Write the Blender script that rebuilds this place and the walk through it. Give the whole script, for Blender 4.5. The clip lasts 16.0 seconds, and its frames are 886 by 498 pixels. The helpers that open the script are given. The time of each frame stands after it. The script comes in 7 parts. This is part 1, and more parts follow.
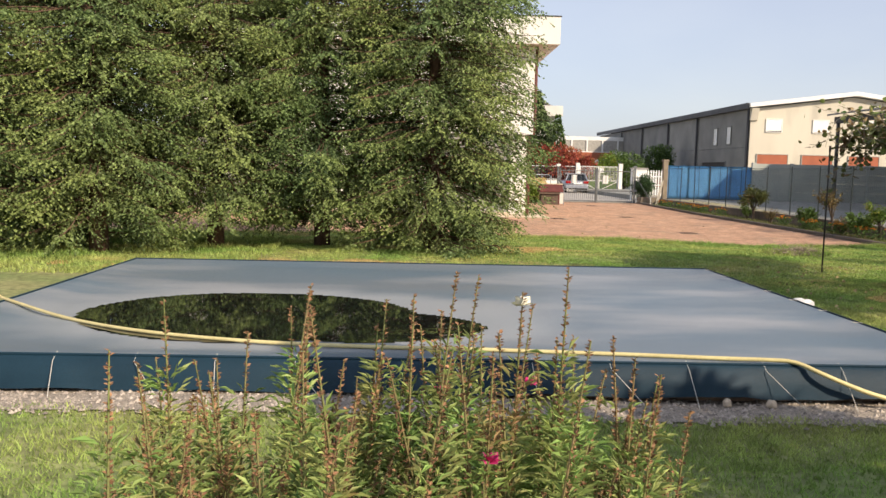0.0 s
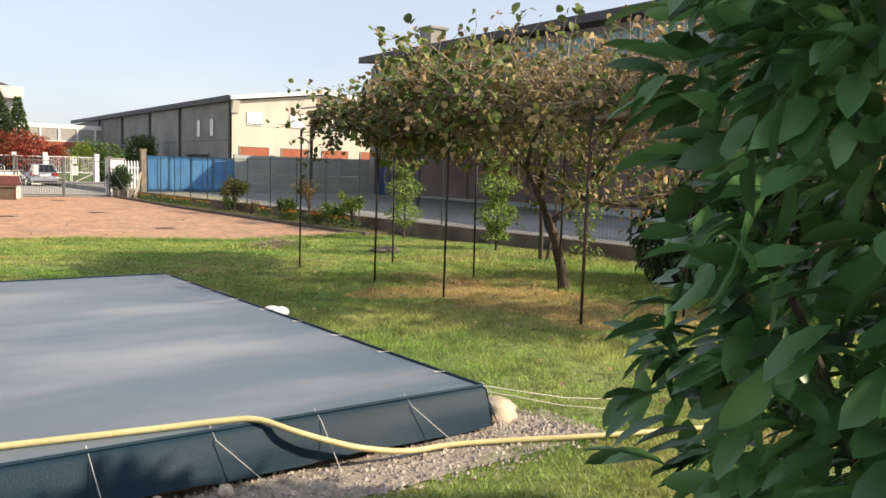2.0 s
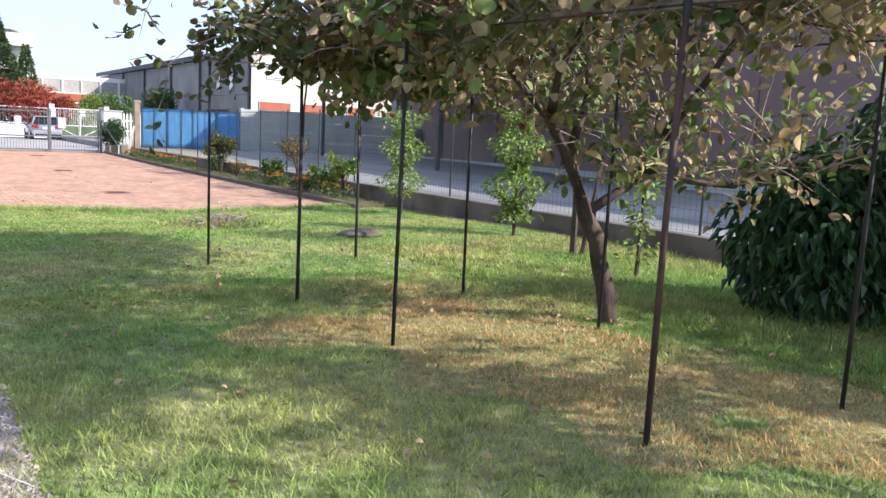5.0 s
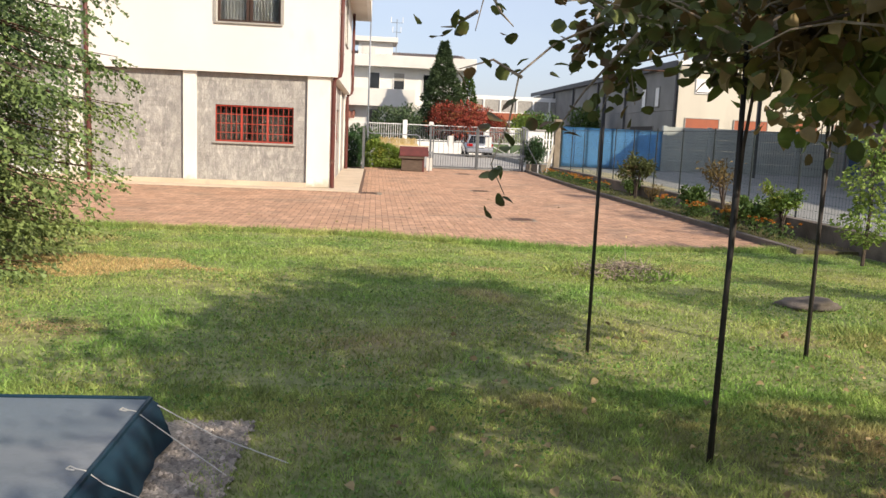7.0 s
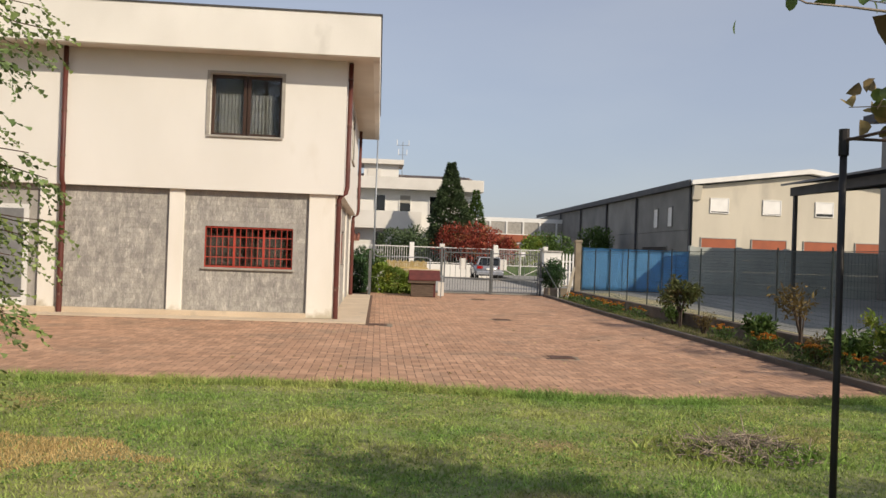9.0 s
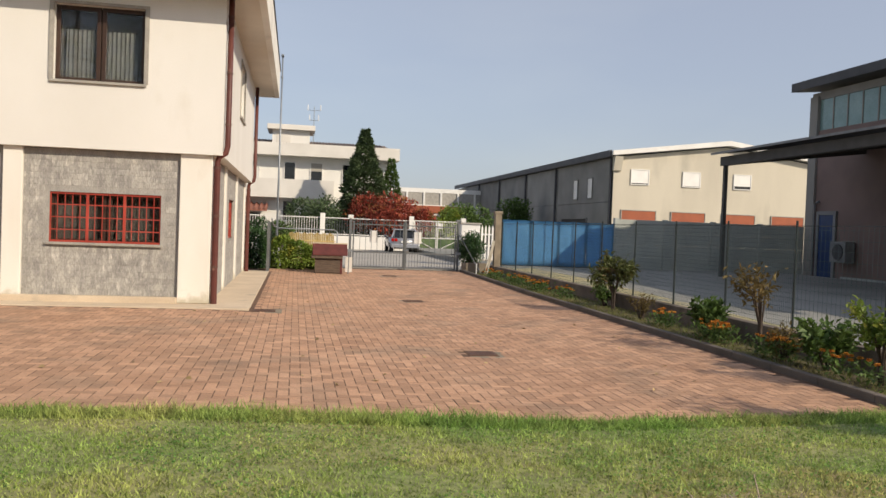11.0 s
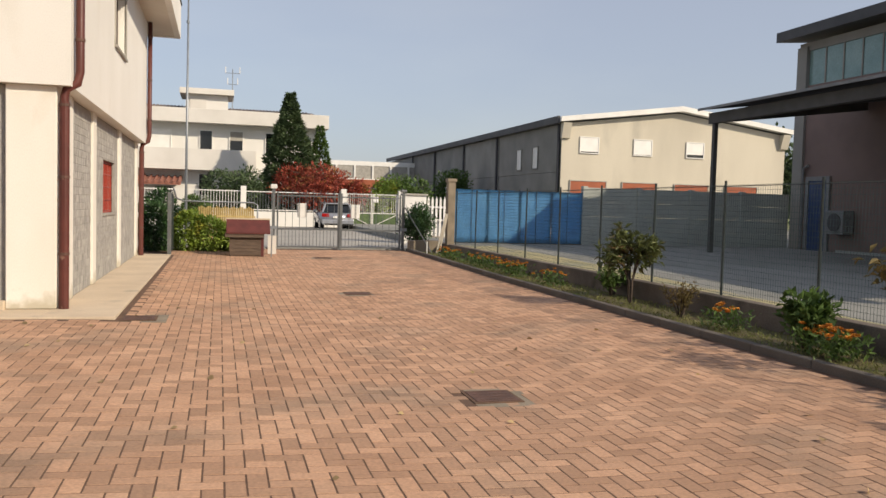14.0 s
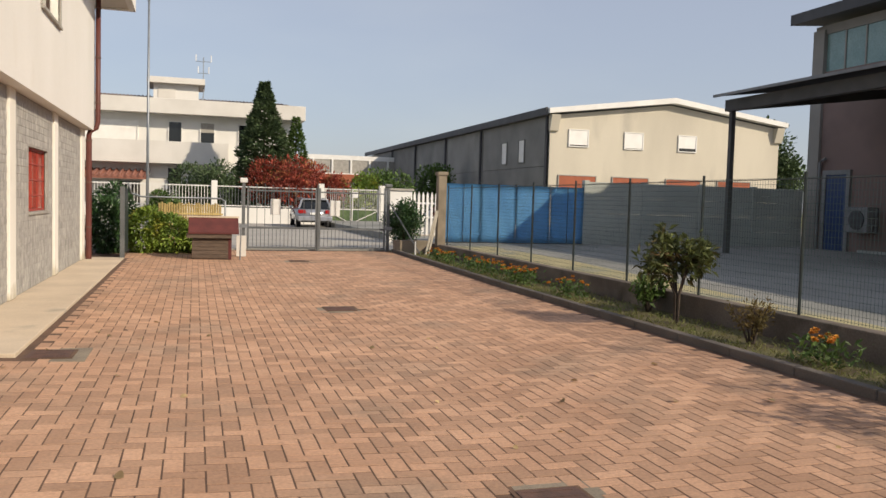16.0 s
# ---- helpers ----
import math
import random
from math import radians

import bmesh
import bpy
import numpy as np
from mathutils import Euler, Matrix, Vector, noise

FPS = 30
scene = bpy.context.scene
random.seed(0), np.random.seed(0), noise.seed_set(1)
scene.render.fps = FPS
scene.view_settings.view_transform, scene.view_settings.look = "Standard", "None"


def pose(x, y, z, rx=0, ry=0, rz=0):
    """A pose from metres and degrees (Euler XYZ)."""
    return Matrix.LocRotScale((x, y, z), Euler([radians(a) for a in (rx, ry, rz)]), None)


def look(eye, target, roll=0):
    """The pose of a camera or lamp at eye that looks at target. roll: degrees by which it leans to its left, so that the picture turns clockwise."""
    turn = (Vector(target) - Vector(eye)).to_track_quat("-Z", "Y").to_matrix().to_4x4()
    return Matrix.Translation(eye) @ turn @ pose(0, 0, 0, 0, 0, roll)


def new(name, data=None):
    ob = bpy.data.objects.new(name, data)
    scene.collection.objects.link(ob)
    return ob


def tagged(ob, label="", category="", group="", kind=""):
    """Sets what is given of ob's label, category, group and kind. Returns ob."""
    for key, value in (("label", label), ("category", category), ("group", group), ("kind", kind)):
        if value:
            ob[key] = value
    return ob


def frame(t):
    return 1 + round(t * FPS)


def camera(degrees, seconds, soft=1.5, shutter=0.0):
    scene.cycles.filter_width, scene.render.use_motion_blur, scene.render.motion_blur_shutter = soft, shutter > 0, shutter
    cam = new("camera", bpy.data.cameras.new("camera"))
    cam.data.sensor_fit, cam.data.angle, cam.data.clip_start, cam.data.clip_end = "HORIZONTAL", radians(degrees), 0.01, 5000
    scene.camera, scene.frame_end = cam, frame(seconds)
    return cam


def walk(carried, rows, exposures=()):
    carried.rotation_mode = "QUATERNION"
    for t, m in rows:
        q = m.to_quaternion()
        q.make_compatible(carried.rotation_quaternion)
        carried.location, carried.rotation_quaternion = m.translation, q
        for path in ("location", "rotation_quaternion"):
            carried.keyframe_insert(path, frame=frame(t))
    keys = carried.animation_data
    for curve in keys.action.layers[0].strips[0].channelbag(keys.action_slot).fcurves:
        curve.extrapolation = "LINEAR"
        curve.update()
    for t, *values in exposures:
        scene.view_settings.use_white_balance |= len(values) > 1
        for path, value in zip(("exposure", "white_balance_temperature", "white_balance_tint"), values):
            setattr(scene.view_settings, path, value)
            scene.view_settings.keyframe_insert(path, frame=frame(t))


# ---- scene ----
cam = camera(56.9, 16.0)
PATH = [
    (0, (-0.393, -1.177, 1.609), (-0.328, 0.812, 1.414), 1.3),
    (0.5, (-0.206, -0.811, 1.596), (0.25, 1.128, 1.412), 0.8),
    (1, (-0.039, -0.244, 1.516), (0.828, 1.549, 1.338), 1.6),
    (1.5, (0.226, 0.209, 1.537), (1.316, 1.876, 1.353), 1.5),
    (2, (0.694, 0.766, 1.504), (1.877, 2.368, 1.324), 1.6),
    (2.5, (1.116, 1.244, 1.541), (2.346, 2.811, 1.36), 1.7),
    (3, (1.452, 1.833, 1.534), (2.712, 3.375, 1.343), 1.9),
    (3.2, (1.603, 2.012, 1.55), (2.878, 3.539, 1.345), 1.8),
    (5.5, (4.102, 4.359, 1.445), (5.028, 6.104, 1.132), 3.2),
    (6, (4.37, 4.857, 1.518), (4.963, 6.738, 1.186), 2.8),
    (6.5, (4.543, 5.534, 1.531), (4.903, 7.473, 1.196), 2.9),
    (7, (4.648, 6.223, 1.598), (4.824, 8.195, 1.315), 2.5),
    (7.5, (4.642, 6.766, 1.663), (4.755, 8.76, 1.559), 2.3),
    (8, (4.595, 7.51, 1.651), (4.699, 9.507, 1.672), 2.3),
    (8.5, (4.562, 8.227, 1.599), (4.685, 10.223, 1.634), 2.1),
    (9, (4.51, 8.957, 1.599), (4.668, 10.951, 1.611), 2.0),
    (9.5, (4.61, 9.596, 1.607), (4.825, 11.585, 1.581), 2.0),
    (10, (4.792, 10.267, 1.646), (5.064, 12.248, 1.601), 2.0),
    (12.5, (5.322, 14.137, 1.579), (5.769, 16.085, 1.521), 2.0),
    (13, (5.367, 15.059, 1.482), (5.843, 17.0, 1.408), 1.7),
    (13.5, (5.428, 15.812, 1.481), (5.931, 17.746, 1.387), 1.7),
    (14, (5.516, 16.566, 1.473), (6.044, 18.492, 1.369), 1.6),
    (14.5, (5.639, 17.298, 1.47), (6.195, 19.215, 1.349), 1.7),
    (15, (5.72, 18.011, 1.504), (6.303, 19.919, 1.37), 1.7),
    (15.5, (5.774, 18.608, 1.513), (6.372, 20.513, 1.384), 1.7),
    (16, (5.847, 19.112, 1.49), (6.428, 21.022, 1.376), 1.6),
]
EXPOSURES = [(0.0, 0.75, 6700, 12), (1.5, 0.85, 6700, 11), (2.4, 1.0, 6800, 10), (3.2, 1.0, 6700, 10), (5.3, 1.35, 5450, 17), (6.0, 1.05, 5700, 14), (6.5, 0.88, 6100, 11), (7.4, 0.6, 6600, 12), (8.0, 0.27, 6950, 12), (8.6, 0.22, 6700, 11), (10.0, 0.25, 6450, 10), (12.3, 0.33, 6700, 10), (16.0, 0.3, 6600, 10)]
walk(cam, [(t, look(eye, target, roll)) for t, eye, target, roll in PATH], EXPOSURES)

# world, sun, exposure
SUN_AZ, SUN_EL = 42.0, 31.0            # azimuth from -y towards +x, elevation
saz, sel = radians(SUN_AZ), radians(SUN_EL)
to_sun = Vector((math.sin(saz) * math.cos(sel), -math.cos(saz) * math.cos(sel), math.sin(sel)))
world = bpy.data.worlds.new("sky")
world.use_nodes = True
scene.world = world
wn = world.node_tree
sky = wn.nodes.new("ShaderNodeTexSky")
sky.sky_type = "NISHITA"
sky.sun_disc = False
sky.sun_elevation = sel
sky.sun_rotation = math.atan2(to_sun.x, to_sun.y)
sky.air_density, sky.dust_density, sky.ozone_density = 1.0, 1.5, 3.0
haze = wn.nodes.new("ShaderNodeMix")            # even autumn haze over the whole sky
haze.data_type = "RGBA"
haze.inputs[0].default_value = 0.62
veil = wn.nodes.new("ShaderNodeTexNoise")       # faint high cloud
veil.inputs["Scale"].default_value, veil.inputs["Detail"].default_value = 2.2, 6.0
stretch_sky = wn.nodes.new("ShaderNodeMapping")
stretch_sky.inputs["Scale"].default_value = (1.0, 1.0, 3.2)
sky_at = wn.nodes.new("ShaderNodeTexCoord")
wn.links.new(sky_at.outputs["Generated"], stretch_sky.inputs[0])
wn.links.new(stretch_sky.outputs[0], veil.inputs["Vector"])
veil_on = wn.nodes.new("ShaderNodeMapRange")
veil_on.inputs[1].default_value, veil_on.inputs[2].default_value = 0.45, 0.75
wn.links.new(veil.outputs["Fac"], veil_on.inputs[0])
cloud = wn.nodes.new("ShaderNodeMix")
cloud.data_type = "RGBA"
cloud.inputs[6].default_value = (3.35, 3.47, 3.98, 1)
cloud.inputs[7].default_value = (3.9, 3.95, 4.2, 1)
wn.links.new(veil_on.outputs[0], cloud.inputs[0])
wn.links.new(cloud.outputs[2], haze.inputs[7])
wn.links.new(sky.outputs[0], haze.inputs[6])
wn.links.new(haze.outputs[2], wn.nodes["Background"].inputs[0])
wn.nodes["Background"].inputs[1].default_value = 0.12
sun_data = bpy.data.lights.new("sun", "SUN")
sun_data.energy, sun_data.angle, sun_data.color = 3.55, radians(0.8), (1.0, 0.86, 0.67)
sun = new("sun", sun_data)
sun.matrix_basis = look(to_sun * 60, (0, 0, 0))

# ---------------------------------------------------------------- materials
def mat(name, c1, c2=None, scale=2.0, fine=40.0, fine_amt=0.25, rough=0.8, bump=0.3, bscale=60.0, metal=0.0,
        rand=0.0, island=False, spread=(0.35, 0.65), spec=0.4, translucent=0.0, c3=None, c3_scale=0.5, c3_at=(0.55, 0.7), stretch=None):
    """A surface: two colours in patches, fine grain, bump, and a third colour for stains."""
    m = bpy.data.materials.new(name)
    m.use_nodes = True
    nt = m.node_tree
    N, L = nt.nodes, nt.links
    b = N["Principled BSDF"]
    geo = N.new("ShaderNodeNewGeometry")
    pos = geo.outputs["Position"]
    if stretch:
        mp = N.new("ShaderNodeMapping")
        mp.inputs["Scale"].default_value = stretch
        L.new(pos, mp.inputs[0])
        pos = mp.outputs[0]

    def noise_tex(s, detail=5.0):
        t = N.new("ShaderNodeTexNoise")
        t.inputs["Scale"].default_value, t.inputs["Detail"].default_value = s, detail
        L.new(pos, t.inputs["Vector"])
        return t.outputs["Fac"]

    def ramp(fac, lo, hi, a=0.0, z=1.0):
        r = N.new("ShaderNodeMapRange")
        r.inputs[1].default_value, r.inputs[2].default_value = lo, hi
        r.inputs[3].default_value, r.inputs[4].default_value = a, z
        L.new(fac, r.inputs[0])
        return r.outputs[0]

    def mix(fac, a, z, blend="MIX"):
        x = N.new("ShaderNodeMix")
        x.data_type, x.blend_type = "RGBA", blend
        for sock, v in ((x.inputs[0], fac), (x.inputs[6], a), (x.inputs[7], z)):
            if isinstance(v, (int, float)):
                sock.default_value = v
            elif isinstance(v, tuple):
                sock.default_value = (*v, 1.0)
            else:
                L.new(v, sock)
        return x.outputs[2]

    c2 = c2 or tuple(v * 0.8 for v in c1)
    col = mix(ramp(noise_tex(scale), *spread), c1, c2)
    if c3:
        col = mix(ramp(noise_tex(c3_scale, 6.0), *c3_at), col, c3)
    if rand:
        if island:
            r = geo.outputs["Random Per Island"]
        else:
            r = N.new("ShaderNodeObjectInfo").outputs["Random"]
        col = mix(1.0, col, ramp(r, 0, 1, 1 - rand, 1 + rand), "MULTIPLY")
    f = noise_tex(fine, 4.0)
    col = mix(1.0, col, ramp(f, 0.25, 0.75, 1 - fine_amt, 1 + fine_amt), "MULTIPLY")
    L.new(col, b.inputs["Base Color"])
    b.inputs["Roughness"].default_value, b.inputs["Metallic"].default_value = rough, metal
    b.inputs["Specular IOR Level"].default_value = spec
    if bump:
        bp = N.new("ShaderNodeBump")
        bp.inputs["Strength"].default_value, bp.inputs["Distance"].default_value = bump, 0.01
        L.new(noise_tex(bscale, 4.0), bp.inputs["Height"])
        L.new(bp.outputs[0], b.inputs["Normal"])
        if rough > 0.3:
            L.new(ramp(f, 0.2, 0.8, max(0.02, rough - 0.12), min(1, rough + 0.1)), b.inputs["Roughness"])
    if translucent:
        tr = N.new("ShaderNodeBsdfTranslucent")
        L.new(col, tr.inputs[0])
        ms = N.new("ShaderNodeMixShader")
        ms.inputs[0].default_value = translucent
        L.new(b.outputs[0], ms.inputs[1])
        L.new(tr.outputs[0], ms.inputs[2])
        L.new(ms.outputs[0], N["Material Output"].inputs[0])
    return m


def glass_mat(name, tint=(0.9, 0.95, 0.95), rough=0.02):
    m = bpy.data.materials.new(name)
    m.use_nodes = True
    b = m.node_tree.nodes["Principled BSDF"]
    b.inputs["Base Color"].default_value = (*tint, 1)
    b.inputs["Roughness"].default_value = rough
    b.inputs["Transmission Weight"].default_value = 1.0
    b.inputs["IOR"].default_value = 1.45
    return m


def water_mat(name):
    m = bpy.data.materials.new(name)
    m.use_nodes = True
    b = m.node_tree.nodes["Principled BSDF"]
    b.inputs["Base Color"].default_value = (0.008, 0.010, 0.009, 1)
    b.inputs["Roughness"].default_value = 0.03
    b.inputs["Specular IOR Level"].default_value = 0.32
    return m


M_PLASTER = mat("white_plaster", (0.75, 0.735, 0.70), (0.70, 0.685, 0.645), 0.6, 90, 0.05, 0.9, 0.15, 150, c3=(0.66, 0.63, 0.57), c3_scale=0.9, c3_at=(0.62, 0.8), stretch=(1, 1, 0.5))
M_PILLAR = mat("pillar_plaster", (0.79, 0.765, 0.71), (0.72, 0.69, 0.62), 0.9, 90, 0.05, 0.9, 0.2, 120, c3=(0.58, 0.53, 0.43), c3_scale=1.2, c3_at=(0.62, 0.78), stretch=(1, 1, 0.4))


def foot_stain(m, colour, height):
    """Ragged moss and splash stains on the lowest part of a wall."""
    N, L = m.node_tree.nodes, m.node_tree.links
    b = N["Principled BSDF"]
    under = b.inputs["Base Color"].links[0].from_socket
    geo = N.new("ShaderNodeNewGeometry")
    xyz = N.new("ShaderNodeSeparateXYZ")
    L.new(geo.outputs["Position"], xyz.inputs[0])
    tex = N.new("ShaderNodeTexNoise")
    tex.inputs["Scale"].default_value, tex.inputs["Detail"].default_value = 5.0, 6.0
    L.new(geo.outputs["Position"], tex.inputs["Vector"])
    edge = N.new("ShaderNodeMath")
    edge.operation = "MULTIPLY_ADD"
    edge.inputs[1].default_value = -0.9 * height
    L.new(tex.outputs["Fac"], edge.inputs[0])
    L.new(xyz.outputs["Z"], edge.inputs[2])
    on = N.new("ShaderNodeMapRange")
    on.inputs[1].default_value, on.inputs[2].default_value = -0.42 * height, -0.15 * height
    on.inputs[3].default_value, on.inputs[4].default_value = 0.7, 0.0
    L.new(edge.outputs[0], on.inputs[0])
    x = N.new("ShaderNodeMix")
    x.data_type = "RGBA"
    x.inputs[7].default_value = (*colour, 1)
    L.new(on.outputs[0], x.inputs[0])
    L.new(under, x.inputs[6])
    L.new(x.outputs[2], b.inputs["Base Color"])


foot_stain(M_PILLAR, (0.40, 0.35, 0.24), 0.75)
M_SOFFIT = mat("soffit_paint", (0.68, 0.64, 0.56), (0.60, 0.56, 0.49), 0.8, 60, 0.06, 0.9, 0.15, 90)
M_STONE = mat("grey_stone", (0.40, 0.385, 0.355), (0.28, 0.27, 0.255), 9, 60, 0.30, 0.88, 0.6, 50, rand=0.11, c3=(0.52, 0.50, 0.46), c3_scale=14, c3_at=(0.56, 0.72), stretch=(1, 1, 0.35))
M_STONE_ISL = mat("grey_stone_joined", (0.40, 0.385, 0.355), (0.28, 0.27, 0.255), 9, 60, 0.30, 0.88, 0.6, 50, rand=0.11, island=True, c3=(0.52, 0.50, 0.46), c3_scale=14, c3_at=(0.56, 0.72), stretch=(1, 1, 0.35))
M_JOINT = mat("mortar", (0.37, 0.355, 0.33), (0.30, 0.29, 0.27), 9, 80, 0.2, 0.95, 0.3, 120, stretch=(1, 1, 0.35))
M_PIPE = mat("red_brown_paint", (0.115, 0.032, 0.025), (0.085, 0.025, 0.02), 3, 50, 0.15, 0.5, 0.1, 60, c3=(0.22, 0.12, 0.09), c3_scale=6, c3_at=(0.68, 0.75))
M_RED = mat("red_grille_paint", (0.40, 0.055, 0.035), (0.32, 0.045, 0.03), 4, 60, 0.15, 0.5, 0.1, 80)
M_DARKWOOD = mat("dark_window_wood", (0.055, 0.03, 0.02), (0.04, 0.022, 0.016), 8, 60, 0.2, 0.5, 0.2, 80)
M_SILL = mat("grey_sill_stone", (0.38, 0.36, 0.32), (0.30, 0.285, 0.26), 4, 60, 0.2, 0.8, 0.2, 90)
M_CURTAIN = mat("curtain", (0.11, 0.11, 0.108), (0.085, 0.085, 0.083), 6, 40, 0.05, 0.9, 0, translucent=0.3)
# Dark paint for flat panels that stand for unlit interiors.
M_DARK = mat("unlit_opening_paint", (0.06, 0.055, 0.05), None, 2, 20, 0.1, 0.9, 0)
M_GLASS = glass_mat("window_glass")
M_PAVER = mat("terracotta_paver", (0.49, 0.30, 0.195), (0.415, 0.245, 0.155), 1.1, 45, 0.2, 0.88, 0.5, 120, rand=0.2, c3=(0.29, 0.205, 0.145), c3_scale=0.8, c3_at=(0.52, 0.76))
M_PAVER_ISL = mat("terracotta_paver_joined", (0.49, 0.30, 0.195), (0.415, 0.245, 0.155), 1.1, 45, 0.2, 0.88, 0.5, 120, rand=0.2, island=True, c3=(0.29, 0.205, 0.145), c3_scale=0.8, c3_at=(0.52, 0.76))
M_BED = mat("joint_sand", (0.15, 0.088, 0.058), (0.105, 0.064, 0.043), 3, 90, 0.3, 0.95, 0.3, 120)
M_SLAB = mat("walkway_concrete", (0.62, 0.51, 0.38), (0.53, 0.43, 0.32), 1.1, 70, 0.12, 0.92, 0.3, 120, c3=(0.36, 0.31, 0.25), c3_scale=1.6, c3_at=(0.6, 0.78))
M_GRASS_GROUND = mat("lawn_soil", (0.17, 0.22, 0.075), (0.28, 0.26, 0.12), 0.6, 12, 0.45, 0.95, 0.9, 30, c3=(0.30, 0.22, 0.11), c3_scale=0.45, c3_at=(0.56, 0.68))
M_BLADE = mat("grass_blade", (0.23, 0.37, 0.085), (0.41, 0.44, 0.14), 0.6, 5, 0.45, 0.7, 0, rand=0.35, island=True, translucent=0.35, c3=(0.50, 0.41, 0.19), c3_scale=0.45, c3_at=(0.57, 0.70))
M_STRAW = mat("dry_straw", (0.60, 0.45, 0.21), (0.50, 0.36, 0.15), 1.5, 14, 0.25, 0.8, 0, rand=0.3, island=True, translucent=0.25)
M_GRAVEL_BASE = mat("gravel_bed", (0.36, 0.31, 0.25), (0.26, 0.225, 0.185), 8, 70, 0.5, 0.95, 1.0, 60)
M_PEBBLE = mat("pebble", (0.40, 0.35, 0.30), (0.25, 0.215, 0.185), 12, 50, 0.2, 0.85, 0.2, 80, rand=0.45, island=True)
M_KERB = mat("kerb_concrete", (0.16, 0.135, 0.115), (0.11, 0.095, 0.08), 1.5, 60, 0.2, 0.95, 0.4, 90)
M_WALLCON = mat("weathered_wall_concrete", (0.20, 0.165, 0.135), (0.11, 0.09, 0.075), 1.2, 40, 0.25, 0.95, 0.5, 70, c3=(0.075, 0.065, 0.05), c3_scale=1.4, c3_at=(0.52, 0.68))
M_YARD = mat("yard_concrete", (0.27, 0.27, 0.25), (0.21, 0.21, 0.195), 0.35, 50, 0.15, 0.9, 0.3, 90, c3=(0.16, 0.165, 0.15), c3_scale=0.22, c3_at=(0.55, 0.7))
M_ASPHALT = mat("street_asphalt", (0.40, 0.375, 0.335), (0.33, 0.31, 0.28), 0.4, 60, 0.15, 0.92, 0.3, 90)
M_SOIL = mat("bed_soil", (0.09, 0.07, 0.04), (0.14, 0.13, 0.05), 2, 40, 0.4, 0.95, 0.8, 50)
M_COVER = mat("pool_cover", (0.105, 0.16, 0.21), (0.16, 0.185, 0.21), 0.6, 160, 0.22, 0.48, 0.25, 260, spec=0.45, c3=(0.33, 0.335, 0.35), c3_scale=0.9, c3_at=(0.47, 0.72), stretch=(0.35, 1, 1))
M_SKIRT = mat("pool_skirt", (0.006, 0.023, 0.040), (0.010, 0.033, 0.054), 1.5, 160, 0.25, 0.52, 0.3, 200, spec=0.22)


def silt_ring(m, cx, cy, rx, ry, colour):
    """Pale dried silt that a puddle has left round itself."""
    N, L = m.node_tree.nodes, m.node_tree.links
    b = N["Principled BSDF"]
    under = b.inputs["Base Color"].links[0].from_socket
    geo = N.new("ShaderNodeNewGeometry")
    mp = N.new("ShaderNodeMapping")
    mp.vector_type = "TEXTURE"
    mp.inputs["Location"].default_value = (cx, cy, 0)
    mp.inputs["Scale"].default_value = (rx, ry, 1000)
    L.new(geo.outputs["Position"], mp.inputs[0])
    far = N.new("ShaderNodeVectorMath")
    far.operation = "LENGTH"
    L.new(mp.outputs[0], far.inputs[0])
    tex = N.new("ShaderNodeTexNoise")
    tex.inputs["Scale"].default_value = 1.6
    L.new(geo.outputs["Position"], tex.inputs["Vector"])
    add = N.new("ShaderNodeMath")
    add.operation = "MULTIPLY_ADD"
    add.inputs[1].default_value = 0.5
    L.new(tex.outputs["Fac"], add.inputs[0])
    L.new(far.outputs["Value"], add.inputs[2])
    on = N.new("ShaderNodeMapRange")
    on.inputs[1].default_value, on.inputs[2].default_value = 1.22, 1.55
    on.inputs[3].default_value, on.inputs[4].default_value = 0.85, 0.0
    L.new(add.outputs[0], on.inputs[0])
    x = N.new("ShaderNodeMix")
    x.data_type = "RGBA"
    x.inputs[7].default_value = (*colour, 1)
    L.new(on.outputs[0], x.inputs[0])
    L.new(under, x.inputs[6])
    L.new(x.outputs[2], b.inputs["Base Color"])


silt_ring(M_COVER, -1.5, 6.2, 2.05, 1.32, (0.30, 0.32, 0.34))
M_WATER = water_mat("puddle_water")
M_POOLWALL = mat("pool_surround", (0.30, 0.20, 0.14), (0.24, 0.16, 0.12), 3, 50, 0.2, 0.9, 0.3, 60)
M_HOSE = mat("yellow_hose", (0.63, 0.55, 0.27), (0.55, 0.47, 0.23), 4, 40, 0.1, 0.45, 0)
M_ROPE = mat("pale_cord", (0.62, 0.60, 0.55), None, 4, 60, 0.1, 0.8, 0)
M_BLACKPOLE = mat("black_pole", (0.018, 0.018, 0.02), (0.035, 0.03, 0.028), 6, 40, 0.2, 0.55, 0.1)
M_RUSTPOLE = mat("rusty_pole", (0.10, 0.05, 0.035), (0.05, 0.035, 0.03), 7, 40, 0.3, 0.75, 0.2)
M_FENCE = mat("fence_post_paint", (0.03, 0.042, 0.043), (0.022, 0.03, 0.03), 5, 40, 0.2, 0.5, 0.1)
M_GATE = mat("grey_gate_metal", (0.16, 0.17, 0.175), (0.12, 0.13, 0.135), 3, 40, 0.12, 0.45, 0.05, metal=0.3)
M_LAMPPOST = mat("galvanised_pole", (0.28, 0.30, 0.32), (0.22, 0.24, 0.26), 3, 40, 0.1, 0.45, 0, metal=0.5)
M_TARP = mat("blue_tarp", (0.12, 0.36, 0.66), (0.15, 0.41, 0.70), 1.2, 60, 0.12, 0.6, 0.3, 25)
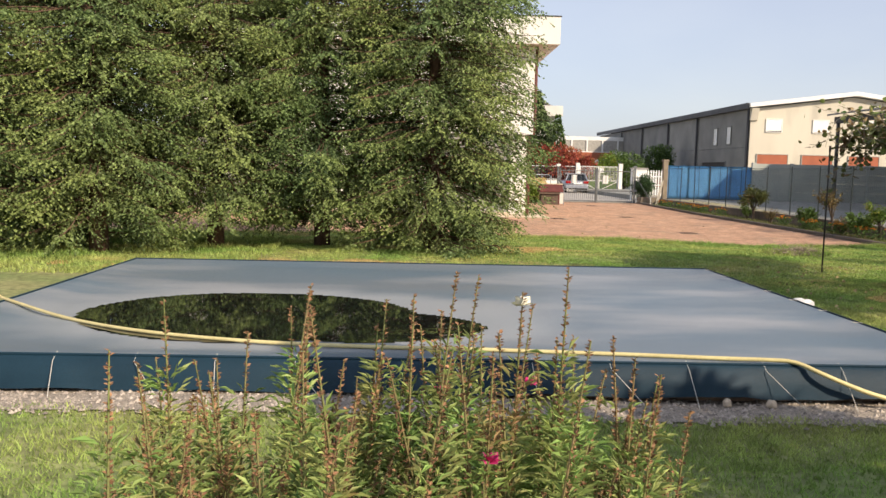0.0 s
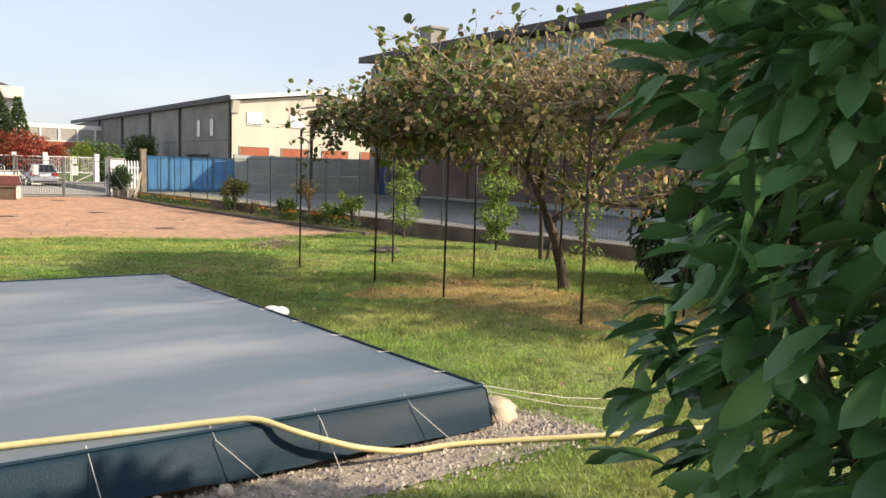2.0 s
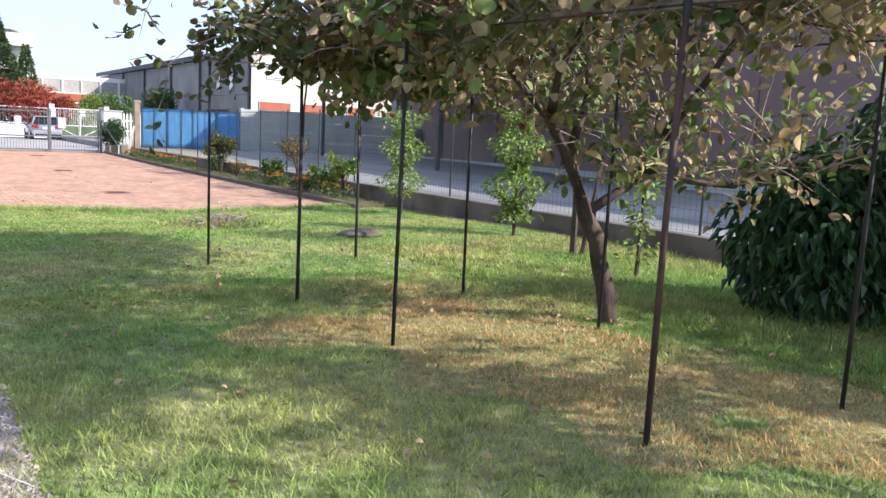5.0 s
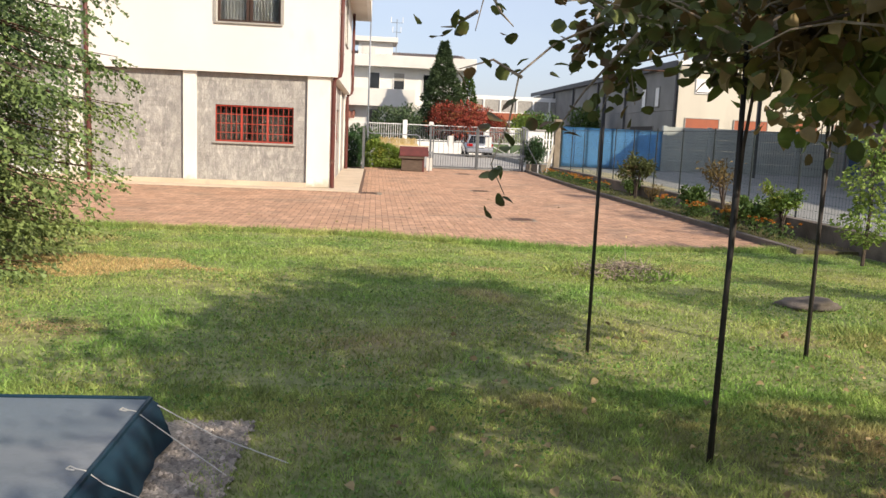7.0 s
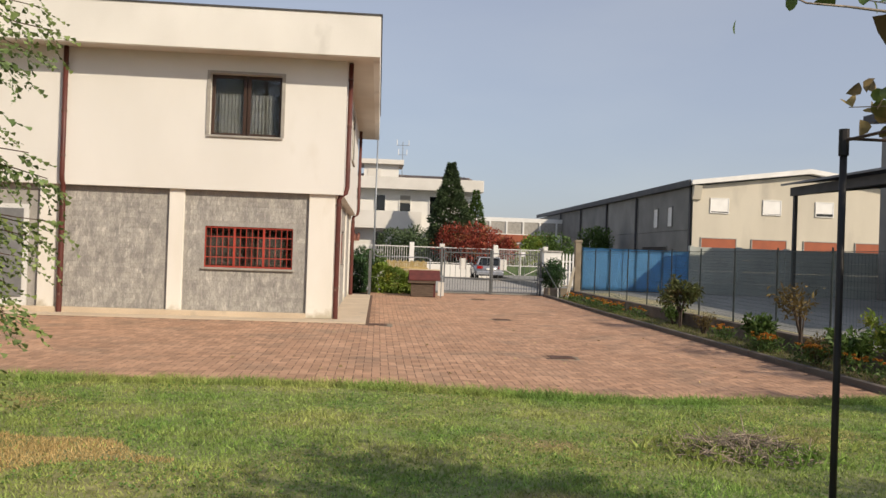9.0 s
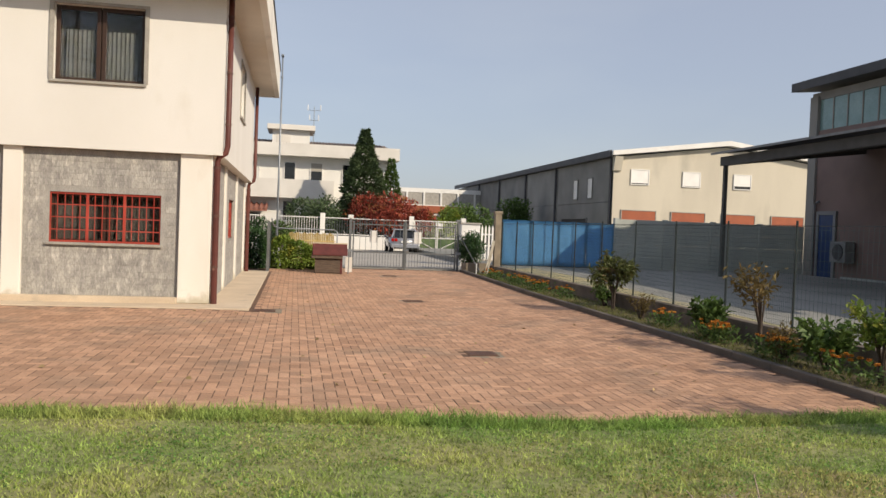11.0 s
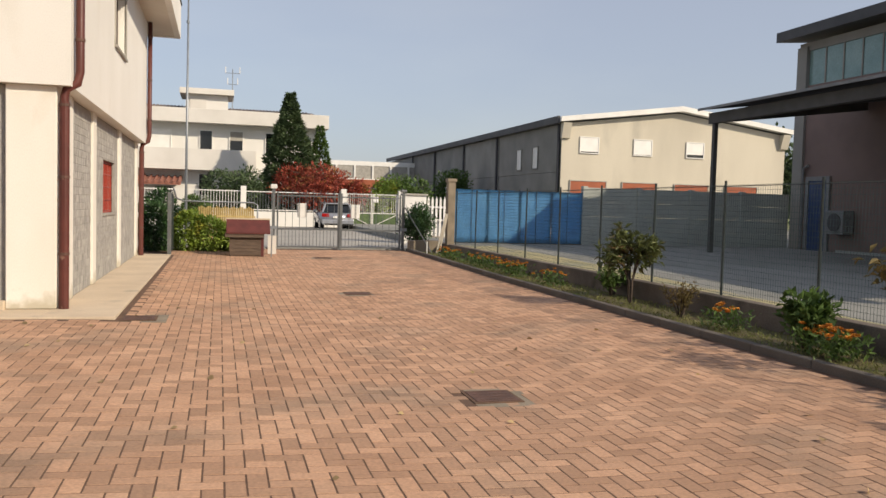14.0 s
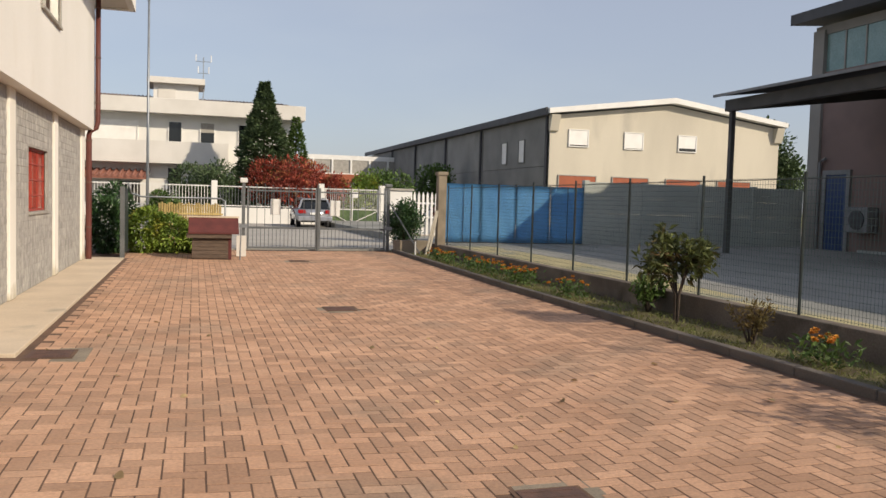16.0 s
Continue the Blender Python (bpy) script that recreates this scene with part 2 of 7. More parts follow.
M_PANEL = mat("grey_concrete_panel", (0.44, 0.47, 0.44), (0.36, 0.385, 0.36), 0.7, 50, 0.1, 0.92, 0.25, 70, c3=(0.30, 0.32, 0.30), c3_scale=0.6, c3_at=(0.55, 0.75))
M_SHEDFRONT = mat("shed_cream_wall", (0.58, 0.535, 0.44), (0.49, 0.45, 0.37), 0.35, 40, 0.09, 0.92, 0.2, 70, c3=(0.40, 0.37, 0.31), c3_scale=0.5, c3_at=(0.56, 0.75), stretch=(1, 1, 0.3))
M_SHEDSIDE = mat("shed_grey_panel", (0.26, 0.255, 0.24), (0.20, 0.195, 0.185), 0.4, 40, 0.1, 0.9, 0.2, 60, rand=0.15, c3=(0.17, 0.17, 0.165), c3_scale=0.35, c3_at=(0.55, 0.75))
M_ROOFTRIM = mat("dark_gutter", (0.085, 0.085, 0.09), (0.06, 0.06, 0.065), 1, 40, 0.1, 0.7, 0.1)
M_WHITETRIM = mat("white_trim", (0.78, 0.77, 0.74), (0.70, 0.69, 0.66), 1, 40, 0.05, 0.8, 0.1)
M_SHUTTER = mat("white_roller_shutter", (0.80, 0.79, 0.76), (0.74, 0.73, 0.70), 2, 40, 0.04, 0.7, 0.1)
M_ORANGE = mat("orange_shutter", (0.36, 0.105, 0.05), (0.30, 0.09, 0.045), 1.5, 40, 0.1, 0.7, 0.1)
M_PINK = mat("brown_pink_wall", (0.225, 0.16, 0.145), (0.18, 0.13, 0.115), 0.5, 40, 0.1, 0.92, 0.2, 60, c3=(0.15, 0.11, 0.10), c3_scale=0.4, c3_at=(0.55, 0.75))
M_BIGTOP = mat("warehouse_frame", (0.30, 0.285, 0.26), (0.24, 0.23, 0.21), 0.6, 40, 0.1, 0.9, 0.2)
M_STEEL = mat("dark_steel_frame", (0.085, 0.082, 0.078), (0.06, 0.058, 0.056), 1.5, 40, 0.15, 0.7, 0.1)
M_GREENGLASS = mat("green_glazing", (0.22, 0.32, 0.30), (0.15, 0.25, 0.235), 1.2, 20, 0.15, 0.12, 0.05, 8, spec=0.6)
M_CORR = mat("corrugated_sheet", (0.15, 0.145, 0.14), (0.10, 0.098, 0.095), 1, 40, 0.1, 0.6, 0.1, metal=0.3)
M_TILE = mat("roof_tile", (0.20, 0.155, 0.13), (0.14, 0.11, 0.095), 2, 40, 0.2, 0.9, 0.3)
M_REDTILE = mat("red_roof_tile", (0.30, 0.13, 0.09), (0.22, 0.095, 0.07), 3, 40, 0.2, 0.9, 0.3)
M_BALCONY = mat("balcony_plaster", (0.68, 0.655, 0.61), (0.61, 0.585, 0.54), 0.6, 60, 0.05, 0.9, 0.15)
M_KENNELWOOD = mat("weathered_board", (0.13, 0.095, 0.072), (0.09, 0.065, 0.05), 4, 60, 0.25, 0.9, 0.3, stretch=(1, 1, 6))
M_KENNELROOF = mat("red_felt_roof", (0.12, 0.032, 0.03), (0.085, 0.025, 0.024), 4, 60, 0.2, 0.85, 0.3)
M_BAMBOO = mat("reed_screen", (0.52, 0.40, 0.17), (0.38, 0.28, 0.11), 6, 50, 0.15, 0.8, 0.1, rand=0.25, island=True)
M_CAR = mat("silver_car_paint", (0.46, 0.47, 0.50), (0.43, 0.44, 0.47), 1, 10, 0.02, 0.25, 0, metal=0.6)
M_CARGLASS = mat("dark_car_glass", (0.012, 0.014, 0.016), None, 1, 10, 0.0, 0.05, 0, spec=0.6)
M_RUBBER = mat("rubber", (0.015, 0.015, 0.015), None, 4, 30, 0.1, 0.85, 0)
M_TAIL = mat("red_tail_lens", (0.35, 0.01, 0.01), None, 4, 30, 0.0, 0.2, 0)
M_BARK = mat("bark", (0.10, 0.075, 0.058), (0.05, 0.038, 0.03), 9, 50, 0.35, 0.95, 0.9, 40, stretch=(1, 1, 0.3))
M_BARKRED = mat("spruce_bark", (0.15, 0.085, 0.055), (0.08, 0.05, 0.035), 9, 50, 0.35, 0.95, 0.9, 40, stretch=(1, 1, 0.3))
M_BRANCH = mat("vine_branch", (0.40, 0.33, 0.26), (0.20, 0.16, 0.12), 9, 50, 0.3, 0.9, 0.5, 40)
# Crown depth is painted: inner needles darkened like shade, new tips lightened.
M_SPRUCE = mat("shaded_old_spruce_needles", (0.16, 0.20, 0.066), (0.075, 0.12, 0.046), 0.6, 4, 0.35, 0.6, 0, rand=0.4, island=True, translucent=0.12, spread=(0.38, 0.64))
M_SPRUCETIP = mat("lit_young_spruce_needles", (0.23, 0.285, 0.088), (0.125, 0.19, 0.066), 0.6, 4, 0.3, 0.6, 0, rand=0.35, island=True, translucent=0.2, spread=(0.38, 0.64))
M_CEDAR = mat("dark_conifer", (0.105, 0.15, 0.065), (0.055, 0.09, 0.04), 1.4, 8, 0.3, 0.7, 0, rand=0.4, island=True, translucent=0.2)
M_LAUREL = mat("laurel_leaf", (0.125, 0.265, 0.095), (0.06, 0.15, 0.055), 5.0, 10, 0.2, 0.30, 0, rand=0.5, island=True, translucent=0.3, spec=0.6)
M_VINE = mat("vine_leaf", (0.20, 0.25, 0.065), (0.10, 0.16, 0.045), 1.4, 14, 0.3, 0.6, 0, rand=0.45, island=True, translucent=0.28, c3=(0.23, 0.15, 0.06), c3_scale=1.1, c3_at=(0.5, 0.62))
M_VINEDRY = mat("dry_leaf", (0.50, 0.385, 0.20), (0.32, 0.23, 0.125), 2.4, 14, 0.3, 0.8, 0, rand=0.4, island=True, translucent=0.3)
M_LIGHTLEAF = mat("light_green_leaf", (0.27, 0.35, 0.08), (0.17, 0.26, 0.05), 2, 14, 0.3, 0.6, 0, rand=0.4, island=True, translucent=0.35)
M_HEDGE = mat("hedge_leaf", (0.27, 0.36, 0.06), (0.12, 0.20, 0.04), 1.8, 14, 0.3, 0.5, 0, rand=0.4, island=True, translucent=0.3, c3=(0.38, 0.37, 0.07), c3_scale=1.6, c3_at=(0.56, 0.66))
M_MAPLE = mat("red_maple_leaf", (0.40, 0.085, 0.05), (0.22, 0.05, 0.035), 1.6, 14, 0.3, 0.7, 0, rand=0.45, island=True, translucent=0.3, c3=(0.34, 0.17, 0.06), c3_scale=1.2, c3_at=(0.56, 0.66))
M_BUSHGREEN = mat("garden_bush_leaf", (0.11, 0.18, 0.042), (0.07, 0.12, 0.03), 3, 14, 0.3, 0.55, 0, rand=0.4, island=True, translucent=0.3)
M_BUSHBROWN = mat("browning_leaf", (0.20, 0.14, 0.05), (0.12, 0.10, 0.035), 3, 14, 0.3, 0.7, 0, rand=0.4, island=True, translucent=0.3)
M_STEM = mat("green_stem", (0.16, 0.19, 0.06), (0.20, 0.15, 0.07), 5, 40, 0.2, 0.7, 0)
M_SEED = mat("brown_seed_head", (0.30, 0.17, 0.09), (0.21, 0.11, 0.06), 8, 40, 0.3, 0.85, 0, rand=0.4, island=True)
M_MARIGOLD = mat("orange_petal", (0.60, 0.30, 0.04), (0.55, 0.19, 0.03), 8, 40, 0.2, 0.8, 0, rand=0.3, island=True)
M_PETALW = mat("white_petal", (0.78, 0.76, 0.66), None, 8, 40, 0.1, 0.8, 0)
M_PETALP = mat("pink_petal", (0.58, 0.04, 0.20), None, 8, 40, 0.1, 0.8, 0)
M_PETALR = mat("red_petal", (0.65, 0.08, 0.05), None, 8, 40, 0.1, 0.8, 0)
M_IRON = mat("rusty_iron", (0.125, 0.068, 0.052), (0.09, 0.052, 0.042), 7, 60, 0.25, 0.8, 0.4)
M_BLUEDOOR = mat("blue_door_paint", (0.02, 0.05, 0.15), None, 3, 30, 0.1, 0.5, 0.1)
# White metal darkened to grey: the shade under the canopy is in the colour.
M_PALEUNIT = mat("shade_dimmed_metal", (0.22, 0.225, 0.23), (0.17, 0.175, 0.18), 3, 30, 0.1, 0.6, 0.05)
M_POSTCON = mat("stained_post_concrete", (0.27, 0.225, 0.17), (0.19, 0.16, 0.12), 3, 50, 0.2, 0.92, 0.3, 80)
M_FRUIT = mat("ripe_orange_fruit", (0.66, 0.24, 0.03), (0.56, 0.17, 0.02), 9, 40, 0.08, 0.4, 0.05)
M_CLOVER = mat("clover_leaf", (0.12, 0.24, 0.05), (0.19, 0.31, 0.07), 0.8, 9, 0.3, 0.7, 0, rand=0.35, island=True, translucent=0.3)
M_WHITEMETAL = mat("white_metal", (0.72, 0.72, 0.70), (0.66, 0.66, 0.64), 3, 30, 0.06, 0.5, 0.05)
M_BAG = mat("white_plastic", (0.75, 0.75, 0.74), None, 6, 40, 0.05, 0.6, 0.2)
M_MESH = mat("green_fence_wire", (0.10, 0.15, 0.14), None, 6, 40, 0.05, 0.6, 0)
M_TERRA = mat("terracotta", (0.45, 0.19, 0.11), None, 6, 40, 0.15, 0.85, 0.2)
M_CORNICE = mat("weathered_cornice_plaster", (0.78, 0.76, 0.71), (0.70, 0.68, 0.63), 0.8, 80, 0.07, 0.9, 0.2, 120, c3=(0.46, 0.44, 0.40), c3_scale=1.1, c3_at=(0.60, 0.80), stretch=(1, 1, 0.6))
M_EVERGREEN = mat("dark_glossy_leaf", (0.065, 0.13, 0.045), (0.035, 0.08, 0.028), 3.0, 10, 0.25, 0.35, 0, rand=0.5, island=True, translucent=0.2, spec=0.5)
# Browning vine leaf, painted darker because the overhanging shoot is seen against the light.
M_SHOOTLEAF = mat("backlit_vine_leaf", (0.13, 0.155, 0.045), (0.075, 0.095, 0.03), 5, 14, 0.3, 0.6, 0, rand=0.45, island=True, translucent=0.22, c3=(0.16, 0.095, 0.04), c3_scale=5, c3_at=(0.5, 0.62))
M_BEDLEAF = mat("fruit_shrub_leaf", (0.115, 0.135, 0.04), (0.07, 0.085, 0.028), 4, 14, 0.3, 0.6, 0, rand=0.45, island=True, translucent=0.25, c3=(0.19, 0.115, 0.045), c3_scale=4, c3_at=(0.55, 0.68))
M_WEED = mat("low_weed", (0.16, 0.20, 0.06), (0.26, 0.23, 0.10), 1.2, 8, 0.35, 0.8, 0, rand=0.35, island=True, translucent=0.25)
M_VERGE = mat("dry_verge", (0.42, 0.36, 0.20), (0.32, 0.30, 0.17), 1.0, 30, 0.3, 0.95, 0.6, 60, c3=(0.25, 0.25, 0.21), c3_scale=0.7, c3_at=(0.52, 0.66))

# ---------------------------------------------------------------- tools
rng = np.random.default_rng(7)


def thing(name, label, category, at=(0, 0, 0), group="", kind=""):
    return tagged(_at(new(name), at), label, category, group, kind)


def _at(ob, at):
    ob.matrix_basis = Matrix.Translation(at)
    return ob


def part(name, bm, material, parent=None, label="", smooth=False):
    """One mesh object, modelled in world places, under a thing or a part."""
    me = bpy.data.meshes.new(name)
    if isinstance(bm, tuple):
        verts, faces = bm
        me.from_pydata(verts, [], faces)
    else:
        bm.to_mesh(me)
        bm.free()
    me.materials.append(material)
    if smooth:
        me.shade_smooth()
    ob = new(name, me)
    if parent:
        ob.parent = parent
        if parent.data is None:
            ob.matrix_parent_inverse = parent.matrix_basis.inverted()
    if label:
        ob["label"] = label
    return ob


def structure(name, bm, material, label, category, kind="structure", smooth=False):
    return tagged(part(name, bm, material, smooth=smooth), label, category, "", kind)


def box(bm, x0, x1, y0, y1, z0, z1, bev=0.0):
    r = bmesh.ops.create_cube(bm, size=1.0)
    m = Matrix.Translation(((x0 + x1) / 2, (y0 + y1) / 2, (z0 + z1) / 2)) @ Matrix.Diagonal((abs(x1 - x0), abs(y1 - y0), abs(z1 - z0), 1))
    bmesh.ops.transform(bm, matrix=m, verts=r["verts"])
    if bev:
        es = {e for v in r["verts"] for e in v.link_edges}
        bmesh.ops.bevel(bm, geom=list(es), offset=bev, segments=2, affect="EDGES", profile=0.5)
    return bm


def boxes(*bs, bev=0.0):
    bm = bmesh.new()
    for b in bs:
        box(bm, *b, bev=bev)
    return bm


def tube(bm, pts, radii, n=6, cap=True):
    """A round bar along points."""
    pts = [Vector(p) for p in pts]
    if isinstance(radii, (int, float)):
        radii = [radii] * len(pts)
    rings, side = [], None
    for i, p in enumerate(pts):
        d = (pts[min(i + 1, len(pts) - 1)] - pts[max(i - 1, 0)]).normalized()
        if side is None:
            side = d.orthogonal().normalized()
        side = (side - d * side.dot(d)).normalized()
        up = d.cross(side)
        rings.append([bm.verts.new(p + (side * math.cos(a) + up * math.sin(a)) * radii[i]) for a in [2 * math.pi * k / n for k in range(n)]])
    for a, b in zip(rings, rings[1:]):
        for k in range(n):
            bm.faces.new((a[k], a[(k + 1) % n], b[(k + 1) % n], b[k]))
    if cap:
        bm.faces.new(rings[0][::-1])
        bm.faces.new(rings[-1])
    return bm


def bar(p, q, r, n=8):
    return tube(bmesh.new(), [p, q], r, n)


def prism(bm, outline, axis, a, b):
    """An outline of (u, v) pairs drawn out along an axis from a to b."""
    def at(u, v, w):
        return {"x": (w, u, v), "y": (u, w, v), "z": (u, v, w)}[axis]
    lo = [bm.verts.new(at(u, v, a)) for u, v in outline]
    hi = [bm.verts.new(at(u, v, b)) for u, v in outline]
    n = len(outline)
    for k in range(n):
        bm.faces.new((lo[k], lo[(k + 1) % n], hi[(k + 1) % n], hi[k]))
    bm.faces.new(lo[::-1])
    bm.faces.new(hi)
    bmesh.ops.recalc_face_normals(bm, faces=bm.faces)
    return bm


def wall_boxes(bm, axis, p0, p1, u0, u1, z0, z1, holes=()):
    """A wall with openings (u0, u1, z0, z1) right through it, between planes p0 and p1."""
    us = sorted({u0, u1, *[h[0] for h in holes], *[h[1] for h in holes]})
    zs = sorted({z0, z1, *[h[2] for h in holes], *[h[3] for h in holes]})
    for a, b in zip(us, us[1:]):
        for c, d in zip(zs, zs[1:]):
            if not any(h[0] <= a and h[1] >= b and h[2] <= c and h[3] >= d for h in holes):
                box(bm, *((p0, p1, a, b, c, d) if axis == "x" else (a, b, p0, p1, c, d)))
    bmesh.ops.remove_doubles(bm, verts=bm.verts[:], dist=1e-5)
    return bm


def quick_mesh(name, verts, tris, material, parent=None, label=""):
    """A mesh of many small faces from arrays."""
    me = bpy.data.meshes.new(name)
    verts, tris = np.asarray(verts, dtype=np.float32).reshape(-1, 3), np.asarray(tris, dtype=np.int32).reshape(-1, 3)
    me.vertices.add(len(verts))
    me.vertices.foreach_set("co", verts.ravel())
    me.loops.add(tris.size)
    me.loops.foreach_set("vertex_index", tris.ravel())
    me.polygons.add(len(tris))
    me.polygons.foreach_set("loop_start", np.arange(0, tris.size, 3, dtype=np.int32))
    me.polygons.foreach_set("use_smooth", np.zeros(len(tris), dtype=bool))
    me.update(calc_edges=True)
    me.materials.append(material)
    ob = new(name, me)
    if parent:
        ob.parent = parent
        if parent.data is None:
            ob.matrix_parent_inverse = parent.matrix_basis.inverted()
    if label:
        ob["label"] = label
    return ob


def unit(v):
    return v / np.maximum(np.linalg.norm(v, axis=-1, keepdims=True), 1e-9)


def leaf_arrays(pos, way, size, width=0.5, fold=0.25, droop=0.0, rich=False):
    """Leaves as folded blades: places, pointing ways, lengths."""
    n = len(pos)
    way = unit(way)
    size = np.broadcast_to(np.asarray(size, float), (n,))[:, None]
    side = unit(np.cross(way, rng.normal(size=(n, 3)) * 0.5 + np.array([0, 0, 1.0])))
    nor = np.cross(side, way)
    if not rich:
        v = np.stack([pos, pos + way * size * 0.45 + side * size * width / 2 + nor * size * fold * 0.3,
                      pos + way * size - nor * size * droop, pos + way * size * 0.45 - side * size * width / 2 + nor * size * fold * 0.3], 1)
        base = (np.arange(n) * 4)[:, None, None]
        t = np.array([[0, 1, 2], [0, 2, 3]])[None] + base
        return v.reshape(-1, 3), t.reshape(-1, 3)
    prof = [(0.0, 0.0), (0.2, 0.66), (0.52, 1.0), (0.83, 0.70), (1.0, 0.0)]
    rows = []
    for s, w in prof:
        mid = pos + way * size * s - nor * size * droop * s * s
        off = side * size * width / 2 * w
        lift = nor * size * fold * 0.35 * w
        rows.append((mid, mid + off + lift, mid - off + lift))
    v = np.stack([rows[0][0], rows[1][1], rows[1][0], rows[1][2], rows[2][1], rows[2][0], rows[2][2], rows[3][1], rows[3][0], rows[3][2], rows[4][0]], 1)
    t = np.array([[0, 1, 2], [0, 2, 3], [1, 4, 5], [1, 5, 2], [2, 5, 6], [2, 6, 3], [4, 7, 8], [4, 8, 5], [5, 8, 9], [5, 9, 6], [7, 10, 8], [8, 10, 9]])[None] + (np.arange(n) * 11)[:, None, None]
    return v.reshape(-1, 3), t.reshape(-1, 3)


def leaves(name, pos, way, size, material, parent, width=0.5, fold=0.25, droop=0.0, rich=False, label=""):
    v, t = leaf_arrays(np.asarray(pos, float), np.asarray(way, float), size, width, fold, droop, rich)
    ob = quick_mesh(name, v, t, material, parent, label)
    if rich:
        ob.data.polygons.foreach_set("use_smooth", np.ones(len(t), dtype=bool))
    return ob


def shell_points(n, centre, radii, hollow=0.55, lumps=6, seed=0):
    """Points in a lumpy, uneven body, most of them towards its outside."""
    r = np.random.default_rng(seed)
    d = unit(r.normal(size=(n, 3)))
    k = unit(r.normal(size=(lumps, 3)))
    bulge = 0.72 + 0.35 * np.max(np.clip(d @ k.T, 0, 1) ** 3, axis=1)
    rad = (hollow + (1 - hollow) * r.random(n) ** 0.6) * bulge
    p = d * rad[:, None] * np.asarray(radii)
    return p + np.asarray(centre), unit(d + r.normal(size=(n, 3)) * 0.6)


def smoothstep(a, b, v):
    t = np.clip((np.asarray(v, float) - a) / (b - a), 0, 1)
    return t * t * (3 - 2 * t)


# ---------------------------------------------------------------- lie of the land
LAWN_END, KERB_X, WALL_X, FENCE_X = 19.0, 11.4, 12.45, 12.62


def pave_z(x, y):
    """The court falls to a line of drains and rises again to the kerb."""
    def hinge(v):
        return 0.25 * np.logaddexp(0, np.asarray(v, float) / 0.25)
    dip = -0.03 - 0.0364 * hinge(np.asarray(x) - 3.9) + 0.0583 * hinge(np.asarray(x) - 7.75)
    return dip * np.interp(y, [19, 33, 42], [1.0, 0.9, 0.15])


def land_z(x, y):
    lawn = 0.04 + 0.02 * np.sin(np.asarray(x) * 0.9) * np.cos(np.asarray(y) * 0.7) + 0.05 * np.exp(-((np.asarray(x) - 6.3) ** 2 + (np.asarray(y) - 8.5) ** 2) / 6.0) - 0.05 * smoothstep(8, 12, x)
    k = smoothstep(13.5, 18.6, y)
    return lawn * (1 - k) + (pave_z(x, y) - 0.005) * k


def yard_z(y):
    return float(np.interp(y, [20, 36], [0.0, 0.27]))

# ---------------------------------------------------------------- ground and paving
def ground_sheet():
    xs = np.unique(np.concatenate([np.linspace(-900, -40, 12), np.linspace(-40, -14, 8), np.arange(-14, 12.41, 0.4), [12.45, 20, 40, 100, 300, 900]]))
    ys = np.unique(np.concatenate([np.linspace(-900, -40, 12), np.linspace(-40, -6, 8), np.arange(-6, 19.01, 0.4), [19.0, 19.05, 30, 44, 60, 90, 140, 300, 900]]))
    X, Y = np.meshgrid(xs, ys)
    Z = land_z(X, Y)
    Z = np.where(Y > 19.02, -0.32, Z)
    Z = np.where((X > 12.44) | (X < -30), -0.32, Z)
    nx = len(xs)
    f = [(j * nx + i, j * nx + i + 1, (j + 1) * nx + i + 1, (j + 1) * nx + i) for j in range(len(ys) - 1) for i in range(nx - 1)]
    return [tuple(p) for p in np.stack([X, Y, Z], -1).reshape(-1, 3)], f


ground = structure("ground", ground_sheet(), M_GRASS_GROUND, "mown lawn ground with green and dry yellow patches", "lawn", smooth=True)


def paving_bed():
    xs, ys = np.linspace(-9, 11.4, 103), np.append(np.arange(19.0, 42.8, 0.2), 42.9)
    X, Y = np.meshgrid(xs, ys)
    Z = pave_z(X, Y) - 0.0025
    nx = len(xs)
    f = [(j * nx + i, j * nx + i + 1, (j + 1) * nx + i + 1, (j + 1) * nx + i) for j in range(len(ys) - 1) for i in range(nx - 1)]
    return [tuple(p) for p in np.stack([X, Y, Z], -1).reshape(-1, 3)], f


pavement = structure("pavement", paving_bed(), M_BED, "courtyard of terracotta block pavers laid in herringbone", "pavement")

yard = bmesh.new()
prism(yard, [(8, -0.5), (8, 0.0), (20, 0.0), (36, 0.27), (66, 0.27), (66, -0.5)], "x", 12.66, 60.0)
structure("yard", yard, M_YARD, "grey concrete yard of the neighbouring works", "yard")
vg = bmesh.new()
prism(vg, [(22, 0.02), (22, 0.0385), (36, 0.2745), (41, 0.2745), (41, 0.2)], "x", 12.67, 13.9)
structure("verge", vg, M_VERGE, "strip of dry yellow grass along the fence", "verge")
structure("road", boxes((-40, 12.64, 42.95, 69.5, -0.4, 0.02)), M_ASPHALT, "sunlit pale asphalt street beyond the gate", "road")
structure("far_lot", boxes((-60, 60, 69.52, 200, -0.4, 0.03)), M_YARD, "pale lot round the far houses", "ground")

# walkway round the house
slab = bmesh.new()
box(slab, 3.4, 4.28, 27.36, 39.6, -0.2, -0.005, 0.01)
box(slab, -12, 3.4, 27.36, 28.2, -0.2, -0.005, 0.01)
structure("walkway", slab, M_SLAB, "pale worn concrete walkway round the white house", "walkway")

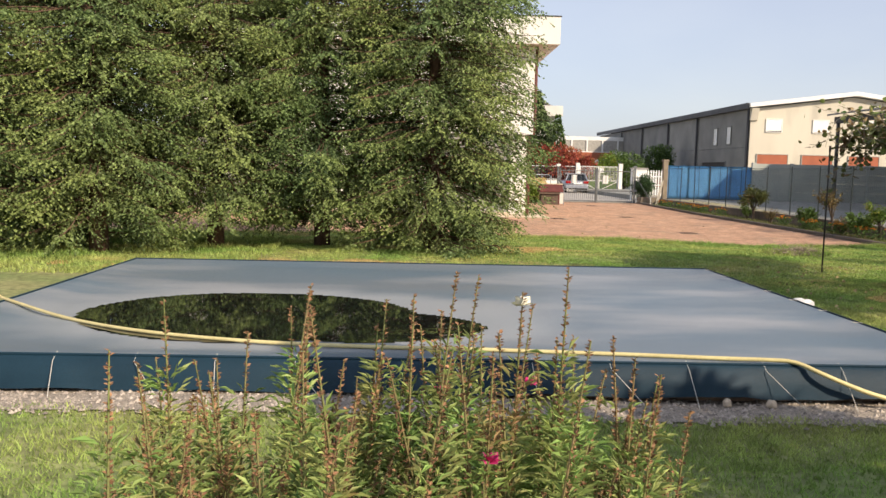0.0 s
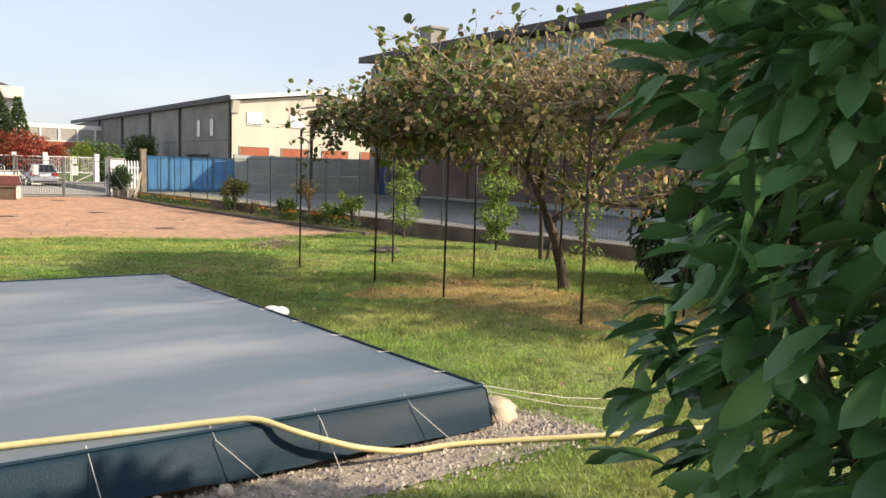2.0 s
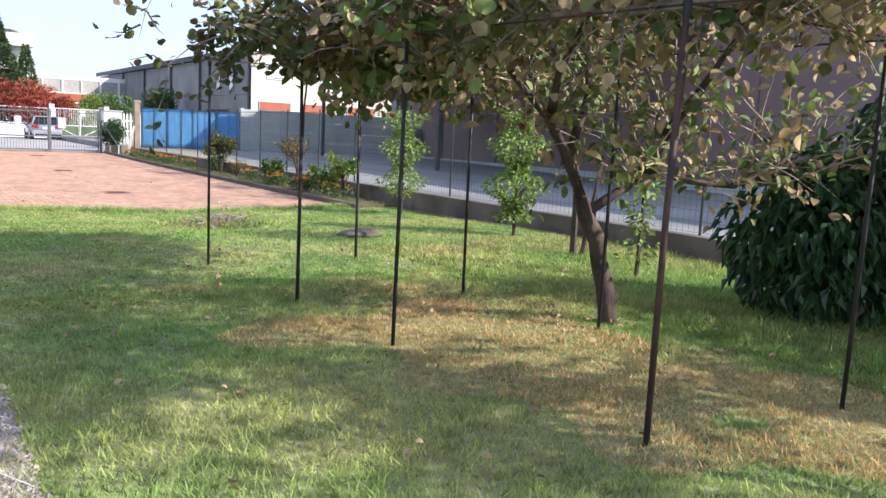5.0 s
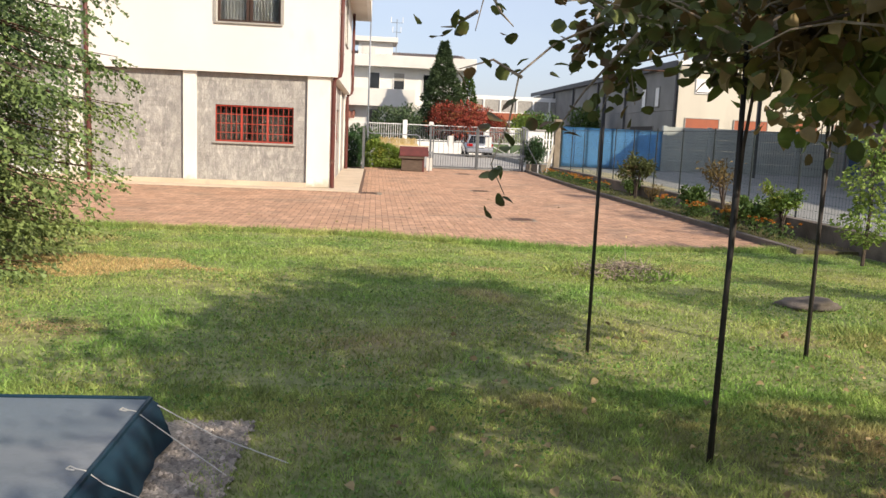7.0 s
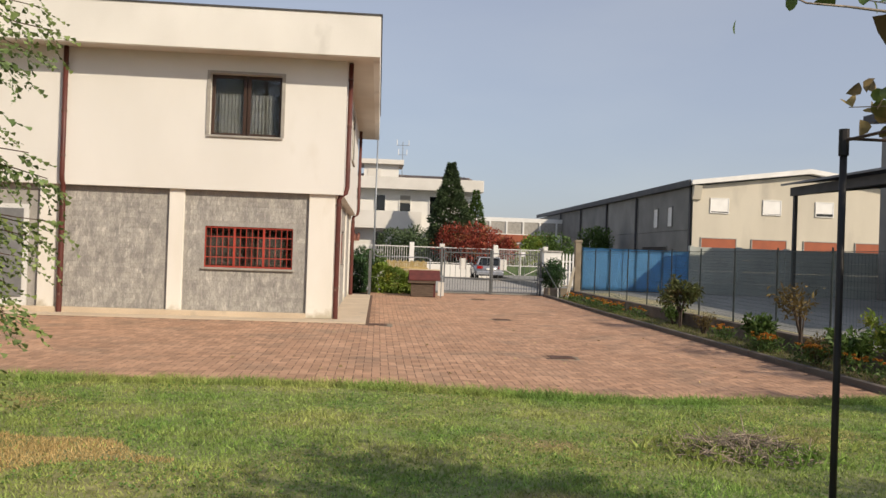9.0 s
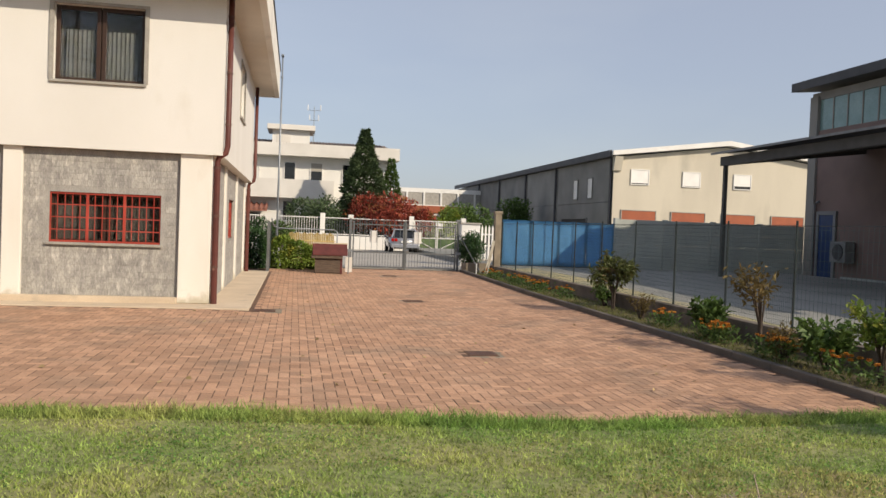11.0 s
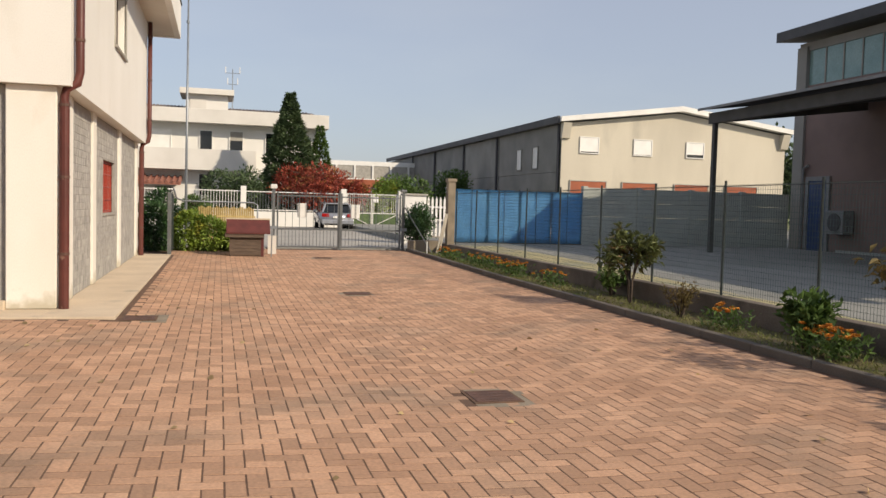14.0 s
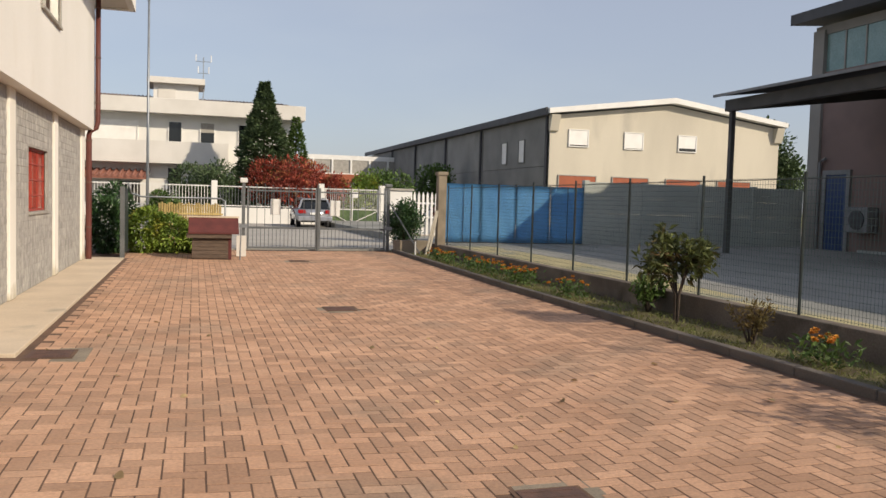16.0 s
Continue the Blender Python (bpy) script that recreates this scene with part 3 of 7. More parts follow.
# kerb, flower bed and low wall
kb = bmesh.new()
for k in range(24):
    y0 = 18.6 + k
    z = float(pave_z(11.4, y0))
    box(kb, 11.4, 11.52, y0 + 0.004, y0 + 0.996, -0.4, z + 0.09, 0.012)
structure("kerb", kb, M_KERB, "dark weathered concrete kerb of the flower bed", "kerb")
structure("flower_bed", boxes((11.52, 12.45, 18.6, 42.6, -0.4, -0.02)), M_SOIL, "soil strip between kerb and low wall", "flower bed")
structure("wall_low", boxes((12.45, 12.66, 2.0, 43.0, -0.4, 0.29), bev=0.012), M_WALLCON, "low stained concrete boundary wall", "wall")

# ---------------------------------------------------------------- white house
house = thing("house", "white two-storey house with grey stone panels and red grilles", "house", (0, 33, 0))
WX, UX = 3.48, 3.66           # lower and upper side wall
FY, UY = 28.12, 28.0          # lower and upper front wall
LOWWIN, UPWIN = (0.52, 2.53, 1.11, 2.06), (0.57, 2.18, 4.14, 5.55)
SLOW, SUP = (32.75, 34.45, 1.17, 2.16), (32.5, 34.15, 4.22, 5.55)
lw = bmesh.new()
wall_boxes(lw, "y", FY + 0.08, FY + 0.36, -9.0, WX - 0.34, -0.2, 2.88, [LOWWIN])
wall_boxes(lw, "x", WX - 0.34, WX - 0.06, FY + 0.08, 38.9, -0.2, 2.88, [SLOW])
box(lw, -9.0, WX - 0.06, 38.9, 39.1, -0.2, 2.88)
part("lower_wall", lw, M_JOINT, house)
part("upper_front_wall", wall_boxes(bmesh.new(), "y", UY, UY + 0.3, -9.0, UX - 0.3, 2.88, 6.0, [UPWIN]), M_PLASTER, house, "off-white plaster upper storey")
part("upper_side_wall", wall_boxes(bmesh.new(), "x", UX - 0.3, UX, UY, 39.2, 2.88, 6.0, [SUP]), M_PLASTER, house)
part("upper_back_wall", boxes((-9.0, UX - 0.3, 38.9, 39.2, 2.88, 6.0)), M_PLASTER, house)
part("floor_slab", boxes((-9.0, UX - 0.3, UY + 0.3, 38.9, 2.88, 3.1)), M_SOFFIT, house)
for b in ((-3.9, 4.4, 27.3, 27.45, 5.95, 6.88), (4.25, 4.4, 27.45, 40.9, 5.95, 6.88), (-9, -3.9, 27.05, 27.2, 5.95, 6.9), (-9, 4.25, 40.75, 40.9, 5.95, 6.88)):
    part("cornice", boxes(b), M_CORNICE, house, "deep off-white concrete cornice band")
part("soffit", boxes((-9, 4.25, 27.45, 40.75, 5.98, 6.1), (-9, -3.9, 27.2, 27.45, 5.98, 6.1)), M_SOFFIT, house)
part("roof", boxes((-9, 4.25, 27.45, 40.75, 6.6, 6.7)), M_ROOFTRIM, house)
cap = boxes((-3.9, 4.43, 27.27, 27.48, 6.88, 6.91), (4.22, 4.43, 27.48, 40.93, 6.88, 6.91), (-9, -3.9, 27.02, 27.23, 6.9, 6.93))
part("coping", cap, M_ROOFTRIM, house, "dark metal coping")
for x0, x1, z0 in ((-0.29, 0.05, 0.0), (2.88, 3.48, 0.0), (-3.15, -2.75, 0.0)):
    part("pillar", boxes((x0, x1, FY - 0.02, FY + 0.36, z0, 2.88), bev=0.012), M_PILLAR, house)
part("pillar", boxes((3.16, WX + 0.0, FY + 0.37, 29.35, 0.0, 2.88), bev=0.012), M_PILLAR, house)
for y0, y1 in ((31.25, 31.65), (34.9, 35.3), (38.5, 39.0)):
    part("pillar", boxes((3.1, WX, y0, y1, 0.0, 2.88), bev=0.012), M_PILLAR, house)
part("plinth", boxes((-9.0, 2.88, FY - 0.1, FY + 0.075, -0.1, 0.11), bev=0.015), M_SLAB, house, "mossy concrete plinth")


def downpipe(x, y, x2, y2, z0, zj, z1):
    p = part("downpipe", tube(bmesh.new(), [(x, y, z0), (x, y, zj - 0.12), (x + (x2 - x) * 0.15, y + (y2 - y) * 0.15, zj - 0.02), (x2 - (x2 - x) * 0.15, y2 - (y2 - y) * 0.15, zj + 0.06), (x2, y2, zj + 0.2), (x2, y2, z1)], 0.055, 12), M_PIPE, house, "red-brown painted downpipe", True)
    part("sleeve", bar((x, y, z0), (x, y, zj - 0.2), 0.064, 12), M_PIPE, p)
    for z in (0.7, 1.7, zj - 0.25):
        part("clamp", bar((x, y, z), (x, y, z + 0.035), 0.07, 12), M_IRON, p)
    for z in (zj + 0.6, zj + 1.6, z1 - 0.4):
        part("clamp", bar((x2, y2, z), (x2, y2, z + 0.035), 0.064, 12), M_IRON, p)


downpipe(3.56, 28.16, 3.74, 28.2, -0.01, 2.88, 5.97)
downpipe(3.56, 39.0, 3.74, 39.05, -0.01, 2.88, 5.97)
downpipe(-2.62, 28.02, -2.62, 27.92, -0.01, 2.9, 5.97)


def house_window(u0, u1, z0, z1, plane, axis, grille, upper):
    """A window in the front (axis y) or side (axis x) wall."""
    def bx(bm, a, b, d0, d1, c, d, bev=0.0):
        if axis == "y":
            box(bm, a, b, plane + d0, plane + d1, c, d, bev)
        else:
            box(bm, plane - d1, plane - d0, a, b, c, d, bev)
        return bm
    # A flat dark panel behind the sashes stands for the room's darkness.
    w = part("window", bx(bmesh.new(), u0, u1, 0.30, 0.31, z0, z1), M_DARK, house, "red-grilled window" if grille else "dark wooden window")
    sill = bx(bmesh.new(), u0 - 0.05, u1 + 0.05, -0.05, 0.2, z0 - 0.05, z0, 0.006)
    part("sill", sill, M_SILL, w)
    if upper:
        fr = bmesh.new()
        for a, b, c, d in ((u0 - 0.08, u0, z0, z1 + 0.06), (u1, u1 + 0.08, z0, z1 + 0.06), (u0, u1, z1, z1 + 0.06)):
            bx(fr, a, b, -0.025, 0.02, c, d, 0.004)
        part("surround", fr, M_SILL, w)
    mid = (u0 + u1) / 2
    for a, b in ((u0, mid - 0.01), (mid + 0.01, u1)):
        f = 0.075
        sash = bmesh.new()
        for p in ((a, a + f, z0, z1), (b - f, b, z0, z1), (a + f, b - f, z0, z0 + f), (a + f, b - f, z1 - f, z1)):
            bx(sash, p[0], p[1], 0.14, 0.2, p[2], p[3], 0.004)
        part("sash", sash, M_DARKWOOD, w)
        pane = part("pane", bx(bmesh.new(), a + f, b - f, 0.165, 0.172, z0 + f, z1 - f), M_GLASS, w)
        pane.visible_shadow = False
        if upper:
            c = bmesh.new()
            n = 22
            ua, ub = a + f - 0.03, b - f + 0.03
            ua, ub = (ua + 0.12, ub) if a == u0 else (ua, ub - 0.12)
            row = [(ua + (ub - ua) * k / n, 0.235 + 0.008 * math.sin(k * 2.1)) for k in range(n + 1)]
            vs = [[c.verts.new((u, plane + d, z) if axis == "y" else (plane - d, u, z)) for u, d in row] for z in (z0, z1 - 0.42)]
            for k in range(n):
                c.faces.new((vs[0][k], vs[0][k + 1], vs[1][k + 1], vs[1][k]))
            part("curtain", c, M_CURTAIN, w)
    if grille:
        g = bmesh.new()
        n = 3
        pw = (u1 - u0) / n
        for k in range(n + 1):
            u = u0 + pw * k
            bx(g, u - 0.025, u + 0.025, 0.042, 0.06, z0, z1)
        bx(g, u0 + 0.026, u1 - 0.026, 0.044, 0.058, z0, z0 + 0.04)
        bx(g, u0 + 0.026, u1 - 0.026, 0.044, 0.058, z1 - 0.04, z1)
        gr = part("grille", g, M_RED, w, "red painted iron grille")
        for k in range(n):
            for j in range(1, 5):
                u = u0 + pw * (k + j / 5)
                part("bar", bx(bmesh.new(), u - 0.007, u + 0.007, 0.046, 0.056, z0 + 0.05, z1 - 0.05), M_RED, gr)
        for j in (1, 2, 3):
            z = z0 + (z1 - z0) * j / 4
            part("crossbar", bx(bmesh.new(), u0, u1, 0.037, 0.0415, z - 0.01, z + 0.01), M_RED, gr)
        hinge = bx(bmesh.new(), u0 - 0.03, u0, 0.03, 0.08, z0, z1)
        bx(hinge, u1, u1 + 0.03, 0.03, 0.08, z0, z1)
        bx(hinge, u0 - 0.03, u1 + 0.03, 0.03, 0.08, z1, z1 + 0.03)
        part("frame", hinge, M_RED, w)


house_window(*LOWWIN, FY + 0.04, "y", True, False)
house_window(*UPWIN, UY, "y", False, True)
house_window(*SLOW, WX - 0.06, "x", True, False)
house_window(*SUP, UX, "x", False, True)
# glazed door by the corner
gd = part("glazed_door", boxes((-4.6, -3.4, FY + 0.02, FY + 0.075, 0.1, 2.4)), M_WHITEMETAL, house)
part("pane", boxes((-4.5, -3.5, FY + 0.0, FY + 0.018, 0.3, 2.3)), M_PALEUNIT, gd)

# ---------------------------------------------------------------- far buildings
shed = thing("shed", "long industrial shed, cream gable end and grey panel side", "industrial building", (34, 95, 0))
SX, SY, SE = 27.45, 67.4, 125.0
gable = [(SX, 0.0), (SX + 17.4, 0.0), (SX + 17.4, 7.2), (SX + 8.7, 8.35), (SX, 7.2)]
part("gable_wall", prism(bmesh.new(), gable, "y", SY, SY + 0.3), M_SHEDFRONT, shed, "stained cream gable wall")
bm = bmesh.new()
prism(bm, [(SX - 0.3, 7.3), (SX + 8.7, 8.45), (SX + 17.7, 7.3), (SX + 17.7, 7.62), (SX + 8.7, 8.8), (SX - 0.3, 7.62)], "y", SY - 0.55, SY + 0.05)
part("white_verge", bm, M_WHITETRIM, shed, "white roof edge")
bm = bmesh.new()
prism(bm, [(SX - 0.3, 7.3), (SX + 8.7, 8.45), (SX + 17.7, 7.3), (SX + 17.7, 7.6), (SX + 8.7, 8.78), (SX - 0.3, 7.6)], "y", SY + 0.06, SE)
part("roof", bm, M_ROOFTRIM, shed)
part("gutter", boxes((SX - 0.45, SX - 0.302, SY - 0.3, SE, 7.2, 7.68), bev=0.02), M_ROOFTRIM, shed, "dark eaves gutter")
for x in (SX - 0.1, SX + 16.9):
    bm = bmesh.new()
    prism(bm, [(SY - 0.5, 7.25), (SY, 7.25), (SY, 6.2), (SY - 0.2, 6.25)], "x", x, x + 0.6)
    part("bracket", bm, M_SHEDFRONT, shed)
edges = [67.42, 80.1, 89.6, 100.2, 110.5, 124.9]
for k, (a, b) in enumerate(zip(edges, edges[1:])):
    for z0, z1 in ((0.0, 4.0), (4.02, 7.2)):
        part("panel", boxes((SX, SX + 0.25, a + 0.08, b - 0.08, z0, z1), bev=0.02), M_SHEDSIDE, shed)
    part("downpipe", bar((SX - 0.12, a + 0.25, 0.0), (SX - 0.12, a + 0.25, 7.2), 0.1), M_ROOFTRIM, shed)
part("back_wall", boxes((SX + 0.3, SX + 17.4, SE - 0.3, SE, 0, 7.2)), M_SHEDSIDE, shed)


def plain_window(parent, axis, plane, u0, u1, z0, z1, pane, frame, shutter=0.0, shut_mat=None):
    def bx(bm, a, b, d0, d1, c, d):
        return box(bm, a, b, plane - d1, plane - d0, c, d) if axis == "y" else box(bm, plane - d1, plane - d0, a, b, c, d)
    w = part("window", bx(bmesh.new(), u0, u1, 0.005, 0.03, z0, z1), pane, parent)
    f = bmesh.new()
    t = 0.06
    for p in ((u0 - t, u0, z0 - t, z1 + t), (u1, u1 + t, z0 - t, z1 + t), (u0, u1, z0 - t, z0), (u0, u1, z1, z1 + t)):
        bx(f, p[0], p[1], 0.0, 0.09, p[2], p[3])
    part("frame", f, frame, w)
    if shutter:
        part("shutter", bx(bmesh.new(), u0, u1, 0.032, 0.06, z1 - (z1 - z0) * shutter, z1), shut_mat, w)
    return w


for x, s in ((28.8, 0.93), (32.8, 0.97), (36.85, 0.8)):
    plain_window(shed, "y", SY, x, x + 1.3, 5.35, 6.36, M_CARGLASS, M_WHITETRIM, s, M_SHUTTER)
for x in (28.15, 32.0, 36.0, 40.0):
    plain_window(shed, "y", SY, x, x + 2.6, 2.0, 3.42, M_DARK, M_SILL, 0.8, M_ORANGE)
for y in (71.5, 74.8):
    plain_window(shed, "x", SX, y, y + 1.0, 4.4, 5.9, M_SHUTTER, M_SHEDSIDE)
plain_window(shed, "x", SX, 72.5, 78.5, 1.6, 2.8, M_DARK, M_SHEDSIDE)
# The doorway's darkness is a dark sheet laid on the wall.
part("doorway", boxes((SX - 0.04, SX - 0.005, 92.0, 99.0, 0.0, 3.7)), M_DARK, shed)
part("sliding_door", boxes((SX - 0.08, SX - 0.045, 93.4, 96.4, 0.0, 3.6)), M_SHUTTER, shed)
part("red_door", boxes((SX - 0.1, SX - 0.082, 91.0, 93.2, 0.0, 2.7)), M_ORANGE, shed)

# warehouse on the right with its canopy
ware = thing("warehouse", "tall warehouse with brown wall and green glazing band", "industrial building", (32, 25, 0))
part("wall", boxes((26.0, 26.3, 2.0, 42.4, -0.3, 6.2), (26.3, 50, 42.1, 42.4, -0.3, 7.6)), M_PINK, ware, "dull pink-brown rendered wall")
part("top_band", boxes((25.98, 26.3, 2.0, 42.42, 7.45, 7.75)), M_BIGTOP, ware)
part("corner_post", boxes((25.9, 26.3, 41.95, 42.45, -0.3, 7.6)), M_BIGTOP, ware)
for k in range(9):
    y1 = 41.93 - k * 4.4
    g = part("glazing", boxes((26.03, 26.08, y1 - 4.3, y1, 6.2, 7.45)), M_GREENGLASS, ware)
    for j in range(5):
        part("rib", boxes((26.0, 26.029, y1 - 4.3 + j * 0.86, y1 - 4.24 + j * 0.86, 6.2, 7.45)), M_BIGTOP, g)
    part("post", boxes((25.94, 26.02, y1 - 4.4, y1 - 4.3, 6.2, 7.45)), M_BIGTOP, ware)
    part("rib_post", boxes((25.9, 25.998, y1 - 4.45, y1 - 4.2, -0.3, 6.2)), M_PINK, ware)
part("roof", prism(bmesh.new(), [(25.3, 7.85), (38, 8.9), (50.5, 7.85), (50.5, 8.2), (38, 9.3), (25.3, 8.2)], "y", 1.5, 42.9), M_ROOFTRIM, ware, "dark overhanging roof edge")
part("base_strip", boxes((25.86, 25.99, 2.0, 40.0, -0.3, 0.35)), M_PANEL, ware)
ch = part("chimney", boxes((25.9, 26.9, 36.5, 37.5, 8.0, 9.15), bev=0.02), M_BIGTOP, ware, "square rendered chimney")
part("cap", boxes((25.8, 27.0, 36.4, 37.6, 9.15, 9.3), bev=0.02), M_BIGTOP, ch)
dr = part("door", boxes((25.94, 25.99, 40.65, 41.55, 0.27, 2.75)), M_BLUEDOOR, ware, "blue metal door")
part("frame", boxes((25.9, 25.998, 40.5, 40.65, 0.27, 2.9), (25.9, 25.998, 41.55, 41.7, 0.27, 2.9), (25.9, 25.998, 40.65, 41.55, 2.75, 2.9)), M_PALEUNIT, dr)
ac = part("condenser", boxes((25.5, 25.95, 39.3, 40.2, 0.9, 1.7), bev=0.03), M_PALEUNIT, ware, "white air-conditioning unit")
part("fan_grille", tube(bmesh.new(), [(25.497, 39.7, 1.3), (25.46, 39.7, 1.3)], 0.3, 20), M_ROOFTRIM, ac)
part("vent_pipe", tube(bmesh.new(), [(25.9, 41.85, 0.3), (25.9, 41.85, 3.2), (25.9, 41.6, 3.3)], 0.05), M_PALEUNIT, ware)

canopy = thing("canopy", "lean-to canopy of corrugated sheet on steel posts", "canopy", (22, 34, 0.27))
cz = lambda x: 4.62 + (x - 20.0) * 0.13
bm = bmesh.new()
# The sheet's near end, y 22 to 29, is added to deepen shade below.
n = 250
top, bot = [], []
for k in range(n + 1):
    y = 22.0 + 17.3 * k / n
    o = 0.02 * (1 if k % 2 else -1)
    top.append([bm.verts.new((x, y, cz(x) + 0.1 + o)) for x in (19.9, 25.95)])
for a, b in zip(top, top[1:]):
    bm.faces.new((a[0], a[1], b[1], b[0]))
bmesh.ops.solidify(bm, geom=bm.faces[:], thickness=0.01)
part("roof_sheet", bm, M_CORR, canopy, "ribbed roof sheet with a pale edge")
part("edge_trim", boxes((19.86, 19.895, 22.0, 39.3, 4.66, 4.735)), M_PALEUNIT, canopy, "pale edge strip")
part("edge_beam", boxes((20.2, 20.42, 22.0, 39.2, 4.28, 4.6)), M_STEEL, canopy)
for y in (39.0, 34.0, 29.2, 24.2):
    bm = bmesh.new()
    prism(bm, [(20.42, 4.3), (25.9, 5.0), (25.9, 5.28), (20.42, 4.58)], "y", y - 0.1, y + 0.1)
    part("rafter", bm, M_STEEL, canopy)
for y in (39.0, 29.2):
    part("post", boxes((20.25, 20.38, y - 0.065, y + 0.065, yard_z(y) - 0.02, 4.28)), M_STEEL, canopy)

# concrete panel wall across the yard
pw = thing("panel_wall", "grey precast concrete panel wall across the yard", "wall", (20, 43, 0.27), kind="structure")
for k in range(4):
    x0 = 17.85 + k * 2.12
    part("post", boxes((x0 - 0.09, x0 + 0.09, 42.9, 43.1, 0.25, 2.32), bev=0.01), M_PANEL, pw)
    for j in range(4):
        part("panel", boxes((x0 + 0.095, x0 + 2.025, 42.96, 43.04, 0.26 + j * 0.505, 0.76 + j * 0.505), bev=0.008), M_PANEL, pw)

# white house over the street
far_house = thing("far_house", "white two-storey villa with balcony and tiled roof", "house", (5, 78, 0))
part("wall", boxes((-8, 12.3, 76.0, 76.3, 0.0, 7.0), (12.0, 12.3, 76.3, 88, 0.0, 7.0)), M_PLASTER, far_house, "white plaster wall")
part("cornice", boxes((-8.5, 12.9, 74.9, 75.3, 6.7, 7.65), (12.5, 12.9, 75.3, 88, 6.7, 7.65), (-8.5, 12.5, 75.3, 76.5, 6.72, 6.9), bev=0.02), M_BALCONY, far_house, "deep pale roof band")
part("balcony", boxes((-2.3, 7.9, 74.8, 75.0, 3.5, 4.92), (-2.3, 7.9, 75.0, 76.0, 3.5, 3.75), (7.7, 7.9, 75.0, 76.0, 3.75, 4.92), (-2.3, -2.1, 75.0, 76.0, 3.75, 4.92)), M_BALCONY, far_house, "pale plaster balcony")
tr = part("tower", boxes((3.1, 6.0, 77.5, 80.5, 7.2, 8.9)), M_PLASTER, far_house, "small roof-top room")
part("slab", boxes((2.7, 6.4, 77.0, 81.0, 8.9, 9.3), bev=0.02), M_BALCONY, tr)
part("panel", boxes((3.4, 4.5, 77.45, 77.495, 7.3, 8.7)), M_BALCONY, tr)
bm = bmesh.new()
prism(bm, [(75.3, 7.5), (82, 8.5), (88, 7.5), (88, 7.3), (75.3, 7.3)], "x", -8.5, 12.4)
rf = part("roof", bm, M_TILE, far_house, "brown ribbed tile roof")
for k in range(82):
    x = -8.3 + k * 0.25
    part("tile_row", tube(bmesh.new(), [(x, 75.4, 7.56), (x, 81.9, 8.5)], 0.06, 5), M_TILE, rf)
for x0, x1, z0, z1 in ((4.15, 4.93, 4.85, 6.25), (6.15, 7.0, 4.9, 6.27), (-1.5, 2.2, 4.8, 6.2), (8.6, 9.6, 4.85, 6.25), (4.12, 4.93, 1.8, 3.25), (6.3, 7.2, 1.8, 3.25)):
    plain_window(far_house, "y", 76.0, x0, x1, z0, z1, M_SHUTTER if x1 - x0 > 2 else M_CARGLASS, M_WHITETRIM, 0.45 if 6 < x0 < 7 else 0.0, M_SILL)
bm = bmesh.new()
prism(bm, [(73.2, 2.55), (76.0, 3.0), (76.0, 2.85), (73.2, 2.4)], "x", -1.5, 3.0)
pr = part("porch_roof", bm, M_REDTILE, far_house, "small red-tiled porch roof")
for k in range(12):
    x = -1.3 + k * 0.38
    part("tile_row", tube(bmesh.new(), [(x, 73.15, 2.58), (x, 75.98, 3.03)], 0.1, 6), M_REDTILE, pr)
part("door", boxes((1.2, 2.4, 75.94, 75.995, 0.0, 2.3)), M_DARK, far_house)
an = part("antenna", bar((6.3, 78.5, 7.3), (6.3, 78.5, 11.0), 0.03), M_LAMPPOST, far_house)
for z, w in ((10.7, 0.5), (9.9, 0.35)):
    part("element", bar((6.3 - w, 78.5, z), (6.3 + w, 78.5, z), 0.02, 6), M_LAMPPOST, an)
    for s in (-1, 1):
        part("element", bar((6.3 + s * w, 78.5, z), (6.3 + s * w, 78.5, z + 0.45), 0.03, 6), M_WHITETRIM, an)

back = thing("far_hall", "pale hall with a band of windows", "industrial building", (24, 112, 0))
part("wall", boxes((14, 40, 110, 130, 0, 4.4), (14, 40, 110.1, 130, 5.9, 6.4)), M_WHITETRIM, back)
part("window_band", boxes((14.2, 39.8, 110.15, 129, 4.4, 5.9)), M_SILL, back)
for k in range(13):
    part("mullion", boxes((14 + k * 2.1, 14.2 + k * 2.1, 110.0, 110.149, 4.4, 5.9)), M_WHITETRIM, back)
part("red_strip", boxes((17, 26, 109.9, 109.998, 3.4, 4.3)), M_ORANGE, back)

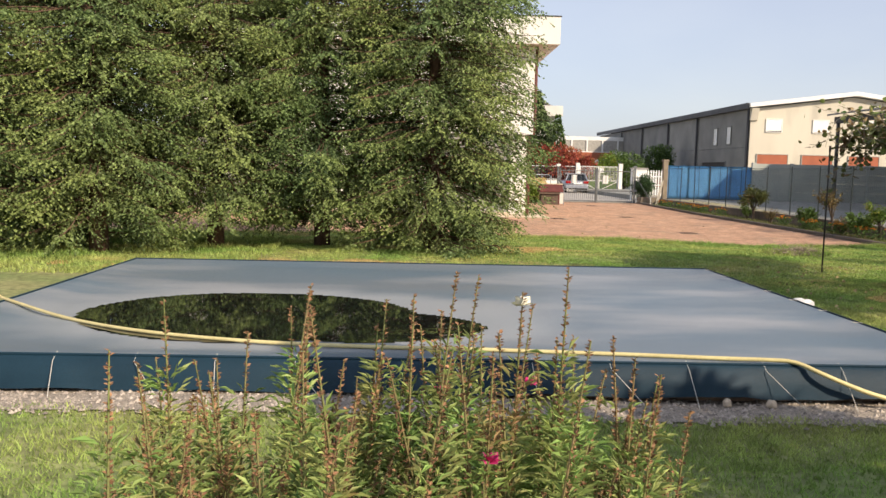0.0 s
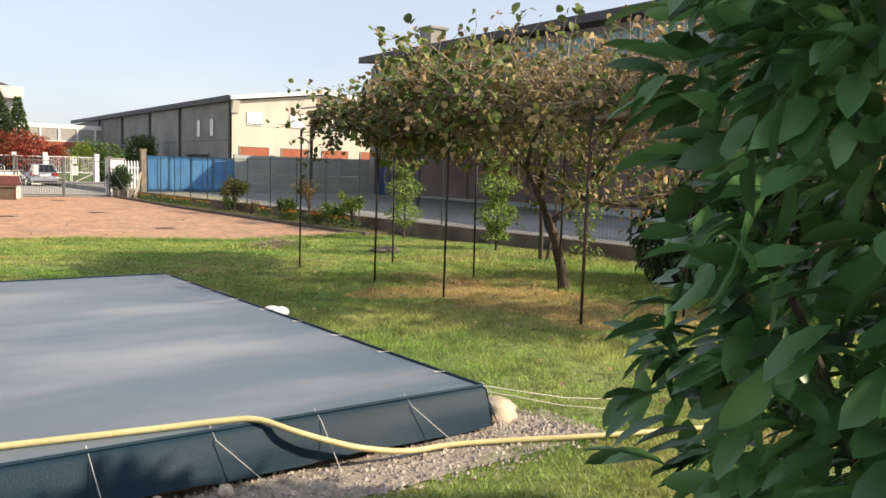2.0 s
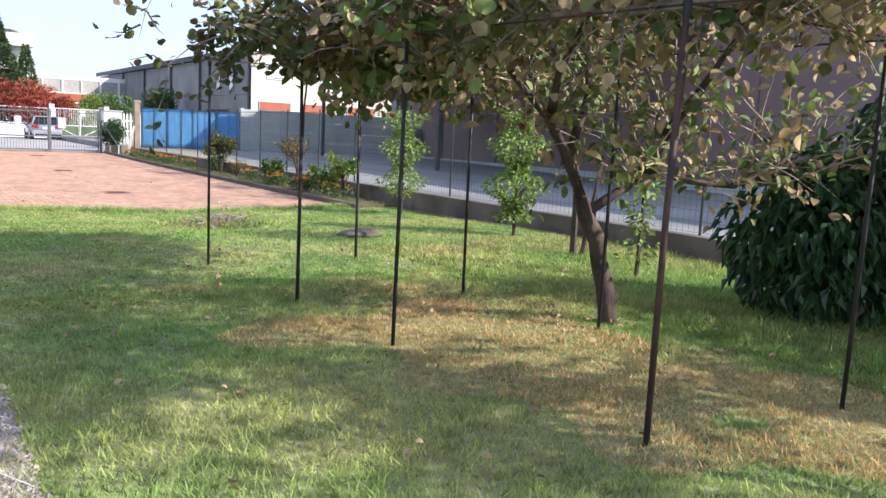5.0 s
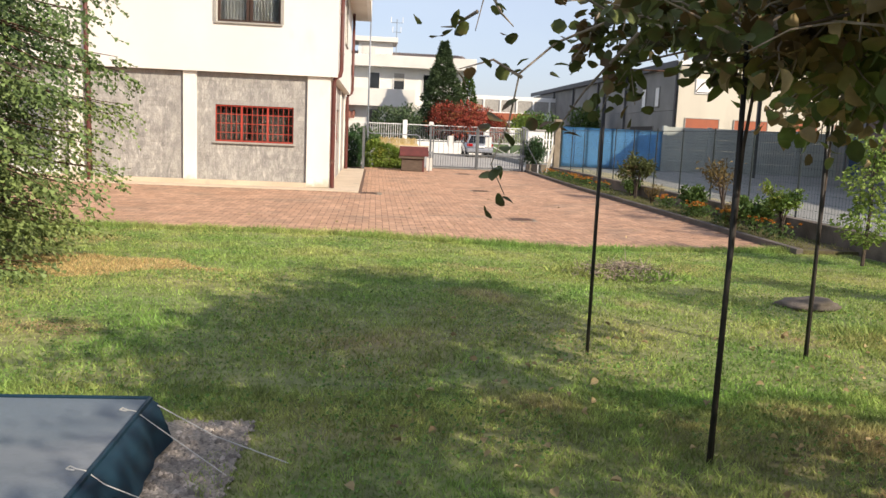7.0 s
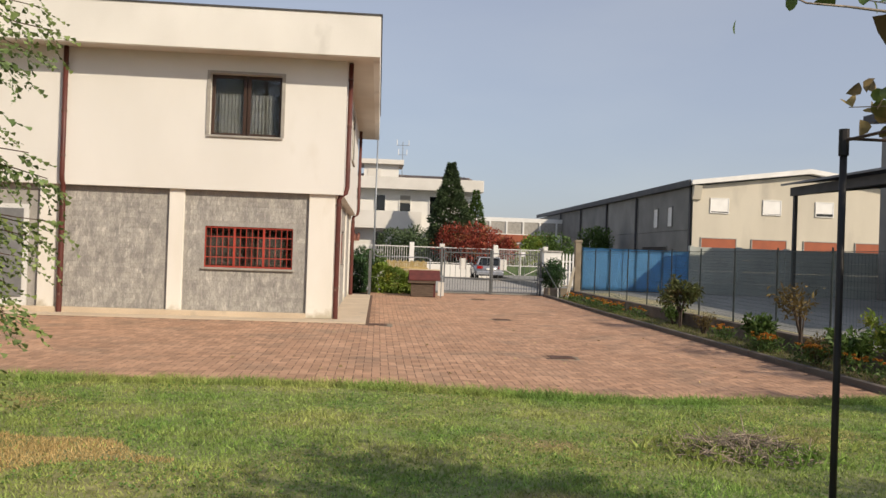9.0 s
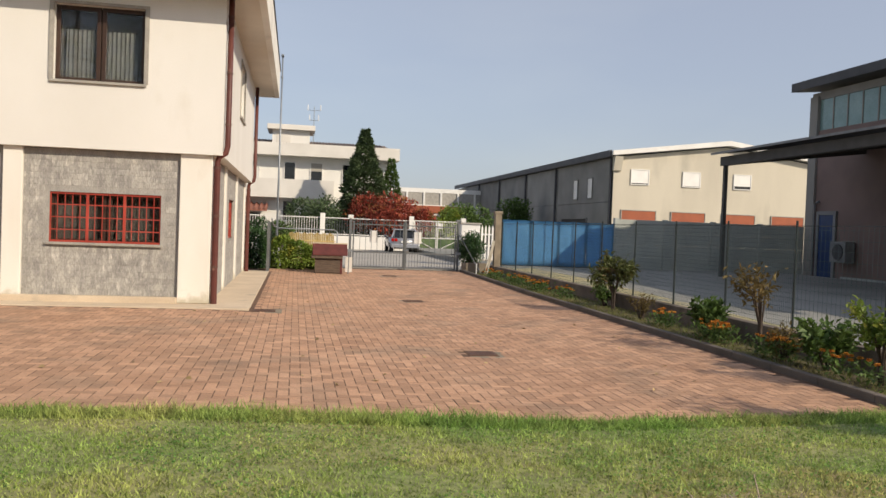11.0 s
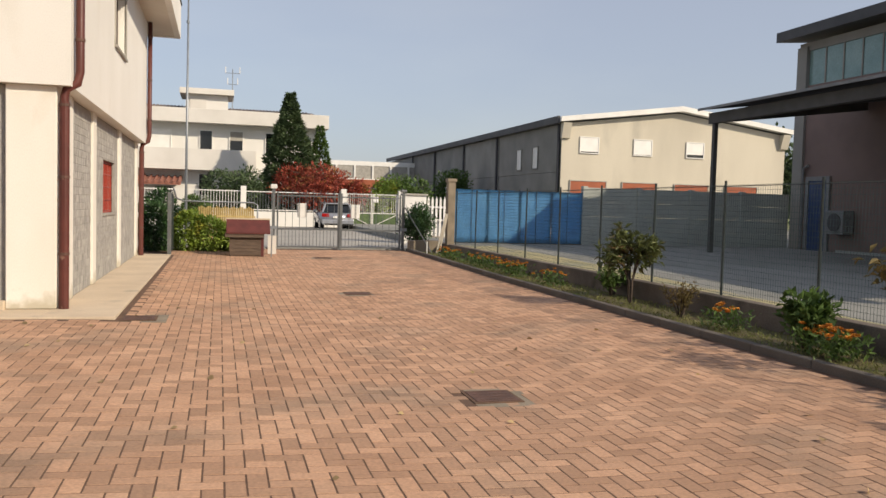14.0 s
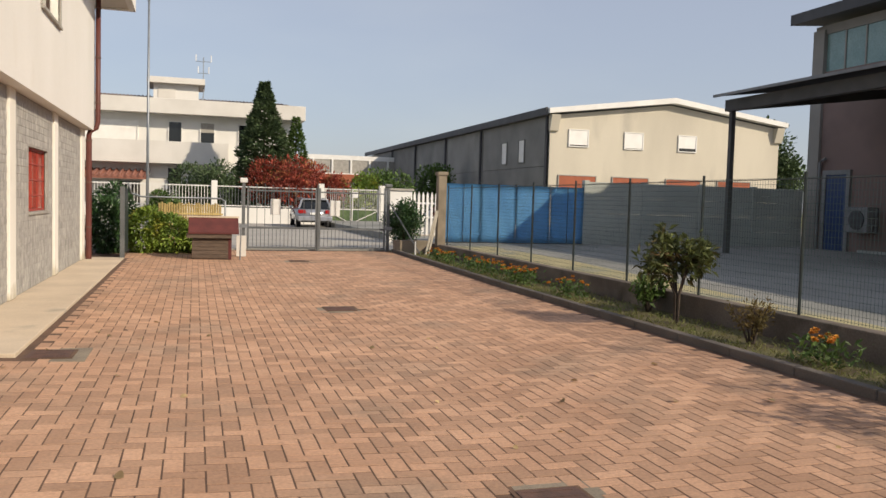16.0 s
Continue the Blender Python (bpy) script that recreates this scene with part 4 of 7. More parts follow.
# ---------------------------------------------------------------- court: fence, gate, lamp
TARP0, TARP1 = 13.08, 17.7
fence = thing("fence", "green wire mesh fence on slim steel posts along the low wall", "fence", (12.62, 25, 0.29))
for k in range(20):
    y = 41.0 - 2.0 * k
    if y < 3:
        break
    lean = 0.02 * math.sin(k * 2.3)
    part("post", tube(bmesh.new(), [(FENCE_X, y, 0.22), (FENCE_X + lean, y + lean, 1.96)], 0.019, 8), M_FENCE, fence)
    if y < 5:
        break
    w = []
    t = []

    def wire(p, q, r):
        p, q = np.array(p), np.array(q)
        d = unit(q - p)
        a = unit(np.cross(d, [0.3, 0.9, 0.2]))
        b = np.cross(d, a)
        i = len(w)
        for e in (p, q):
            for g in range(3):
                w.append(e + r * (a * math.cos(g * 2.094) + b * math.sin(g * 2.094)))
        for g in range(3):
            h = (g + 1) % 3
            t.extend([(i + g, i + h, i + 3 + h), (i + g, i + 3 + h, i + 3 + g)])
    dense = 0.05 if y > 24 else 0.1
    z_top = 1.9 if y > 19 else 1.6
    for j in range(int(2.0 / dense)):
        wire((FENCE_X, y - j * dense, 0.3), (FENCE_X, y - j * dense, z_top), 0.0024)
    for j in range(int(1.6 / (dense * 1.5)) + 1):
        wire((FENCE_X + 0.004, y, 0.32 + j * dense * 1.5), (FENCE_X + 0.004, y - 2.0, 0.32 + j * dense * 1.5), 0.0024)
    part_ob = quick_mesh("wire_mesh", w, t, M_MESH, fence)
    part("tension_wire", bar((FENCE_X, y, 1.88), (FENCE_X, y - 2.0, 1.88), 0.006, 5), M_FENCE, fence)

# blue sheeting on posts across the yard, in line with the panel wall
tarp = thing("blue_tarp", "blue sheet screen stretched on slim posts across the yard", "tarpaulin", (15.2, 42.8, 0.27))
for k in range(4):
    x1 = TARP0 + (TARP1 - TARP0) * k / 4
    wd = (TARP1 - TARP0) / 4 - 0.012
    bm = bmesh.new()
    g = []
    for i in range(13):
        g.append([bm.verts.new((x1 + wd * i / 12, 42.8 + 0.010 * math.sin(i * 1.3 + j * 0.8 + k) + 0.006 * math.sin(j * 2.1), 0.29 + (1.78 + 0.008 * math.sin(i * 0.9 + k)) * j / 8)) for j in range(9)])
    for a, b in zip(g, g[1:]):
        for j in range(8):
            bm.faces.new((a[j], b[j], b[j + 1], a[j + 1]))
    bmesh.ops.solidify(bm, geom=bm.faces[:], thickness=0.004)
    part("sheet", bm, M_TARP, tarp, smooth=True)
    part("batten", boxes((x1 + wd * 0.5, x1 + wd * 0.5 + 0.014, 42.765, 42.78, 0.3, 2.06)), M_FENCE, tarp)
for k in range(5):
    x = TARP0 + (TARP1 - TARP0) * k / 4 - 0.006
    part("post", bar((x, 42.86, 0.25), (x, 42.86, 2.1), 0.022, 8), M_FENCE, tarp)
part("bottom_rail", boxes((TARP0, TARP1, 42.74, 42.76, 0.275, 0.3)), M_FENCE, tarp)

lamp = thing("lamp_post", "tall slim galvanised street lamp post behind the hedge", "lamp post", (4.31, 48.3, 0))
part("pole", tube(bmesh.new(), [(4.31, 48.3, 0.0), (4.31, 48.3, 3.0), (4.32, 48.3, 8.85)], [0.055, 0.045, 0.03], 10), M_LAMPPOST, lamp, smooth=True)
part("head", boxes((4.26, 4.38, 48.0, 48.35, 8.83, 8.91), bev=0.02), M_LAMPPOST, lamp)
part("collar", bar((4.31, 48.3, 7.9), (4.31, 48.3, 8.0), 0.055, 10), M_LAMPPOST, lamp)

gate = thing("gate", "grey steel double driveway gate with vertical bars, closed", "gate", (9.2, 42.8, 0))
GY = 42.8
for x in (7.15, 11.32):
    p = part("post", boxes((x - 0.045, x + 0.045, GY - 0.045, GY + 0.045, -0.05, 1.88), bev=0.008), M_GATE, gate)
    part("lock_plate", boxes((x - 0.11, x + 0.11, GY - 0.1, GY - 0.062, 0.62, 0.72)), M_LAMPPOST, p)
for x0, x1 in ((7.25, 9.22), (9.27, 11.24)):
    leaf = part("leaf", boxes((x0, x0 + 0.05, GY - 0.025, GY + 0.025, 0.03, 1.8), (x1 - 0.05, x1, GY - 0.025, GY + 0.025, 0.03, 1.8), (x0 + 0.05, x1 - 0.05, GY - 0.02, GY + 0.02, 0.04, 0.09), (x0 + 0.05, x1 - 0.05, GY - 0.02, GY + 0.02, 0.60, 0.66), (x0 + 0.05, x1 - 0.05, GY - 0.02, GY + 0.02, 1.66, 1.70)), M_GATE, gate)
    n = 17
    for k in range(1, n):
        x = x0 + 0.05 + (x1 - x0 - 0.1) * k / n
        if k % 2 == 0:
            part("bar", bar((x, GY, 0.66), (x, GY, 1.86), 0.008, 6), M_GATE, leaf)
        part("bar", bar((x, GY, 0.09), (x, GY, 0.60), 0.008, 6), M_GATE, leaf)
part("centre_post", boxes((9.225, 9.265, GY - 0.05, GY + 0.05, -0.02, 1.88)), M_GATE, gate)
for x, mt in ((9.75, M_WHITEMETAL), (8.05, M_WHITEMETAL)):
    part("letter_box" if x > 9 else "meter_box", boxes((x - 0.14, x + 0.14, GY + 0.03, GY + 0.2, 1.0, 1.45), bev=0.01), mt, gate)
part("lamp_unit", boxes((7.05, 7.25, GY - 0.08, GY + 0.08, 1.885, 2.02), bev=0.02), M_WHITEMETAL, gate)
part("lamp_unit", boxes((11.22, 11.42, GY - 0.08, GY + 0.08, 1.885, 1.98), bev=0.02), M_GATE, gate)

# side railing between house and gate
rail = thing("side_railing", "low galvanised tube railing behind the kennel", "railing", (5.3, 41.9, 0))
part("frame", tube(bmesh.new(), [(4.3, 40.2, 1.75), (4.35, 40.4, 1.5), (4.5, 41.9, 1.42), (6.5, 41.9, 1.42), (6.62, 41.9, 1.35), (6.62, 41.9, 0.0)], 0.025, 8), M_LAMPPOST, rail, smooth=True)
part("post", boxes((4.18, 4.28, 39.45, 39.55, -0.03, 1.65)), M_GATE, rail)
part("mesh_leaf", boxes((4.26, 4.29, 39.56, 40.4, 0.1, 1.62)), M_FENCE, rail)
screen = thing("reed_screen", "weathered yellow reed screen panel", "screen", (5.7, 43.0, 0))
for k in range(26):
    x = 4.9 + k * 0.065
    part("slat", tube(bmesh.new(), [(x, 43.0, 0.0), (x + 0.005 * math.sin(k), 43.0, 1.26 + 0.03 * math.sin(k * 1.7))], 0.03, 6), M_BAMBOO, screen)
part("rail", boxes((4.85, 6.6, 42.94, 42.97, 0.95, 1.0)), M_BAMBOO, screen)

# kennel: a wooden box with a red felt roof
kn = thing("kennel", "weathered wooden kennel with a red felt roof", "kennel", (6.2, 39.9, 0))
KZ = float(pave_z(6.2, 39.8))
for k in range(5):
    part("board", boxes((5.78, 6.6, 39.45, 39.475, KZ + 0.04 + k * 0.09, KZ + 0.125 + k * 0.09), bev=0.004), M_KENNELWOOD, kn)
part("body", boxes((5.8, 6.62, 39.476, 40.3, KZ, KZ + 0.62)), M_KENNELWOOD, kn)
part("eave_board", boxes((5.66, 6.7, 39.36, 39.44, KZ + 0.52, KZ + 0.64)), M_KENNELWOOD, kn)
bm = bmesh.new()
prism(bm, [(39.33, KZ + 0.66), (39.75, KZ + 1.02), (40.45, KZ + 0.66), (40.45, KZ + 0.62), (39.33, KZ + 0.62)], "x", 5.7, 6.86)
part("roof", bm, M_KENNELROOF, kn, "red felt roof")
part("ridge", boxes((5.68, 6.88, 39.71, 39.79, KZ + 1.0, KZ + 1.04)), M_SLAB, kn)
part("side_board", boxes((6.625, 6.7, 39.5, 40.3, KZ, KZ + 0.6)), M_KENNELROOF, kn)
sign = thing("leaning_board", "small pale board standing beside the kennel", "board", (6.95, 40.2, 0))
part("board", boxes((6.86, 7.1, 40.5, 40.53, -0.03, 0.5)), M_BALCONY, sign)
part("stake", bar((6.9, 39.5, -0.04), (6.92, 39.52, 0.75), 0.018), M_LAMPPOST, sign)

# pillar, pickets and planks at the end of the bed
pil = thing("gate_pillar", "square rendered pillar at the end of the fence", "pillar", (12.55, 41.5, 0))
part("shaft", boxes((12.42, 12.66, 41.3, 41.55, 0.25, 2.25), bev=0.01), M_POSTCON, pil)
part("cap", boxes((12.39, 12.69, 41.27, 41.58, 2.25, 2.35), bev=0.01), M_POSTCON, pil)
plank = thing("leaning_planks", "two pale planks leaning on the pillar", "planks", (12.3, 41.1, 0))
for k in range(2):
    part("plank", tube(bmesh.new(), [(12.05 + k * 0.09, 41.2, -0.03), (12.36 + k * 0.04, 41.25, 1.25)], 0.035, 4), M_SHEDFRONT, plank)
prop = thing("gate_prop", "thin dark iron prop bar leaning at the gate", "bar", (11.7, 42, 0))
part("bar", tube(bmesh.new(), [(11.35, 42.7, 1.4), (11.95, 41.3, -0.02)], 0.02, 6), M_GATE, prop)
stk = thing("stake", "short pale stake in the bed corner", "stake", (11.6, 40.8, 0))
part("rod", bar((11.62, 40.7, -0.05), (11.62, 40.7, 0.4), 0.022), M_WHITEMETAL, stk)
structure("planter_wall", boxes((11.42, 12.44, 42.2, 42.5, -0.1, 0.35), bev=0.015), M_POSTCON, "low concrete edge beside the gate", "wall")

# drain covers
for x, y, s in ((7.8, 23.17, 0.19), (7.93, 31.17, 0.2), (4.55, 27.5, 0.19), (8.3, 39.4, 0.2)):
    z = float(pave_z(x, y))
    mh = thing("drain_cover", "rusty square iron drain cover set in the paving", "drain cover", (x, y, z), "drain covers in the court")
    part("surround", boxes((x - s - 0.15, x + s + 0.15, y - s - 0.15, y + s + 0.15, z - 0.05, z - 0.0005), bev=0.004), M_POSTCON, mh)
    part("frame", boxes((x - s - 0.03, x + s + 0.03, y - s - 0.03, y + s + 0.03, z - 0.0008, z + 0.008), bev=0.003), M_BED, mh)
    part("lid", boxes((x - s, x + s, y - s, y + s, z + 0.0085, z + 0.013), bev=0.002), M_IRON, mh)
    for k in range(4):
        part("rib", boxes((x - s + 0.04, x + s - 0.04, y - s + 0.05 + k * 0.095, y - s + 0.065 + k * 0.095, z + 0.0135, z + 0.016)), M_IRON, mh)

# ---------------------------------------------------------------- plants along the bed
def small_shrub(name, label, x, y, z0, height, spread, material, n, leaf, seed, trunk=True, width=0.5, rich=False, group=""):
    r = np.random.default_rng(seed)
    sh = thing(name, label, "shrub", (x, y, z0), group)
    stems = []
    bm = bmesh.new()
    base = 0.32 * height if trunk else 0.0
    for k in range(9):
        a = r.random() * 6.28
        rr = spread * (0.35 + 0.6 * r.random())
        zt = z0 + height * (0.62 + 0.36 * r.random())
        tip = Vector((x + rr * math.cos(a), y + rr * math.sin(a), zt))
        mid = Vector((x + rr * 0.35 * math.cos(a), y + rr * 0.35 * math.sin(a), z0 + (zt - z0) * (0.8 if trunk else 0.35)))
        tube(bm, [(x + 0.02 * math.cos(a), y + 0.02 * math.sin(a), z0 - 0.03), (x + 0.03 * math.cos(a), y + 0.03 * math.sin(a), z0 + base), mid, tip], [0.018, 0.016, 0.011, 0.004], 5)
        stems.append((mid, tip))
    part("stemwork", bm, M_BARK, sh)
    pts, ways = [], []
    per = n // len(stems)
    for mid, tip in stems:
        u = r.random((per, 1)) ** 0.7
        p = np.array(mid) * (1 - u) + np.array(tip) * u + r.normal(size=(per, 3)) * spread * 0.16
        pts.append(p)
        ways.append(unit(np.array(tip) - np.array(mid)) * 0.5 + r.normal(size=(per, 3)) * 0.6)
    leaves("foliage", np.concatenate(pts), np.concatenate(ways), leaf * (0.7 + 0.6 * r.random(per * len(stems))), material, sh, width, 0.3, 0.15, rich)
    return sh


small_shrub("bed_tree", "small green fruit shrub with a thin trunk in the flower bed", 11.95, 28.5, -0.02, 1.16, 0.5, M_BEDLEAF, 1100, 0.125, 1, width=0.42)
small_shrub("bed_tree", "small half-bare shrub with browning leaves in the bed", 12.0, 22.85, -0.02, 1.3, 0.5, M_BUSHBROWN, 260, 0.11, 2, width=0.5)
small_shrub("bed_bush", "leafy low green bush in the flower bed", 11.95, 24.35, -0.02, 0.62, 0.34, M_BUSHGREEN, 700, 0.11, 3, False, 0.6)
small_shrub("bed_bush", "leafy low green bush in the flower bed", 11.95, 21.2, -0.02, 0.6, 0.36, M_BUSHGREEN, 700, 0.11, 4, False, 0.6)
small_shrub("bed_bush", "yellowing round bush by the low wall", 11.95, 20.2, -0.02, 0.95, 0.36, M_HEDGE, 900, 0.08, 5, True, 0.6)
small_shrub("bed_bush", "dry brown shrub in the flower bed", 11.9, 26.9, -0.02, 0.5, 0.26, M_BUSHBROWN, 420, 0.06, 6, False, 0.4)
small_shrub("bed_bush", "dry brown shrub in the flower bed", 11.85, 22.0, -0.02, 0.45, 0.26, M_BUSHBROWN, 420, 0.07, 16, False, 0.4)
small_shrub("bed_bush", "low green plant against the wall", 12.2, 29.6, -0.02, 0.5, 0.3, M_BUSHGREEN, 500, 0.09, 7, False, 0.55)
small_shrub("gate_shrub", "dark evergreen shrub beside the gate", 11.95, 42.85, 0.0, 1.4, 0.7, M_EVERGREEN, 2400, 0.1, 8, False, 0.45)
small_shrub("gate_shrub", "dark evergreen shrub beside the gate", 11.75, 43.3, 0.0, 1.5, 0.55, M_EVERGREEN, 2000, 0.1, 9, False, 0.45)


def marigold_patch(x, y0, y1, n, seed, flower=M_MARIGOLD):
    r = np.random.default_rng(seed)
    mp = thing("marigolds", "low clump of orange marigolds in the flower bed", "flowers", (x, (y0 + y1) / 2, -0.02), "marigold clumps along the bed")
    m = int(n * 14)
    p = np.stack([x + r.normal(size=m) * 0.13, y0 + (y1 - y0) * r.random(m), -0.02 + 0.26 * r.random(m)], 1)
    leaves("foliage", p, r.normal(size=(m, 3)) * [1, 1, 0.5] + [0, 0, 0.7], 0.07 + 0.04 * r.random(m), M_BUSHGREEN, mp, 0.4, 0.2)
    pts, ways = [], []
    for _ in range(n):
        c = np.array([x + r.normal() * 0.13, y0 + (y1 - y0) * r.random(), 0.2 + 0.1 * r.random()])
        a = np.linspace(0, 6.28, 9)[:-1]
        for lift in (0.25, 0.9):
            pts.append(np.repeat(c[None], 8, 0))
            ways.append(np.stack([np.cos(a), np.sin(a), np.full(8, lift)], 1))
    leaves("bloom", np.concatenate(pts), np.concatenate(ways), 0.045, flower, mp, 0.8, 0.1)["kind"] = "stuff"


for k, (y0, y1, n) in enumerate(((37.6, 39.6, 26), (34.9, 37.0, 34), (33.0, 34.2, 30), (31.0, 31.8, 14), (25.3, 26.0, 16), (23.4, 24.2, 34), (21.6, 22.6, 26), (19.6, 21.0, 14))):
    marigold_patch(11.8, y0, y1, n, 30 + k)
r0 = np.random.default_rng(77)
m0 = 6000
wp = np.stack([11.55 + 0.85 * r0.random(m0) ** 1.4, 18.7 + 23 * r0.random(m0), np.full(m0, -0.02)], 1)
tagged(leaves("bed_weeds", wp, r0.normal(size=(m0, 3)) * [0.6, 0.6, 0] + [0, 0, 1], 0.03 + 0.06 * r0.random(m0) ** 2, M_WEED, None, 0.22, 0.2, 0.2), "low weeds and grass in the flower bed", "weeds", "", "stuff")

# hedge by the railing
def hedge_body(name, label, blobs, material, stems, x0, dx):
    h = thing(name, label, "hedge", (x0 + dx * stems / 2, 41.4, 0))
    ps, ws = [], []
    for cx, cy, cz, rx, ry, rz, n, sd in blobs:
        a, b = shell_points(n, (cx, cy, cz), (rx, ry, rz), 0.6, 6, sd)
        ps.append(a), ws.append(b)
    ps, ws = np.concatenate(ps), np.concatenate(ws)
    up = ps[:, 2] > 0.0
    leaves("foliage", ps[up], ws[up], 0.14, material, h, 0.45, 0.25, 0.15)
    bm = bmesh.new()
    for k in range(stems):
        x = x0 + k * dx
        tube(bm, [(x, 41.4, -0.02), (x + 0.05 * math.sin(k * 3), 41.4 + 0.1 * math.cos(k * 2), 0.6)], [0.018, 0.008], 5)
    part("stemwork", bm, M_BARK, h)


hedge_body("hedge", "glossy yellow-green laurel hedge behind the kennel", ((4.6, 41.4, 0.55, 0.55, 0.55, 0.72, 1800, 2), (5.3, 41.4, 0.45, 0.65, 0.5, 0.6, 1700, 3), (5.95, 41.4, 0.38, 0.5, 0.45, 0.5, 1200, 4)), M_HEDGE, 10, 4.3, 0.19)
hedge_body("hedge", "dark green evergreen hedge at the house corner", ((3.75, 41.2, 0.6, 0.5, 0.6, 0.8, 1900, 1), (3.8, 41.9, 0.95, 0.6, 0.6, 0.8, 1400, 5)), M_EVERGREEN, 4, 3.5, 0.19)

# ---------------------------------------------------------------- street
FY2 = 66.0
sw = thing("street_fence", "white railing on a low white wall across the street", "fence", (5, 66, 0))
part("wall", boxes((-12, 12.7, FY2, FY2 + 0.25, 0.0, 0.88), bev=0.015), M_PLASTER, sw)
for a, b in ((-12.0, 6.8), (6.9, 12.6)):
    part("top_rail", boxes((a, b, FY2 + 0.1, FY2 + 0.15, 2.02, 2.07)), M_WHITETRIM, sw)
    part("low_rail", boxes((a, b, FY2 + 0.1, FY2 + 0.15, 0.95, 1.0)), M_WHITETRIM, sw)
for k in range(150):
    x = -12.0 + k * 0.165
    part("bar", boxes((x, x + 0.028, FY2 + 0.11, FY2 + 0.14, 0.88, 2.1)), M_WHITETRIM if k < 113 else M_GATE, sw)
for x in (6.85, 12.75, 16.3):
    part("pillar", boxes((x - 0.16, x + 0.16, FY2 - 0.05, FY2 + 0.3, 0.0, 2.35), bev=0.01), M_PLASTER, sw)
g2 = thing("street_gate", "green mesh double gate in white pillars", "gate", (14.5, 66, 0))
for x0, x1 in ((12.95, 14.5), (14.55, 16.1)):
    lf = part("leaf", boxes((x0, x0 + 0.05, FY2 + 0.1, FY2 + 0.15, 0.1, 2.1), (x1 - 0.05, x1, FY2 + 0.1, FY2 + 0.15, 0.1, 2.1), (x0 + 0.05, x1 - 0.05, FY2 + 0.1, FY2 + 0.15, 2.05, 2.1), (x0 + 0.05, x1 - 0.05, FY2 + 0.1, FY2 + 0.15, 0.9, 0.95), (x0 + 0.05, x1 - 0.05, FY2 + 0.1, FY2 + 0.15, 0.1, 0.15)), M_WHITETRIM, g2)
    part("mesh", boxes((x0 + 0.05, x1 - 0.05, FY2 + 0.12, FY2 + 0.125, 0.15, 0.9)), M_CEDAR, lf)
    part("brace", tube(bmesh.new(), [(x0 + 0.05, FY2 + 0.08, 0.85 if x0 < 14 else 0.15), (x1 - 0.05, FY2 + 0.08, 0.15 if x0 < 14 else 0.85)], 0.025, 5), M_WHITETRIM, lf)
    for k in range(12):
        x = x0 + 0.1 + k * 0.12
        part("bar", boxes((x, x + 0.018, FY2 + 0.115, FY2 + 0.135, 0.95, 2.05)), M_WHITETRIM, lf)
part("sign", boxes((14.6, 14.9, FY2 + 0.06, FY2 + 0.09, 1.6, 1.95)), M_WHITETRIM, g2)
cab = thing("service_cabinet", "weathered white utility cabinet by the street", "cabinet", (12.8, 47, 0))
part("body", boxes((12.3, 13.15, 47.0, 47.5, 0.0, 1.85), bev=0.02), M_WHITETRIM, cab)
part("cap", boxes((12.25, 13.2, 46.95, 47.55, 1.85, 1.93), bev=0.01), M_SILL, cab)
pk = thing("picket_fence", "white picket fence beside the cabinet", "fence", (13.8, 47, 0))
for k in range(9):
    x = 13.25 + k * 0.16
    bm = bmesh.new()
    prism(bm, [(x, 0.3), (x + 0.08, 0.3), (x + 0.08, 1.72), (x + 0.04, 1.85), (x, 1.72)], "y", 47.2, 47.23)
    part("picket", bm, M_WHITETRIM, pk)
part("rail", boxes((13.2, 14.7, 47.24, 47.27, 0.9, 0.97), (13.2, 14.7, 47.24, 47.27, 1.4, 1.47)), M_WHITETRIM, pk)
structure("wall_street", boxes((12.66, 16.0, 47.3, 47.5, -0.1, 0.32)), M_SLAB, "low kerb wall under the pickets", "wall")


